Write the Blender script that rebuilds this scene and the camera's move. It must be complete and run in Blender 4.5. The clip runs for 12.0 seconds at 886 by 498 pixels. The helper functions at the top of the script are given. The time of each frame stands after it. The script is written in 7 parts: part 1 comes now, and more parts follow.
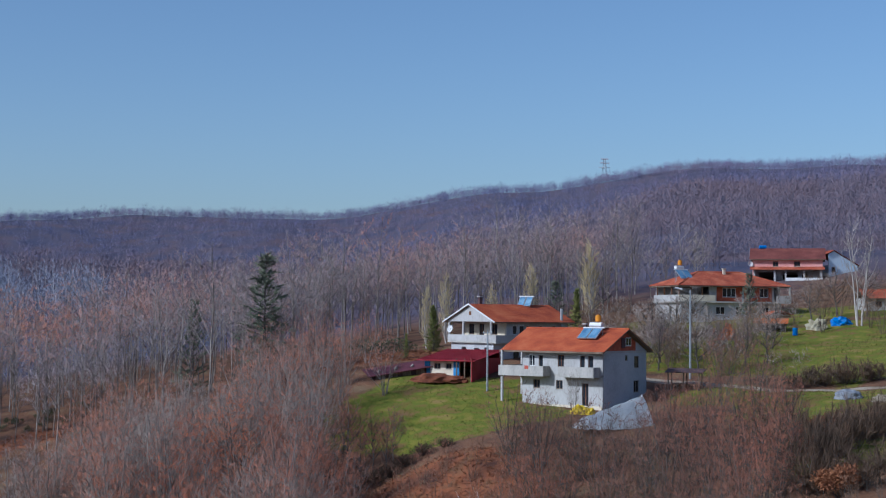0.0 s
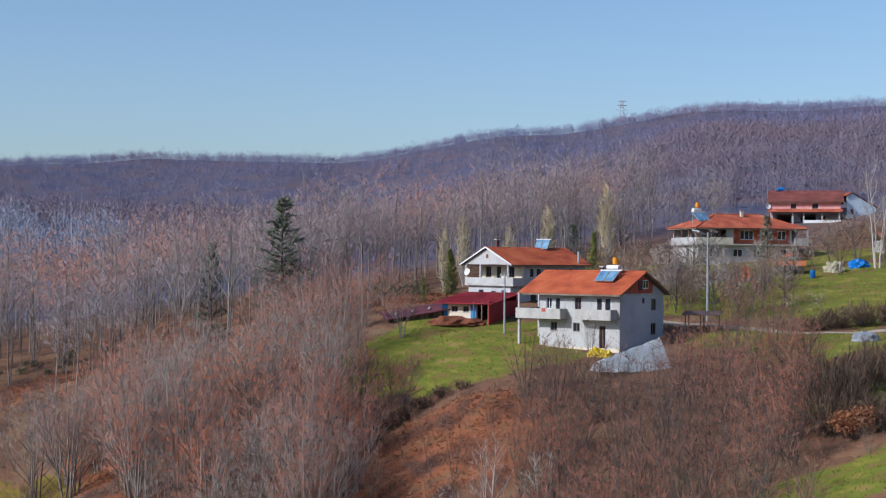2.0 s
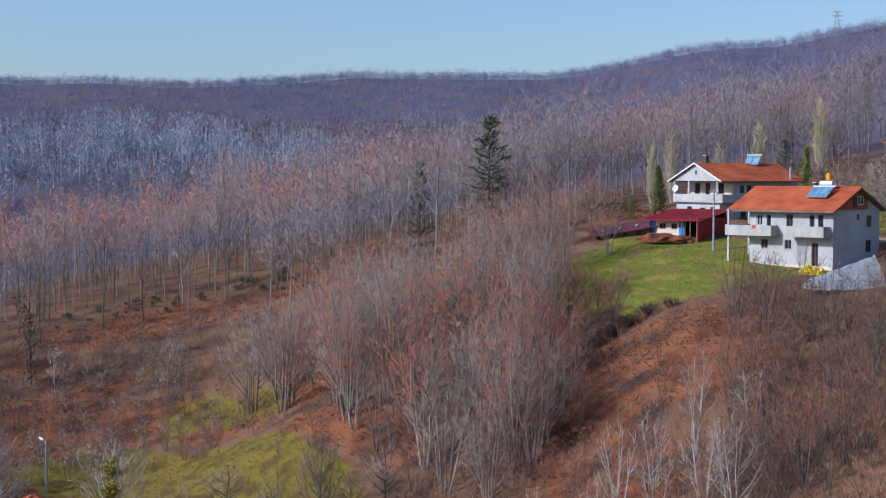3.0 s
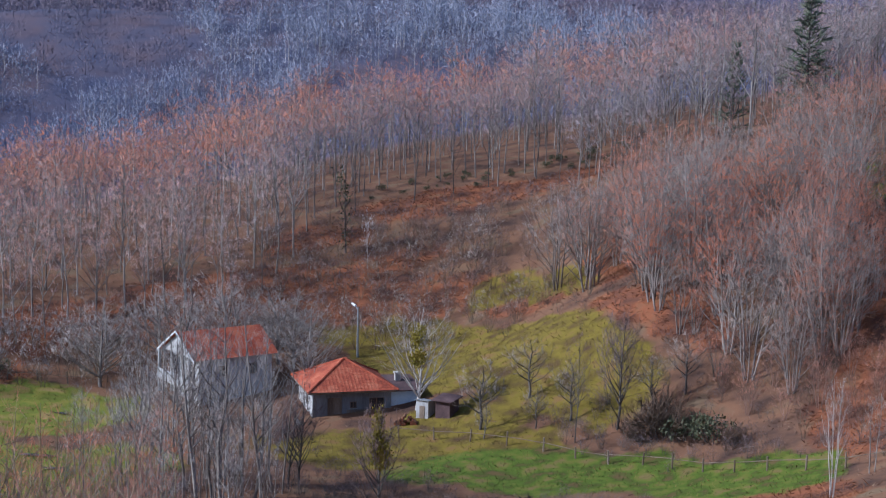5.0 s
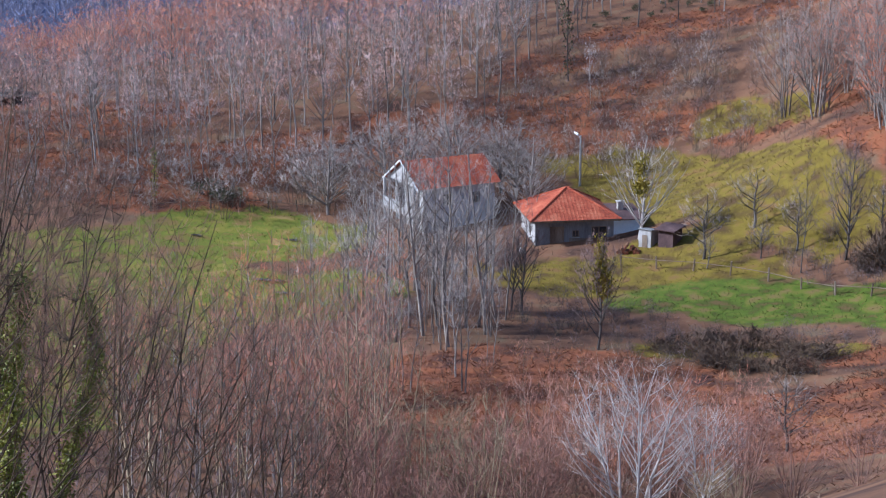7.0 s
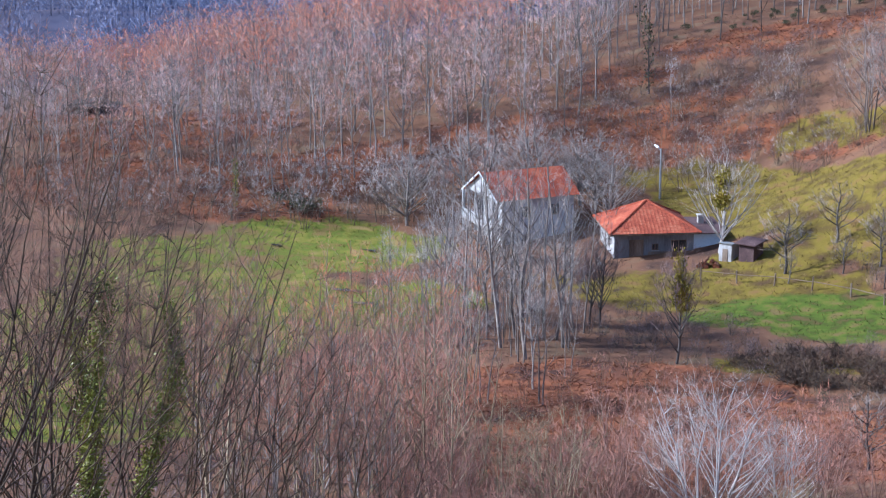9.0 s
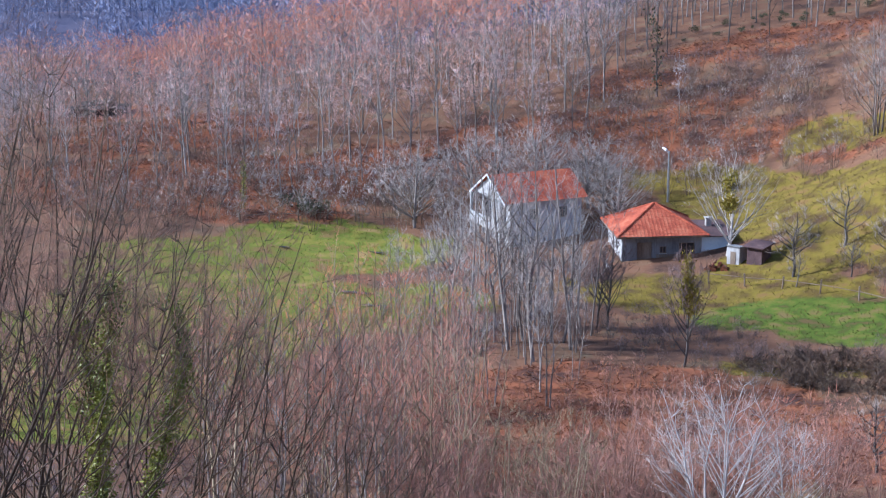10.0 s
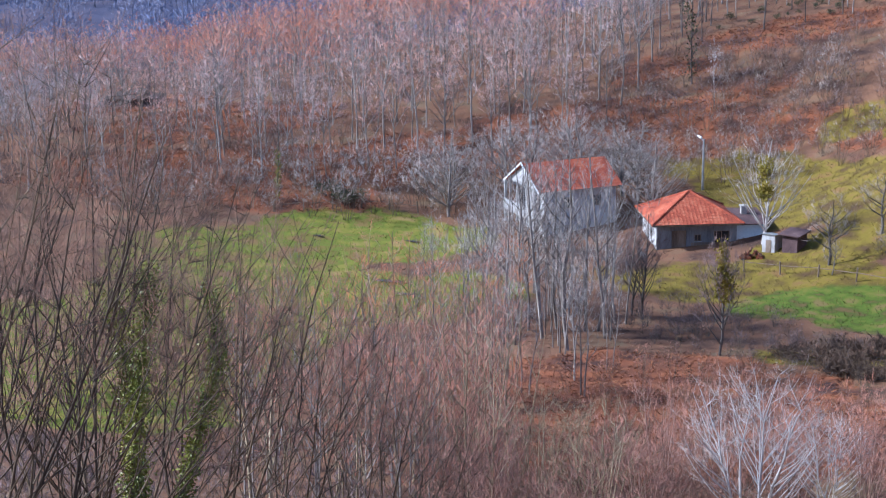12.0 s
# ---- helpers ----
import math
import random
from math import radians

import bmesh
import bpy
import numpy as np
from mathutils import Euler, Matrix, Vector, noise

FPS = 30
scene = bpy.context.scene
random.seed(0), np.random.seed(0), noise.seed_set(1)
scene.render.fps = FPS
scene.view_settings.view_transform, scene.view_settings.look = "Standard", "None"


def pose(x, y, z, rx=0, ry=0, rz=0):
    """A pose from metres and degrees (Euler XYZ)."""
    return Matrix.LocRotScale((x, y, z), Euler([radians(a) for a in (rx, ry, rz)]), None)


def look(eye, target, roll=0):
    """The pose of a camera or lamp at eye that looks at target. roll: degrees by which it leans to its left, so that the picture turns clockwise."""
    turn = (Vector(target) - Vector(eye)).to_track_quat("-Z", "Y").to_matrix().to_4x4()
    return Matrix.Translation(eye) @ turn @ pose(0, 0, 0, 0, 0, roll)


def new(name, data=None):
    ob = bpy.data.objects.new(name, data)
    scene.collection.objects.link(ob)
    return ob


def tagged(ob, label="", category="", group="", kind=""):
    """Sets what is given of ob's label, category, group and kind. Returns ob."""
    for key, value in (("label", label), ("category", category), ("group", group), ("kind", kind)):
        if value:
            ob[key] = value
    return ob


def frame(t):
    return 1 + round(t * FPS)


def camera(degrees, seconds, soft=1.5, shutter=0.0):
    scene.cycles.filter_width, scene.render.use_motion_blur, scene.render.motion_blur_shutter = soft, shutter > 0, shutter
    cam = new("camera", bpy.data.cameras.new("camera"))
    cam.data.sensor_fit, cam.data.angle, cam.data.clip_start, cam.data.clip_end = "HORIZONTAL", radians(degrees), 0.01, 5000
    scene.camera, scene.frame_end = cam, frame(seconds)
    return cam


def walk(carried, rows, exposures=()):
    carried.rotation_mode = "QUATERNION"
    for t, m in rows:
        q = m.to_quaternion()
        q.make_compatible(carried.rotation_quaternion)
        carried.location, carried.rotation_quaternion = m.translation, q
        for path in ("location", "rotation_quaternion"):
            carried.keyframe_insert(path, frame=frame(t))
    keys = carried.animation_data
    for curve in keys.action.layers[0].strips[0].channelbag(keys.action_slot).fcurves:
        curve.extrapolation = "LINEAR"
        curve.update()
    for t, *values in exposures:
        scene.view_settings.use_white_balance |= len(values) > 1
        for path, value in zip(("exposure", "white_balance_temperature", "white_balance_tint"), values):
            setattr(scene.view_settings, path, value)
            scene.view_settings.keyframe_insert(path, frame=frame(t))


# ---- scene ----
# Camera on a hillside: it stands still and pans to the left and down over the valley.
EYE = (0.0, 0.0, 40.0)


def aim(yaw, pitch, roll):
    a, b = radians(yaw), radians(pitch)
    way = (-math.sin(a) * math.cos(b), math.cos(a) * math.cos(b), math.sin(b))
    return look(EYE, (EYE[0] + way[0], EYE[1] + way[1], EYE[2] + way[2]), roll)


cam = camera(31.75, 12.0, soft=1.2, shutter=0.05)
walk(cam, [
    (0, aim(0.00, 2.56, 0.52)),
    (0.5, aim(-0.18, 1.73, 0.56)),
    (1, aim(-0.22, 1.44, 0.53)),
    (1.5, aim(-0.22, 1.18, 0.53)),
    (2, aim(0.61, 0.46, 0.42)),
    (2.5, aim(3.77, -0.90, 0.32)),
    (3, aim(8.19, -2.62, 0.11)),
    (3.2, aim(9.76, -3.31, -0.09)),
    (4.8, aim(17.97, -6.82, -0.32)),
    (5, aim(19.46, -7.19, 1.20)),
    (5.5, aim(23.08, -8.98, 0.36)),
    (6, aim(25.14, -10.86, 0.24)),
    (6.5, aim(26.54, -12.29, -0.01)),
    (7, aim(27.70, -13.54, -0.32)),
    (7.2, aim(28.13, -14.08, -0.41)),
    (8.8, aim(30.37, -12.91, -0.30)),
    (9, aim(30.66, -13.09, -0.45)),
    (9.5, aim(30.96, -13.17, -0.44)),
    (10, aim(30.95, -13.00, -0.41)),
    (10.5, aim(31.15, -13.05, -0.50)),
    (11, aim(31.38, -13.13, -0.63)),
    (11.5, aim(31.90, -13.41, -0.67)),
    (12, aim(32.24, -13.41, -0.78)),
], exposures=[(0, -0.32, 5120, 8), (0.6, -0.22, 5250, 8), (1.5, -0.02, 5650, 9), (3.2, 0.08, 5300, 10), (5, 0.20, 5120, 11), (5.5, 0.38, 5150, 11), (6.5, 0.53, 5150, 12), (9, 0.86, 5020, 11), (12, 0.88, 5020, 11)])

# ---------------------------------------------------------------- light
SUN_TO = Vector((-0.80, -0.42, 0.62)).normalized()
world = bpy.data.worlds.new("sky")
scene.world = world
world.use_nodes = True
wn, wl = world.node_tree.nodes, world.node_tree.links
wn.clear()
sky = wn.new("ShaderNodeTexSky")
sky.sky_type = "NISHITA"
sky.sun_disc = False
sky.sun_elevation = math.asin(SUN_TO.z)
sky.sun_rotation = math.atan2(SUN_TO.x, SUN_TO.y)
sky.altitude = 600
sky.air_density, sky.dust_density, sky.ozone_density = 1.0, 2.2, 1.6
bg = wn.new("ShaderNodeBackground")
bg.inputs["Strength"].default_value = 0.12
wo = wn.new("ShaderNodeOutputWorld")
wl.new(sky.outputs[0], bg.inputs[0])
wl.new(bg.outputs[0], wo.inputs[0])
sun_data = bpy.data.lights.new("sun", "SUN")
sun_data.energy, sun_data.angle, sun_data.color = 4.15, radians(3.0), (1.0, 0.93, 0.84)
sun = new("sun", sun_data)
sun.matrix_world = look(SUN_TO * 300, (0, 0, 0))


# ---------------------------------------------------------------- materials
def material(name, tones, scale=1.0, rough=0.85, bump=0.15, fine=12.0, metal=0.0, spec=0.3, streak=1.0, coat=0.0, detail=4.0):
    """Two-scale noise over a few tones (colours), with a fine grain and a little relief, in world metres."""
    m = bpy.data.materials.new(name)
    m.use_nodes = True
    n, l = m.node_tree.nodes, m.node_tree.links
    b = n["Principled BSDF"]
    geo = n.new("ShaderNodeNewGeometry")
    mp = n.new("ShaderNodeMapping")
    mp.inputs["Scale"].default_value = (1, 1, streak)
    l.new(geo.outputs["Position"], mp.inputs["Vector"])
    big, small = n.new("ShaderNodeTexNoise"), n.new("ShaderNodeTexNoise")
    for node, s, d in ((big, scale, detail), (small, scale * fine, 3.0)):
        node.inputs["Scale"].default_value = s
        node.inputs["Detail"].default_value = d
        l.new(mp.outputs[0], node.inputs["Vector"])
    mixed = n.new("ShaderNodeMix")
    mixed.data_type = "FLOAT"
    mixed.inputs[0].default_value = 0.35
    l.new(big.outputs[0], mixed.inputs[2])
    l.new(small.outputs[0], mixed.inputs[3])
    ramp = n.new("ShaderNodeValToRGB")
    el = ramp.color_ramp.elements
    while len(el) < len(tones):
        el.new(0.5)
    for i, tone in enumerate(tones):
        el[i].position = 0.33 + 0.34 * i / max(1, len(tones) - 1)
        el[i].color = (*tone, 1)
    l.new(mixed.outputs[0], ramp.inputs[0])
    l.new(ramp.outputs[0], b.inputs["Base Color"])
    b.inputs["Roughness"].default_value = rough
    b.inputs["Metallic"].default_value = metal
    b.inputs["Specular IOR Level"].default_value = spec
    b.inputs["Coat Weight"].default_value = coat
    if bump:
        bp = n.new("ShaderNodeBump")
        bp.inputs["Strength"].default_value = bump
        bp.inputs["Distance"].default_value = 0.05
        l.new(small.outputs[0], bp.inputs["Height"])
        l.new(bp.outputs[0], b.inputs["Normal"])
    if name.startswith(("twig", "needle")):
        # twigs are thin cylinders: they take the light by the side of the head that they grow on
        side, turn, own = n.new("ShaderNodeAttribute"), n.new("ShaderNodeVectorTransform"), n.new("ShaderNodeVectorMath")
        side.attribute_name = "outward"
        turn.vector_type, turn.convert_from, turn.convert_to = "NORMAL", "OBJECT", "WORLD"
        own.operation = "MULTIPLY_ADD"
        own.inputs[1].default_value = (0.9, 0.9, 0.9)
        l.new(side.outputs["Vector"], turn.inputs[0])
        l.new(geo.outputs["Normal"], own.inputs[0])
        l.new(turn.outputs[0], own.inputs[2])
        unit = n.new("ShaderNodeVectorMath")
        unit.operation = "NORMALIZE"
        l.new(own.outputs[0], unit.inputs[0])
        l.new(unit.outputs[0], b.inputs["Normal"])
    return m


BARK_GREY = material("bark_grey", [(0.085, 0.068, 0.055), (0.22, 0.185, 0.16), (0.44, 0.40, 0.36)], 0.3, streak=0.3)
BARK_ASH = material("bark_ash", [(0.09, 0.075, 0.06), (0.26, 0.225, 0.195), (0.48, 0.44, 0.40)], 0.3, streak=0.3)
BARK_MID = material("bark_mid", [(0.12, 0.095, 0.08), (0.24, 0.20, 0.175), (0.42, 0.37, 0.335)], 0.3, streak=0.3)
BARK_BROWN = material("bark_brown", [(0.08, 0.055, 0.04), (0.15, 0.105, 0.075), (0.30, 0.23, 0.15)], 0.8, streak=0.3)
BARK_NEAR = material("bark_near", [(0.045, 0.033, 0.023), (0.10, 0.07, 0.046), (0.24, 0.17, 0.10)], 0.8, streak=0.3)
BARK_DARK = material("bark_dark", [(0.05, 0.04, 0.035), (0.10, 0.085, 0.075), (0.18, 0.16, 0.14)], 0.4, streak=0.3)
BARK_PALE = material("bark_pale", [(0.30, 0.26, 0.23), (0.43, 0.385, 0.35), (0.55, 0.50, 0.46)], 0.5, streak=0.3)
BARK_WHITE = material("bark_white", [(0.32, 0.29, 0.275), (0.48, 0.45, 0.43), (0.60, 0.57, 0.55)], 0.5, streak=0.3)
# Bark of the far woods, with distance haze put into its purple grey.
BARK_HAZE = material("bark_haze", [(0.10, 0.09, 0.115), (0.15, 0.135, 0.16), (0.21, 0.19, 0.22)], 0.05)
BARK_ROSE = material("bark_rose", [(0.16, 0.095, 0.07), (0.28, 0.165, 0.125), (0.40, 0.26, 0.20)], 0.4, streak=0.3)
BARK_TAN = material("bark_tan", [(0.17, 0.125, 0.07), (0.31, 0.24, 0.145), (0.45, 0.37, 0.25)], 0.4, streak=0.3)
TWIG_RED = material("twig_red", [(0.36, 0.21, 0.16), (0.48, 0.20, 0.125), (0.60, 0.18, 0.08)], 0.06, detail=2.0, bump=0)
TWIG_ROSE = material("twig_rose", [(0.30, 0.165, 0.125), (0.41, 0.195, 0.135), (0.50, 0.19, 0.115)], 0.08, detail=2.0, bump=0)
TWIG_THICKET = material("twig_thicket", [(0.15, 0.09, 0.068), (0.25, 0.115, 0.076), (0.36, 0.13, 0.076)], 0.08, detail=2.0, bump=0)
TWIG_DUN = material("twig_dun", [(0.085, 0.062, 0.034), (0.135, 0.092, 0.05), (0.19, 0.115, 0.062)], 0.09, detail=2.0, bump=0)
TWIG_DUSK = material("twig_dusk", [(0.13, 0.09, 0.085), (0.20, 0.14, 0.13), (0.27, 0.17, 0.14)], 0.1, detail=2.0, bump=0)
TWIG_GARDEN = material("twig_garden", [(0.15, 0.095, 0.06), (0.23, 0.14, 0.085), (0.32, 0.17, 0.10)], 0.09, detail=2.0, bump=0)
TWIG_OLIVE = material("twig_olive", [(0.20, 0.155, 0.09), (0.28, 0.215, 0.125), (0.36, 0.25, 0.15)], 0.1, detail=2.0, bump=0)
TWIG_GREY = material("twig_grey", [(0.25, 0.195, 0.16), (0.34, 0.28, 0.24), (0.41, 0.32, 0.26)], 0.07, detail=2.0, bump=0)
TWIG_ASH = material("twig_ash", [(0.29, 0.24, 0.205), (0.40, 0.345, 0.305), (0.52, 0.455, 0.41)], 0.12, detail=2.0, bump=0)
# Next two: blue raised a little to colour in haze over the forest.
TWIG_MIX = material("twig_mix", [(0.32, 0.275, 0.28), (0.39, 0.29, 0.275), (0.48, 0.255, 0.20), (0.60, 0.22, 0.125)], 0.03, detail=3.0, bump=0)
TWIG_EDGE = material("twig_edge", [(0.28, 0.245, 0.255), (0.355, 0.30, 0.305), (0.41, 0.28, 0.26), (0.52, 0.24, 0.165)], 0.05, detail=3.0, bump=0)
TWIG_RUST = material("twig_rust", [(0.474, 0.308, 0.256), (0.577, 0.29, 0.2), (0.68, 0.246, 0.132), (0.721, 0.211, 0.092)], 0.035, detail=3.0, bump=0)
# Brighter than twig_edge to put the stronger light on the west slope into colour.
TWIG_BLUSH_LIT = material("twig_blush_lit", [(0.45, 0.375, 0.36), (0.55, 0.43, 0.405), (0.64, 0.39, 0.32), (0.70, 0.28, 0.145)], 0.05, detail=3.0, bump=0)
# Far twigs: the haze of distance is mixed into these blues and purples.
TWIG_HAZE_FAR = material("twig_haze_far", [(0.13, 0.14, 0.27), (0.165, 0.16, 0.275), (0.20, 0.165, 0.255), (0.225, 0.165, 0.22)], 0.010, detail=3.0, bump=0)
TWIG_HAZE_HILL = material("twig_haze_hill", [(0.125, 0.115, 0.165), (0.155, 0.13, 0.17), (0.19, 0.135, 0.155), (0.225, 0.14, 0.135)], 0.012, detail=3.0, bump=0)
TWIG_HAZE_VALLEY = material("twig_haze_valley", [(0.14, 0.165, 0.28), (0.19, 0.21, 0.32), (0.24, 0.235, 0.31)], 0.02, detail=3.0, bump=0)
TWIG_HAZE_PALE = material("twig_haze_pale", [(0.22, 0.23, 0.30), (0.28, 0.29, 0.365), (0.34, 0.35, 0.425)], 0.03, detail=3.0, bump=0)
TWIG_PALE = material("twig_pale", [(0.44, 0.40, 0.40), (0.58, 0.54, 0.54), (0.66, 0.63, 0.63)], 0.1, bump=0)
TWIG_TAN = material("twig_tan", [(0.36, 0.27, 0.13), (0.46, 0.36, 0.185), (0.54, 0.44, 0.25)], 0.2, bump=0)
TWIG_BROWN = material("twig_brown", [(0.122, 0.073, 0.051), (0.256, 0.146, 0.098), (0.512, 0.256, 0.152)], 0.5, bump=0)
EVER = material("evergreen", [(0.04, 0.046, 0.026), (0.075, 0.08, 0.04), (0.13, 0.125, 0.06)], 0.6, bump=0, rough=0.7)
NEEDLE = material("needle", [(0.085, 0.10, 0.07), (0.145, 0.16, 0.105), (0.21, 0.215, 0.14)], 0.5, bump=0)
NEEDLE_LIGHT = material("needle_light", [(0.10, 0.12, 0.03), (0.20, 0.21, 0.05), (0.33, 0.30, 0.08)], 0.5, bump=0)
IVY = material("ivy", [(0.06, 0.07, 0.012), (0.17, 0.185, 0.025), (0.36, 0.34, 0.055)], 0.9, bump=0, rough=0.45)
LEAF_YELLOW = material("leaf_yellow", [(0.11, 0.10, 0.015), (0.24, 0.19, 0.025), (0.38, 0.28, 0.04)], 0.8, bump=0)
LEAF_RUST = material("leaf_rust", [(0.13, 0.055, 0.03), (0.24, 0.095, 0.045), (0.33, 0.15, 0.065)], 0.8, bump=0)
BRAMBLE = material("bramble", [(0.06, 0.042, 0.03), (0.115, 0.075, 0.05), (0.20, 0.12, 0.075)], 0.4, bump=0)
BRACKEN = material("bracken", [(0.11, 0.05, 0.03), (0.22, 0.09, 0.042), (0.34, 0.15, 0.064)], 0.25, bump=0)
LITTER = material("litter", [(0.13, 0.085, 0.06), (0.23, 0.145, 0.095), (0.33, 0.22, 0.135)], 0.3, bump=0)
GRASS = material("grass", [(0.05, 0.068, 0.014), (0.085, 0.115, 0.019), (0.15, 0.15, 0.033)], 0.2, bump=0)
GRASS_FRESH = material("grass_fresh", [(0.095, 0.105, 0.02), (0.155, 0.16, 0.026), (0.27, 0.215, 0.05)], 0.2, bump=0)
GRASS_DRY = material("grass_dry", [(0.13, 0.09, 0.034), (0.195, 0.15, 0.04), (0.26, 0.185, 0.06)], 0.25, bump=0)
# ---------------------------------------------------------------- ground: heights
LATTICE = np.random.RandomState(7).rand(64, 64)


def value_noise(x, y, size):
    """Smooth noise of about -1 to 1 whose bumps are size metres wide."""
    x, y = np.asarray(x, float) / size, np.asarray(y, float) / size
    i, j = np.floor(x).astype(int), np.floor(y).astype(int)
    u, v = x - i, y - j
    u, v = u * u * (3 - 2 * u), v * v * (3 - 2 * v)
    g = lambda a, b: LATTICE[a % 64, b % 64]
    return 2 * ((g(i, j) * (1 - u) + g(i + 1, j) * u) * (1 - v) + (g(i, j + 1) * (1 - u) + g(i + 1, j + 1) * u) * v) - 1


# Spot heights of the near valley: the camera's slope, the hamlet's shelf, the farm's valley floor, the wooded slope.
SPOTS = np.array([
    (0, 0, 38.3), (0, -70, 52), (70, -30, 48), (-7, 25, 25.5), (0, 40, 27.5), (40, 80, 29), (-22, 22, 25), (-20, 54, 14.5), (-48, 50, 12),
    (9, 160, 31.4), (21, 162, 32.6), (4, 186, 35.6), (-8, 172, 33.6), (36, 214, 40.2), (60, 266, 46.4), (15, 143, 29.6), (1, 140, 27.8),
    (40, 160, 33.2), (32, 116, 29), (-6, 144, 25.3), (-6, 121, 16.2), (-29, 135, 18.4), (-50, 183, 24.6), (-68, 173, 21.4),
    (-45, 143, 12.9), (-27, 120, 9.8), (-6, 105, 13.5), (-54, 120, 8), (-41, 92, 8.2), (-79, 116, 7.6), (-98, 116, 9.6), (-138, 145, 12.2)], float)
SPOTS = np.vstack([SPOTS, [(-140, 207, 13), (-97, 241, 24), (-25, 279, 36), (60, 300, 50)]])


def bend(r2):
    return 0.5 * r2 * np.log(r2 + 1.0)


def spline_weights(p, stiff=3.0):
    n = len(p)
    d = ((p[:, None, :2] - p[None, :, :2]) ** 2).sum(-1)
    a = np.zeros((n + 3, n + 3))
    a[:n, :n] = bend(d) + stiff * np.eye(n)
    a[:n, n], a[:n, n + 1:] = 1, p[:, :2]
    a[n, :n], a[n + 1:, :n] = 1, p[:, :2].T
    return np.linalg.solve(a, np.r_[p[:, 2], 0, 0, 0])


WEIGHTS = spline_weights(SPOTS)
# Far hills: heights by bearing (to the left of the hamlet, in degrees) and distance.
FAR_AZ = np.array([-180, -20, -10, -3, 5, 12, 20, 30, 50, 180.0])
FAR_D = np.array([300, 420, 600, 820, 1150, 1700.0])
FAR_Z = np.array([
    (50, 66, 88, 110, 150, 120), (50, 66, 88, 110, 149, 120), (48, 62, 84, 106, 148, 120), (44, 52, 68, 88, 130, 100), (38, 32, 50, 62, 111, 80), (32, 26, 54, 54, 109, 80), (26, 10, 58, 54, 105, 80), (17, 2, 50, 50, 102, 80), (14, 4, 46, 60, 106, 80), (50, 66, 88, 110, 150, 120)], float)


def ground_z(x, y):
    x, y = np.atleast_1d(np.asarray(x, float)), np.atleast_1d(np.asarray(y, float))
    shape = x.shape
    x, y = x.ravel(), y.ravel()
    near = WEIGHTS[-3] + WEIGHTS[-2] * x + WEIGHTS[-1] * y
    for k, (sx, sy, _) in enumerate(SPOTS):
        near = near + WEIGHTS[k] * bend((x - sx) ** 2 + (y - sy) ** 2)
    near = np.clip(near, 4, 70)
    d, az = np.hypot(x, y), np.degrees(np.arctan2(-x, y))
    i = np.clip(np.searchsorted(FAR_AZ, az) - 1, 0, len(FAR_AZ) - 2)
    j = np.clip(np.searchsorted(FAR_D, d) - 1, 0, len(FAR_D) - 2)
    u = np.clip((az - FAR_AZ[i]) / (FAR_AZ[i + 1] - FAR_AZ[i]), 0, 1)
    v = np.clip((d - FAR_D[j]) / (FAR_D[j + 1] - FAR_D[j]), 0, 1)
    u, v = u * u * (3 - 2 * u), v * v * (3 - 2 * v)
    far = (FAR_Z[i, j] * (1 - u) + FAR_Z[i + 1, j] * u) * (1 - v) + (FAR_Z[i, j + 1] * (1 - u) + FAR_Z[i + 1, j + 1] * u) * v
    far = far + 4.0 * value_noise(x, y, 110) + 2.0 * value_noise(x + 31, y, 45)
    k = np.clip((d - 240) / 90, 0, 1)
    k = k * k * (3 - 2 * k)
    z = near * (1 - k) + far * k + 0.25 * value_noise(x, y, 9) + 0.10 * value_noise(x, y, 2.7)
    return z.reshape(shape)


def gz(x, y):
    return float(ground_z(x, y)[0])


def wood_edge(az):
    """Distance at which the forest begins, by bearing."""
    return np.interp(az, [-22, -10, -6, -4, 0, 3, 6, 13, 16, 20, 23, 27, 38, 44, 52], [300, 292, 262, 232, 214, 210, 180, 172, 190, 196, 186, 158, 152, 158, 150])


# ---------------------------------------------------------------- ground: cover and mesh
def patch(x, y, cx, cy, rx, ry, turn=0.0, edge=0.35):
    """1 inside an uneven oval patch of land, 0 outside."""
    a = radians(turn)
    u = ((x - cx) * math.cos(a) + (y - cy) * math.sin(a)) / rx
    v = (-(x - cx) * math.sin(a) + (y - cy) * math.cos(a)) / ry
    r = np.hypot(u, v) + 0.22 * value_noise(x, y, 6.0) + 0.12 * value_noise(x + 9, y, 2.0)
    return np.clip((1 - r) / edge + 0.5, 0, 1)


GREEN = [(-31, 112.5, 12, 4.6, 3), (-16, 109, 9, 4.2, -20)]
OLIVE = [(-43, 134.5, 20, 7.5, -32), (-55, 142, 9, 4, -10), (-48, 115, 9, 4.2, 8), (-40, 118, 9, 3.6, -5), (-41, 122.5, 6, 3, -10), (-28, 99.5, 8, 2.5, 15), (-40, 149, 5, 2, -20), (-45, 152, 6, 3, 0)]
MEADOW = [(1, 151.5, 6, 5, 8), (7, 154, 5, 3.5, 0), (5, 163, 5, 4, 0), (36.5, 150, 9, 9.5, -10), (46, 150, 14, 7, -6), (35, 122, 9, 5.5, -10), (30, 158, 7, 4, 0), (50, 168, 16, 5, 0), (26, 103, 8, 4.5, -10),
          (50, 184, 24, 20, 0), (26, 184, 12, 12, 0), (40, 176, 18, 8, 0), (46, 212, 20, 9, 10), (0, 160, 11, 11, 5), (-76, 80, 14, 19, 20), (-70, 100, 12, 8, 25), (-66, 66, 9, 7, 0), (-80, 115, 10, 8, 20), (-86, 102, 12, 9, 30)]
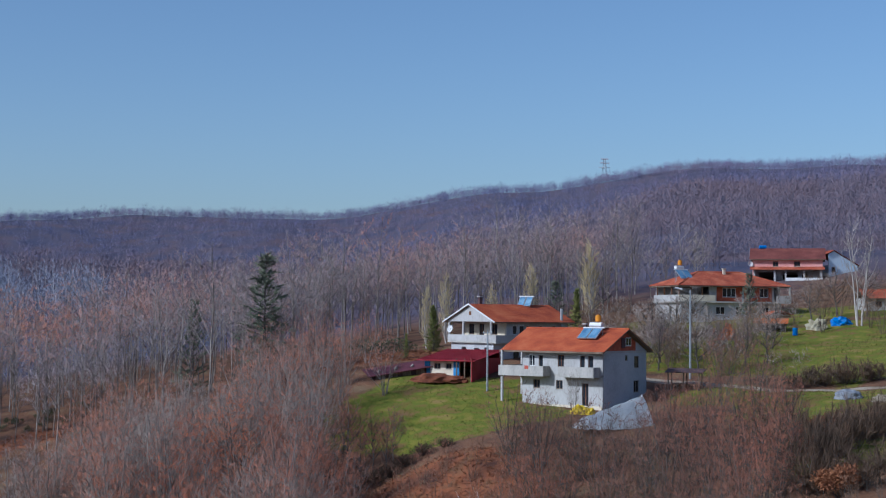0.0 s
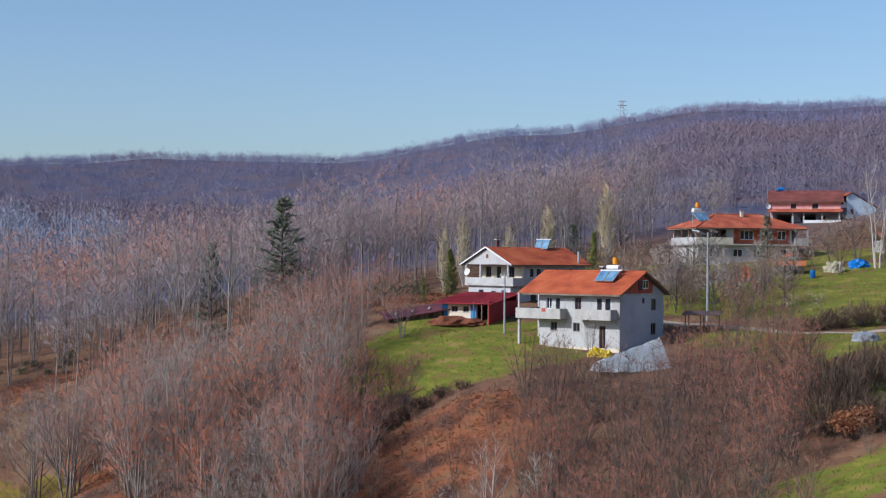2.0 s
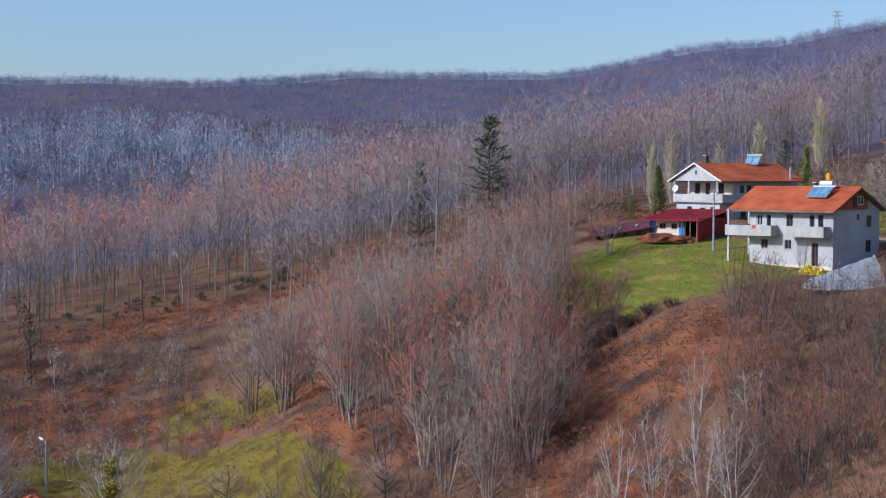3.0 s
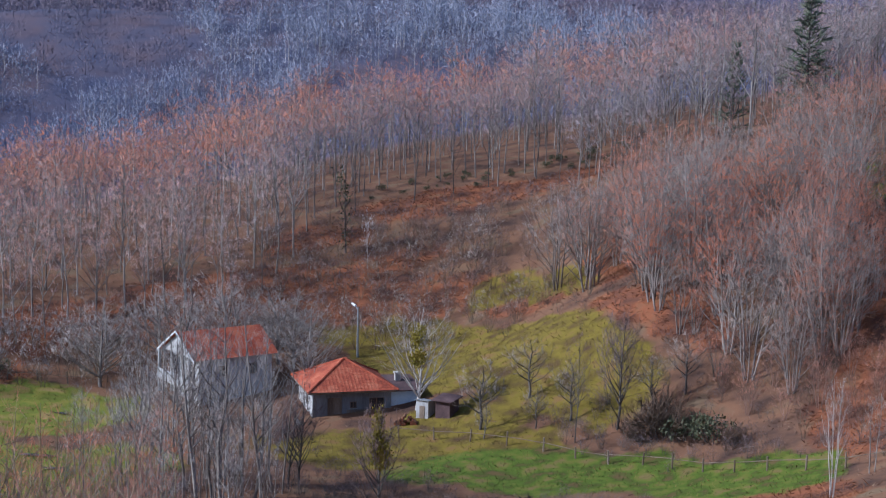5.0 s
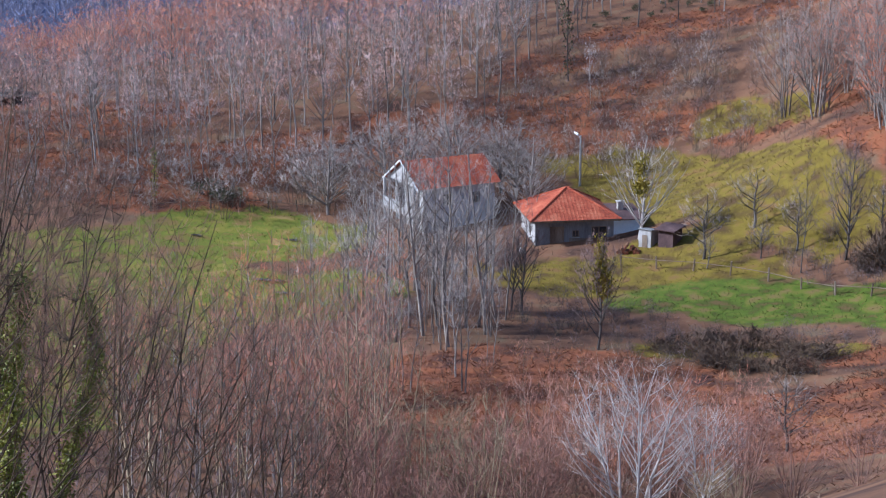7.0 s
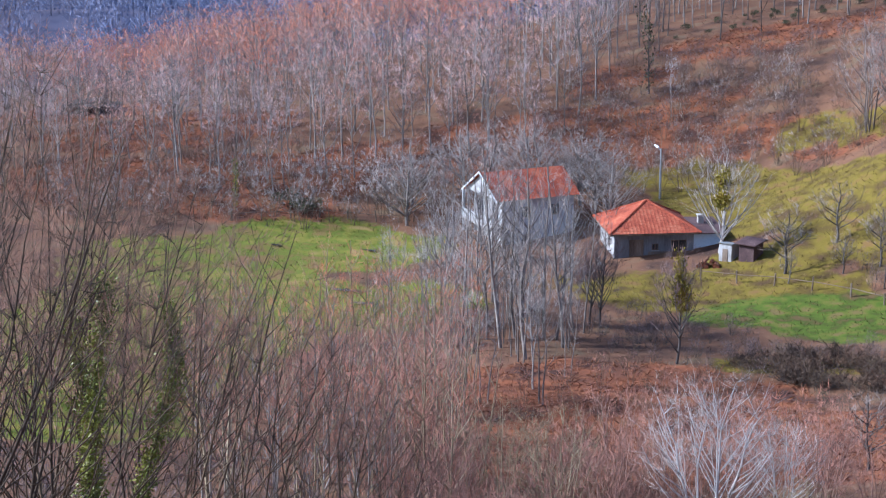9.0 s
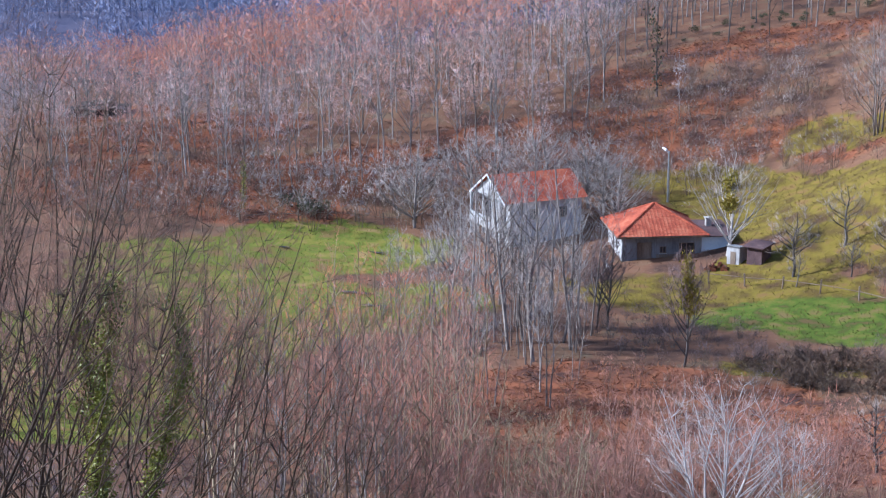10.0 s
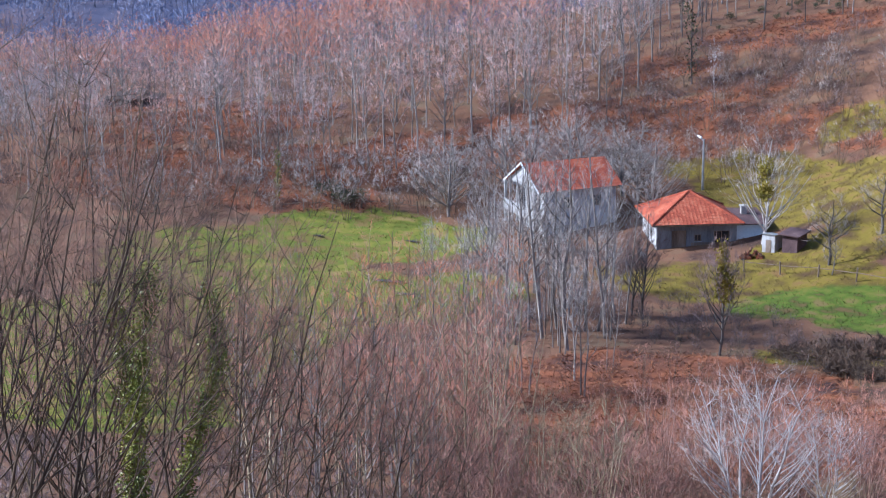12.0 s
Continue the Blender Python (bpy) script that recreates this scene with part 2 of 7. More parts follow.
RUST = [(-5, 122, 6, 16, 0), (-27, 134, 9, 3, -30), (-96, 119, 12, 4, 18), (-59, 178.5, 15, 5.0, 36), (-41, 149, 12, 3.6, -20), (1, 134, 8, 9, 0), (-34, 156, 6, 4, 0), (-62, 160, 5, 3, 20), (-74, 164, 7, 4, 20), (-120, 140, 14, 10, 30), (-12, 101, 6, 4, -10), (-21, 98.5, 5, 4, 0), (-42, 84, 17, 10, 10), (-102, 126, 26, 9, 40), (-86, 140, 16, 7, 25), (-142, 148, 12, 8, 0), (-76, 150, 15, 6, 22), (-60, 151, 10, 5, 20), (38, 134, 7, 2.6, 0), (-8, 189, 9, 9, 0), (-20, 84, 9, 7, 30), (-14, 92, 7, 5, 0), (-18, 74, 10, 6, 0), (-32, 72, 12, 6, 0)]


def cover(x, y):
    total = []
    for kind in (GREEN, OLIVE, RUST, MEADOW):
        best = np.zeros_like(x)
        for p in kind:
            best = np.maximum(best, patch(x, y, *p))
        total.append(best)
    return total


def ground_material():
    m = bpy.data.materials.new("hillside")
    m.use_nodes = True
    n, l = m.node_tree.nodes, m.node_tree.links
    b = n["Principled BSDF"]
    b.inputs["Roughness"].default_value = 0.95
    b.inputs["Specular IOR Level"].default_value = 0.1
    geo = n.new("ShaderNodeNewGeometry")

    def tone(scale, colours, detail=5.0):
        t = n.new("ShaderNodeTexNoise")
        t.inputs["Scale"].default_value, t.inputs["Detail"].default_value = scale, detail
        l.new(geo.outputs["Position"], t.inputs["Vector"])
        r = n.new("ShaderNodeValToRGB")
        while len(r.color_ramp.elements) < len(colours):
            r.color_ramp.elements.new(0.5)
        for i, c in enumerate(colours):
            r.color_ramp.elements[i].position = 0.32 + 0.36 * i / (len(colours) - 1)
            r.color_ramp.elements[i].color = (*c, 1)
        l.new(t.outputs[0], r.inputs[0])
        return r.outputs[0]

    litter = tone(0.3, [(0.07, 0.042, 0.032), (0.13, 0.071, 0.045), (0.185, 0.095, 0.054), (0.175, 0.118, 0.07)], 12.0)
    rust = tone(0.3, [(0.06, 0.034, 0.028), (0.14, 0.06, 0.036), (0.245, 0.089, 0.042), (0.185, 0.10, 0.054)], 12.0)
    olive = tone(0.55, [(0.09, 0.055, 0.027), (0.12, 0.085, 0.02), (0.175, 0.132, 0.022), (0.185, 0.11, 0.04)], 12.0)
    green = tone(0.6, [(0.115, 0.078, 0.032), (0.07, 0.082, 0.017), (0.083, 0.12, 0.016), (0.125, 0.13, 0.024), (0.16, 0.12, 0.044)], 12.0)
    fresh = tone(0.45, [(0.20, 0.12, 0.055), (0.175, 0.135, 0.035), (0.13, 0.155, 0.022), (0.195, 0.18, 0.03), (0.26, 0.185, 0.065)], 14.0)
    # Far forest floor, its tones blued to stand for haze over the distance.
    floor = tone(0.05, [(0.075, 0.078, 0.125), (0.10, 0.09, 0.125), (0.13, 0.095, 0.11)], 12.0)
    att = n.new("ShaderNodeAttribute")
    att.attribute_name = "cover"
    sep = n.new("ShaderNodeSeparateColor")
    l.new(att.outputs["Color"], sep.inputs[0])
    breakup = n.new("ShaderNodeTexNoise")
    breakup.inputs["Scale"].default_value, breakup.inputs["Detail"].default_value = 0.9, 6.0
    l.new(geo.outputs["Position"], breakup.inputs["Vector"])
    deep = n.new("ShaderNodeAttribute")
    deep.attribute_name = "far_haze"
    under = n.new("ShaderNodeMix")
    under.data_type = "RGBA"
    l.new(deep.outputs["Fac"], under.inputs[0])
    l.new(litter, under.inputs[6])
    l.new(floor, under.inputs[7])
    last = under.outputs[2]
    for amount, c in ((sep.outputs[2], rust), (att.outputs["Alpha"], fresh), (sep.outputs[1], olive), (sep.outputs[0], green)):
        add = n.new("ShaderNodeMath")
        add.operation = "MULTIPLY_ADD"
        l.new(amount, add.inputs[0])
        add.inputs[1].default_value = 1.6
        l.new(breakup.outputs[0], add.inputs[2])
        sm = n.new("ShaderNodeMapRange")
        sm.inputs[1].default_value, sm.inputs[2].default_value = 1.05, 1.45
        l.new(add.outputs[0], sm.inputs[0])
        mix = n.new("ShaderNodeMix")
        mix.data_type = "RGBA"
        l.new(sm.outputs[0], mix.inputs[0])
        l.new(last, mix.inputs[6])
        l.new(c, mix.inputs[7])
        last = mix.outputs[2]
    l.new(last, b.inputs["Base Color"])
    bp = n.new("ShaderNodeBump")
    bp.inputs["Strength"].default_value, bp.inputs["Distance"].default_value = 0.35, 0.1
    fine = n.new("ShaderNodeTexNoise")
    fine.inputs["Scale"].default_value, fine.inputs["Detail"].default_value = 2.2, 6.0
    l.new(geo.outputs["Position"], fine.inputs["Vector"])
    l.new(fine.outputs[0], bp.inputs["Height"])
    l.new(bp.outputs[0], b.inputs["Normal"])
    return m


def mesh_from(name, verts, faces, mats, slots=None, smooth=False):
    """A mesh from arrays; faces are all triangles or all quads."""
    me = bpy.data.meshes.new(name)
    verts, faces = np.asarray(verts, np.float32), np.asarray(faces, np.int32)
    k = faces.shape[1]
    me.vertices.add(len(verts))
    me.vertices.foreach_set("co", verts.ravel())
    me.loops.add(faces.size)
    me.loops.foreach_set("vertex_index", faces.ravel())
    me.polygons.add(len(faces))
    me.polygons.foreach_set("loop_start", np.arange(0, faces.size, k, dtype=np.int32))
    me.polygons.foreach_set("loop_total", np.full(len(faces), k, np.int32))
    for m in mats:
        me.materials.append(m)
    if slots is not None:
        me.polygons.foreach_set("material_index", np.asarray(slots, np.int32))
    if smooth:
        me.polygons.foreach_set("use_smooth", np.ones(len(faces), bool))
    me.update(calc_edges=True)
    return me


def build_ground():
    az = np.radians(np.r_[np.arange(-180, -22, 6), np.arange(-22, 54, 0.3), np.arange(54, 180, 6)])
    rad = np.r_[0.01, np.geomspace(1.5, 320, 260), np.geomspace(328, 1060, 44), np.arange(1080, 1240, 10), np.geomspace(1260, 4700, 26)]
    rr, aa = np.meshgrid(rad, az, indexing="ij")
    x, y = -rr * np.sin(aa), rr * np.cos(aa)
    z = ground_z(x, y)
    nr, na = rr.shape
    i, j = np.meshgrid(np.arange(nr - 1), np.arange(na), indexing="ij")
    k = (j + 1) % na
    quads = np.stack([i * na + j, (i + 1) * na + j, (i + 1) * na + k, i * na + k], -1).reshape(-1, 4)[:, ::-1]
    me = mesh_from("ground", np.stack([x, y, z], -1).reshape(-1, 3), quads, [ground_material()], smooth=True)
    g, o, r, fresh = cover(x.ravel(), y.ravel())
    col = me.color_attributes.new("cover", "FLOAT_COLOR", "POINT")
    col.data.foreach_set("color", np.stack([g, o, r, fresh], -1).astype(np.float32).ravel())
    # Beyond about 250 m the ground takes on the haze-blued floor colour.
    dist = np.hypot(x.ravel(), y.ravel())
    deep = me.attributes.new("far_haze", "FLOAT", "POINT")
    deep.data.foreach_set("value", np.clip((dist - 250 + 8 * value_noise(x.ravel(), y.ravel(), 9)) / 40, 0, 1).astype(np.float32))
    return tagged(new("ground", me), "hillside ground of brown leaf litter, rusty earth and green meadow", "ground", kind="structure")


ground = build_ground()
# ---------------------------------------------------------------- trees
class Wood:
    """Gathers triangles of branches and twigs."""

    def __init__(self):
        self.v, self.f, self.n = [], [], 0

    def add(self, v, f):
        self.v.append(np.asarray(v, float))
        self.f.append(np.asarray(f, int) + self.n)
        self.n += len(v)

    def tube(self, pts, radii, sides):
        pts = np.asarray(pts, float)
        d = np.gradient(pts, axis=0)
        d /= np.linalg.norm(d, axis=1, keepdims=True) + 1e-9
        ref = np.where(np.abs(d[:, 2:3]) < 0.9, [[0.0, 0, 1]], [[1.0, 0, 0]])
        a = np.cross(d, ref)
        a /= np.linalg.norm(a, axis=1, keepdims=True)
        b = np.cross(d, a)
        th = np.arange(sides) * 2 * math.pi / sides
        ring = pts[:, None] + np.asarray(radii)[:, None, None] * (a[:, None] * np.cos(th)[None, :, None] + b[:, None] * np.sin(th)[None, :, None])
        f = []
        for i in range(len(pts) - 1):
            for j in range(sides):
                k = (j + 1) % sides
                p, q, r, s = i * sides + j, i * sides + k, (i + 1) * sides + k, (i + 1) * sides + j
                f += [(p, q, r), (p, r, s)]
        self.add(ring.reshape(-1, 3), f)

    def slivers(self, base, way, length, width, rng, cone=False):
        """Thin pointed twigs, many at once."""
        base, way = np.asarray(base, float), np.asarray(way, float)
        n = len(base)
        if n == 0:
            return
        way = way / (np.linalg.norm(way, axis=1, keepdims=True) + 1e-9)
        side = np.cross(way, rng.normal(size=(n, 3)))
        side /= np.linalg.norm(side, axis=1, keepdims=True) + 1e-9
        w, ln = np.asarray(width).reshape(-1, 1) * np.ones((n, 1)), np.asarray(length).reshape(-1, 1) * np.ones((n, 1))
        tip = base + way * ln
        if cone:
            up = np.cross(way, side)
            v = np.stack([base + side * w / 2, base - side * w / 4 + up * w * 0.43, base - side * w / 4 - up * w * 0.43, tip], 1)
            f = (np.arange(n)[:, None, None] * 4 + np.array([[0, 1, 3], [1, 2, 3], [2, 0, 3]])[None]).reshape(-1, 3)
        else:
            v = np.stack([base + side * w / 2, base - side * w / 2, tip], 1)
            f = np.arange(n * 3).reshape(-1, 3)
        self.add(v.reshape(-1, 3), f)

    def data(self):
        if not self.v:
            return np.zeros((0, 3)), np.zeros((0, 3), int)
        return np.vstack(self.v), np.vstack(self.f)


def sway(rng, start, way, length, segs, wander, lift=0.0):
    pts, p, d = [np.array(start, float)], np.array(start, float), np.array(way, float)
    d /= np.linalg.norm(d)
    for _ in range(segs):
        d = d + rng.normal(size=3) * wander + np.array([0, 0, lift])
        d /= np.linalg.norm(d)
        p = p + d * length / segs
        pts.append(p.copy())
    return np.array(pts)


def along(pts, t):
    s = t * (len(pts) - 1)
    i = min(int(s), len(pts) - 2)
    return pts[i] + (pts[i + 1] - pts[i]) * (s - i), pts[i + 1] - pts[i]


STEMS = []  # the stems of the tree grown last, for ivy


def grow(seed, height, stems=1, spread=0.1, thick=0.12, bare=0.4, limbs=14, reach=0.25, rise=50, subs=3, twigs=8, twig_len=0.9, twig_w=0.035,
         wander=0.05, sides=4, cone=False, lift=0.06, tip_fill=0.0, round_top=0.5, limb_r=0.018, segs=6, limb_segs=3, fan=0.45):
    """A bare tree: stems with limbs, side branches and twigs. Returns its wood and its twigs."""
    rng = np.random.RandomState(seed)
    wood, crown = Wood(), Wood()
    STEMS.clear()
    for s in range(stems):
        a = 2 * math.pi * (s + rng.rand() * 0.7) / stems
        lean = spread * (0.5 + rng.rand()) if stems > 1 else spread * rng.rand()
        hs = height * (1 - 0.3 * rng.rand() * (stems > 1))
        start = np.array([math.cos(a), math.sin(a), 0]) * 0.12 * height * 0.12 * (stems > 1)
        start[2] = -0.4
        stem = sway(rng, start, (math.cos(a) * lean, math.sin(a) * lean, 1), hs, segs, wander, 0.04)
        STEMS.append(stem)
        rt = thick * (0.7 + 0.5 * rng.rand()) if stems > 1 else thick
        wood.tube(stem, np.linspace(1, 0.12, segs + 1) ** 0.9 * rt, sides)
        nodes = []
        for k in range(limbs):
            t = bare + (1 - bare) * (k + rng.rand()) / limbs
            p, d = along(stem, min(t, 0.985))
            aa = k * 2.4 + rng.rand() * 1.2
            up = radians(rise + rng.normal() * 10 + 22 * t)
            u = (t - bare) / (1 - bare)
            prof = (1 - u) ** round_top * (0.45 + 0.55 * min(1, u * 3 + 0.3))
            ln = max(0.8, height * reach * prof * (0.7 + 0.6 * rng.rand()))
            limb = sway(rng, p, (math.cos(aa) * math.cos(up), math.sin(aa) * math.cos(up), math.sin(up)), ln, limb_segs, 0.12, lift)
            r0 = rt * (1 - t) * 0.5 + limb_r
            wood.tube(limb, np.linspace(1, 0.25, limb_segs + 1) * r0, 3)
            nodes.append((limb, ln))
            for q in range(subs):
                w = 0.3 + 0.65 * (q + rng.rand()) / subs
                p2, d2 = along(limb, w)
                d2 = d2 / np.linalg.norm(d2) + rng.normal(size=3) * 0.5 + np.array([0, 0, 0.25])
                l2 = ln * (0.3 + 0.3 * rng.rand())
                sub = sway(rng, p2, d2, l2, 2, 0.15, lift)
                wood.slivers([sub[0]], [sub[-1] - sub[0]], l2, r0 * 1.1, rng, True)
                nodes.append((sub, l2))
        base, way = [], []
        for pts, ln in nodes:
            for _ in range(twigs):
                p, d = along(pts, 0.25 + 0.75 * rng.rand())
                base.append(p)
                way.append(d / np.linalg.norm(d) + rng.normal(size=3) * fan + np.array([0, 0, 0.22]))
        top = stem[-1] - stem[-2]
        for _ in range(int(twigs * 2 + tip_fill)):
            p, d = along(stem, 0.8 + 0.2 * rng.rand())
            base.append(p)
            way.append(top / np.linalg.norm(top) + rng.normal(size=3) * 0.4)
        n = len(base)
        ln = twig_len * (0.5 + rng.rand(n))
        crown.slivers(base, way, ln, twig_w * (0.7 + 0.6 * rng.rand(n)), rng, cone)
    return wood.data(), crown.data()


def dome(seed, height, stems=1, base=0.3, wide=0.25, thick=0.13, limbs=12, subs=40, twigs=8, twig_len=0.7, twig_w=0.03, rise=52, fan=0.45,
         sub_w=0.03, sides=4, segs=5, limb_segs=2, limb_r=0.03, cone=False, shell=2.4, lumps=0.16, low=-0.45, wander=0.018, foot=0.03):
    """A bare tree with a rounded head: stems, limbs that bend up into the head, branches that fill it and fine twigs outside."""
    rng = np.random.RandomState(seed)
    wood, crown = Wood(), Wood()
    STEMS.clear()
    mid = np.array([0, 0, height * (base + 1) / 2])
    rad = np.array([wide * height, wide * height, height * (1 - base) / 2])
    nodes = []
    for s in range(stems):
        a = 2 * math.pi * (s + 0.6 * rng.rand()) / stems
        if stems == 1:
            start, end = np.array([0, 0, -0.4]), np.array([rng.normal() * 0.03 * height, rng.normal() * 0.03 * height, height * 0.94])
        else:
            q = 0.25 + 0.6 * rng.rand()
            start = np.array([math.cos(a) * foot * height, math.sin(a) * foot * height, -0.4])
            end = np.array([math.cos(a) * rad[0] * q, math.sin(a) * rad[0] * q, mid[2] + rad[2] * math.sqrt(1 - q * q) * (0.72 + 0.2 * rng.rand())])
        t = np.linspace(0, 1, segs + 1)[:, None]
        stem = start + (end - start) * np.hstack([t ** 1.15, t ** 1.15, t])
        stem[1:] += np.cumsum(rng.normal(size=(segs, 3)) * wander * height * (1, 1, 0) * 0.5, 0)
        rt = thick * (0.7 + 0.5 * rng.rand()) if stems > 1 else thick
        wood.tube(stem, rt * np.linspace(1, 0.14, segs + 1) ** 0.9, sides)
        STEMS.append(stem)
        nodes += [along(stem, v)[0] for v in np.linspace(0.45, 0.97, 6)]
    for k in range(limbs):
        zz = 0.92 + (low - 0.92) * (k + rng.rand()) / limbs
        a = k * 2.4 + rng.rand()
        flat = math.sqrt(max(0, 1 - zz * zz))
        end = mid + np.array([math.cos(a) * flat, math.sin(a) * flat, zz]) * rad * (0.68 + 0.28 * rng.rand())
        best = None
        for stem in STEMS:
            span = np.linspace(0.12 if stems > 1 else base * 0.8, 0.9, 14)
            pts = np.array([along(stem, v)[0] for v in span])
            run = np.linalg.norm(pts[:, :2] - end[:2], axis=1)
            miss = np.abs(pts[:, 2] - (end[2] - run * math.tan(radians(rise)))) + 0.6 * run
            i = int(miss.argmin())
            if best is None or miss[i] < best[0]:
                best = (miss[i], pts[i], span[i])
        p0, u = best[1], best[2]
        out = end - p0
        ln = np.linalg.norm(out)
        bulge = np.array([out[0], out[1], 0]) * 0.22
        t = np.linspace(0, 1, limb_segs + 1)[:, None]
        limb = p0 + out * t + bulge * (4 * t * (1 - t)) * 0.6 + rng.normal(size=(limb_segs + 1, 3)) * 0.02 * ln * (t > 0)
        wood.tube(limb, np.linspace(1, 0.3, limb_segs + 1) * (limb_r + 0.3 * thick * (1 - u)), 3)
        nodes += [along(limb, v)[0] for v in (0.25, 0.45, 0.65, 0.85, 1.0)]
    nodes = np.array(nodes)
    d = rng.normal(size=(subs * 3, 3))
    d /= np.linalg.norm(d, axis=1, keepdims=True)
    d = d[d[:, 2] > low - 0.15][:subs]
    bump = 1 + lumps * np.sin(d[:, :1] * 5 + seed) * np.cos(d[:, 1:2] * 4 + 2 * seed) + lumps * 0.6 * rng.normal(size=(len(d), 1))
    tip = mid + d * rad * bump * rng.rand(len(d), 1) ** (1 / shell)
    gap = np.linalg.norm(tip[:, None] - nodes[None], axis=2)
    cost = gap + 2.0 * np.maximum(0, nodes[None, :, 2] - tip[:, None, 2] + 0.35 * gap)
    root = nodes[cost.argmin(1)]
    way = tip - root
    ln = np.linalg.norm(way, axis=1)
    wood.slivers(root, way, ln, sub_w * (0.7 + 0.6 * rng.rand(len(ln))), rng, True)
    n = len(tip) * twigs
    u = 0.3 + 0.7 * rng.rand(n, 1)
    b = np.repeat(root, twigs, 0) + np.repeat(way, twigs, 0) * u
    hub = mid - np.array([0, 0, rad[2] * 0.9])
    out = b - hub
    out /= np.linalg.norm(out, axis=1, keepdims=True) + 1e-6
    go = np.repeat(way / (ln[:, None] + 1e-6), twigs, 0) * 0.6 + out * 0.6 + rng.normal(size=(n, 3)) * fan + (0, 0, 0.15)
    crown.slivers(b, go, twig_len * (0.5 + rng.rand(n)), twig_w * (0.7 + 0.6 * rng.rand(n)), rng, cone)
    return wood.data(), crown.data()


def conifer(seed, height, wide=0.18, bare=0.12, whorls=22, droop=-8, thin=1.0, needle_w=0.16):
    rng = np.random.RandomState(seed)
    wood, crown = Wood(), Wood()
    stem = sway(rng, (0, 0, -0.4), (0, 0, 1), height + 0.4, 6, 0.012)
    wood.tube(stem, np.linspace(0.16, 0.02, 7) * height / 12, 5)
    base, way, size = [], [], []
    for k in range(whorls):
        t = bare + (0.99 - bare) * k / whorls
        for j in range(5):
            if rng.rand() > thin:
                continue
            p, _ = along(stem, t)
            a, up = j * 1.257 + k * 0.7 + rng.rand() * 0.5, radians(droop + 40 * t + rng.normal() * 8)
            ln = height * wide * (1 - t) ** 0.75 * (0.6 + 0.6 * rng.rand()) + 0.2
            limb = sway(rng, p, (math.cos(a) * math.cos(up), math.sin(a) * math.cos(up), math.sin(up)), ln, 3, 0.08, 0.03)
            wood.tube(limb, (0.04, 0.03, 0.02, 0.01), 3)
            for _ in range(17):
                q, d = along(limb, 0.15 + 0.85 * rng.rand())
                base.append(q)
                way.append(d / np.linalg.norm(d) + rng.normal(size=3) * 0.55)
                size.append(0.35 + 0.5 * rng.rand())
    crown.slivers(base, way, np.array(size) * height / 12, needle_w * height / 12, rng)
    return wood.data(), crown.data()


def outward(v):
    """The way out of a tree's head at each point of it."""
    if not len(v):
        return v
    lo, hi = v[:, 2].min(), v[:, 2].max()
    d = (v - (v[:, 0].mean(), v[:, 1].mean(), lo + 0.3 * (hi - lo))) * (1, 1, 0.8) + (0, 0, 0.25 * (hi - lo))
    return d / (np.linalg.norm(d, axis=1, keepdims=True) + 1e-9)


def keep_outward(me, d):
    att = me.attributes.new("outward", "FLOAT_VECTOR", "POINT")
    att.data.foreach_set("vector", np.asarray(d, np.float32).ravel())
    return me


def tree_meshes(made, bark, twig):
    (wv, wf), (cv, cf) = made
    return mesh_from("trunk", wv, wf, [bark]), keep_outward(mesh_from("crown", cv, cf, [twig]), outward(cv))


def plant(meshes, x, y, scale=1.0, turn=0.0, label="", name="tree", group="", sink=0.0, squash=1.0, lean=0.0):
    """One tree: an empty at its foot, with its trunk and its crown."""
    ob = new(name)
    ob.matrix_world = Matrix.Translation((x, y, gz(x, y) - sink)) @ Matrix.Rotation(turn, 4, "Z") @ Matrix.Rotation(lean, 4, "X") @ Matrix.Diagonal((scale * squash, scale * squash, scale, 1))
    for part_name, me in zip(("trunk", "crown"), meshes):
        c = new(part_name, me)
        c.parent = ob
    return tagged(ob, label, "tree", group)


def strewn(rng, n, inside, box, apart):
    """Random places in a box of the plan, kept apart from one another, where inside(x, y) holds."""
    out, cells = [], {}
    x0, x1, y0, y1 = box
    xs, ys = rng.uniform(x0, x1, n * 16), rng.uniform(y0, y1, n * 16)
    ok = inside(xs, ys)
    for x, y in zip(xs[ok], ys[ok]):
        c = (int(x // apart), int(y // apart))
        if any((x - a) ** 2 + (y - b) ** 2 < apart * apart for i in (-1, 0, 1) for j in (-1, 0, 1) for a, b in cells.get((c[0] + i, c[1] + j), ())):
            continue
        cells.setdefault(c, []).append((x, y))
        out.append((x, y))
        if len(out) >= n:
            break
    return np.array(out)


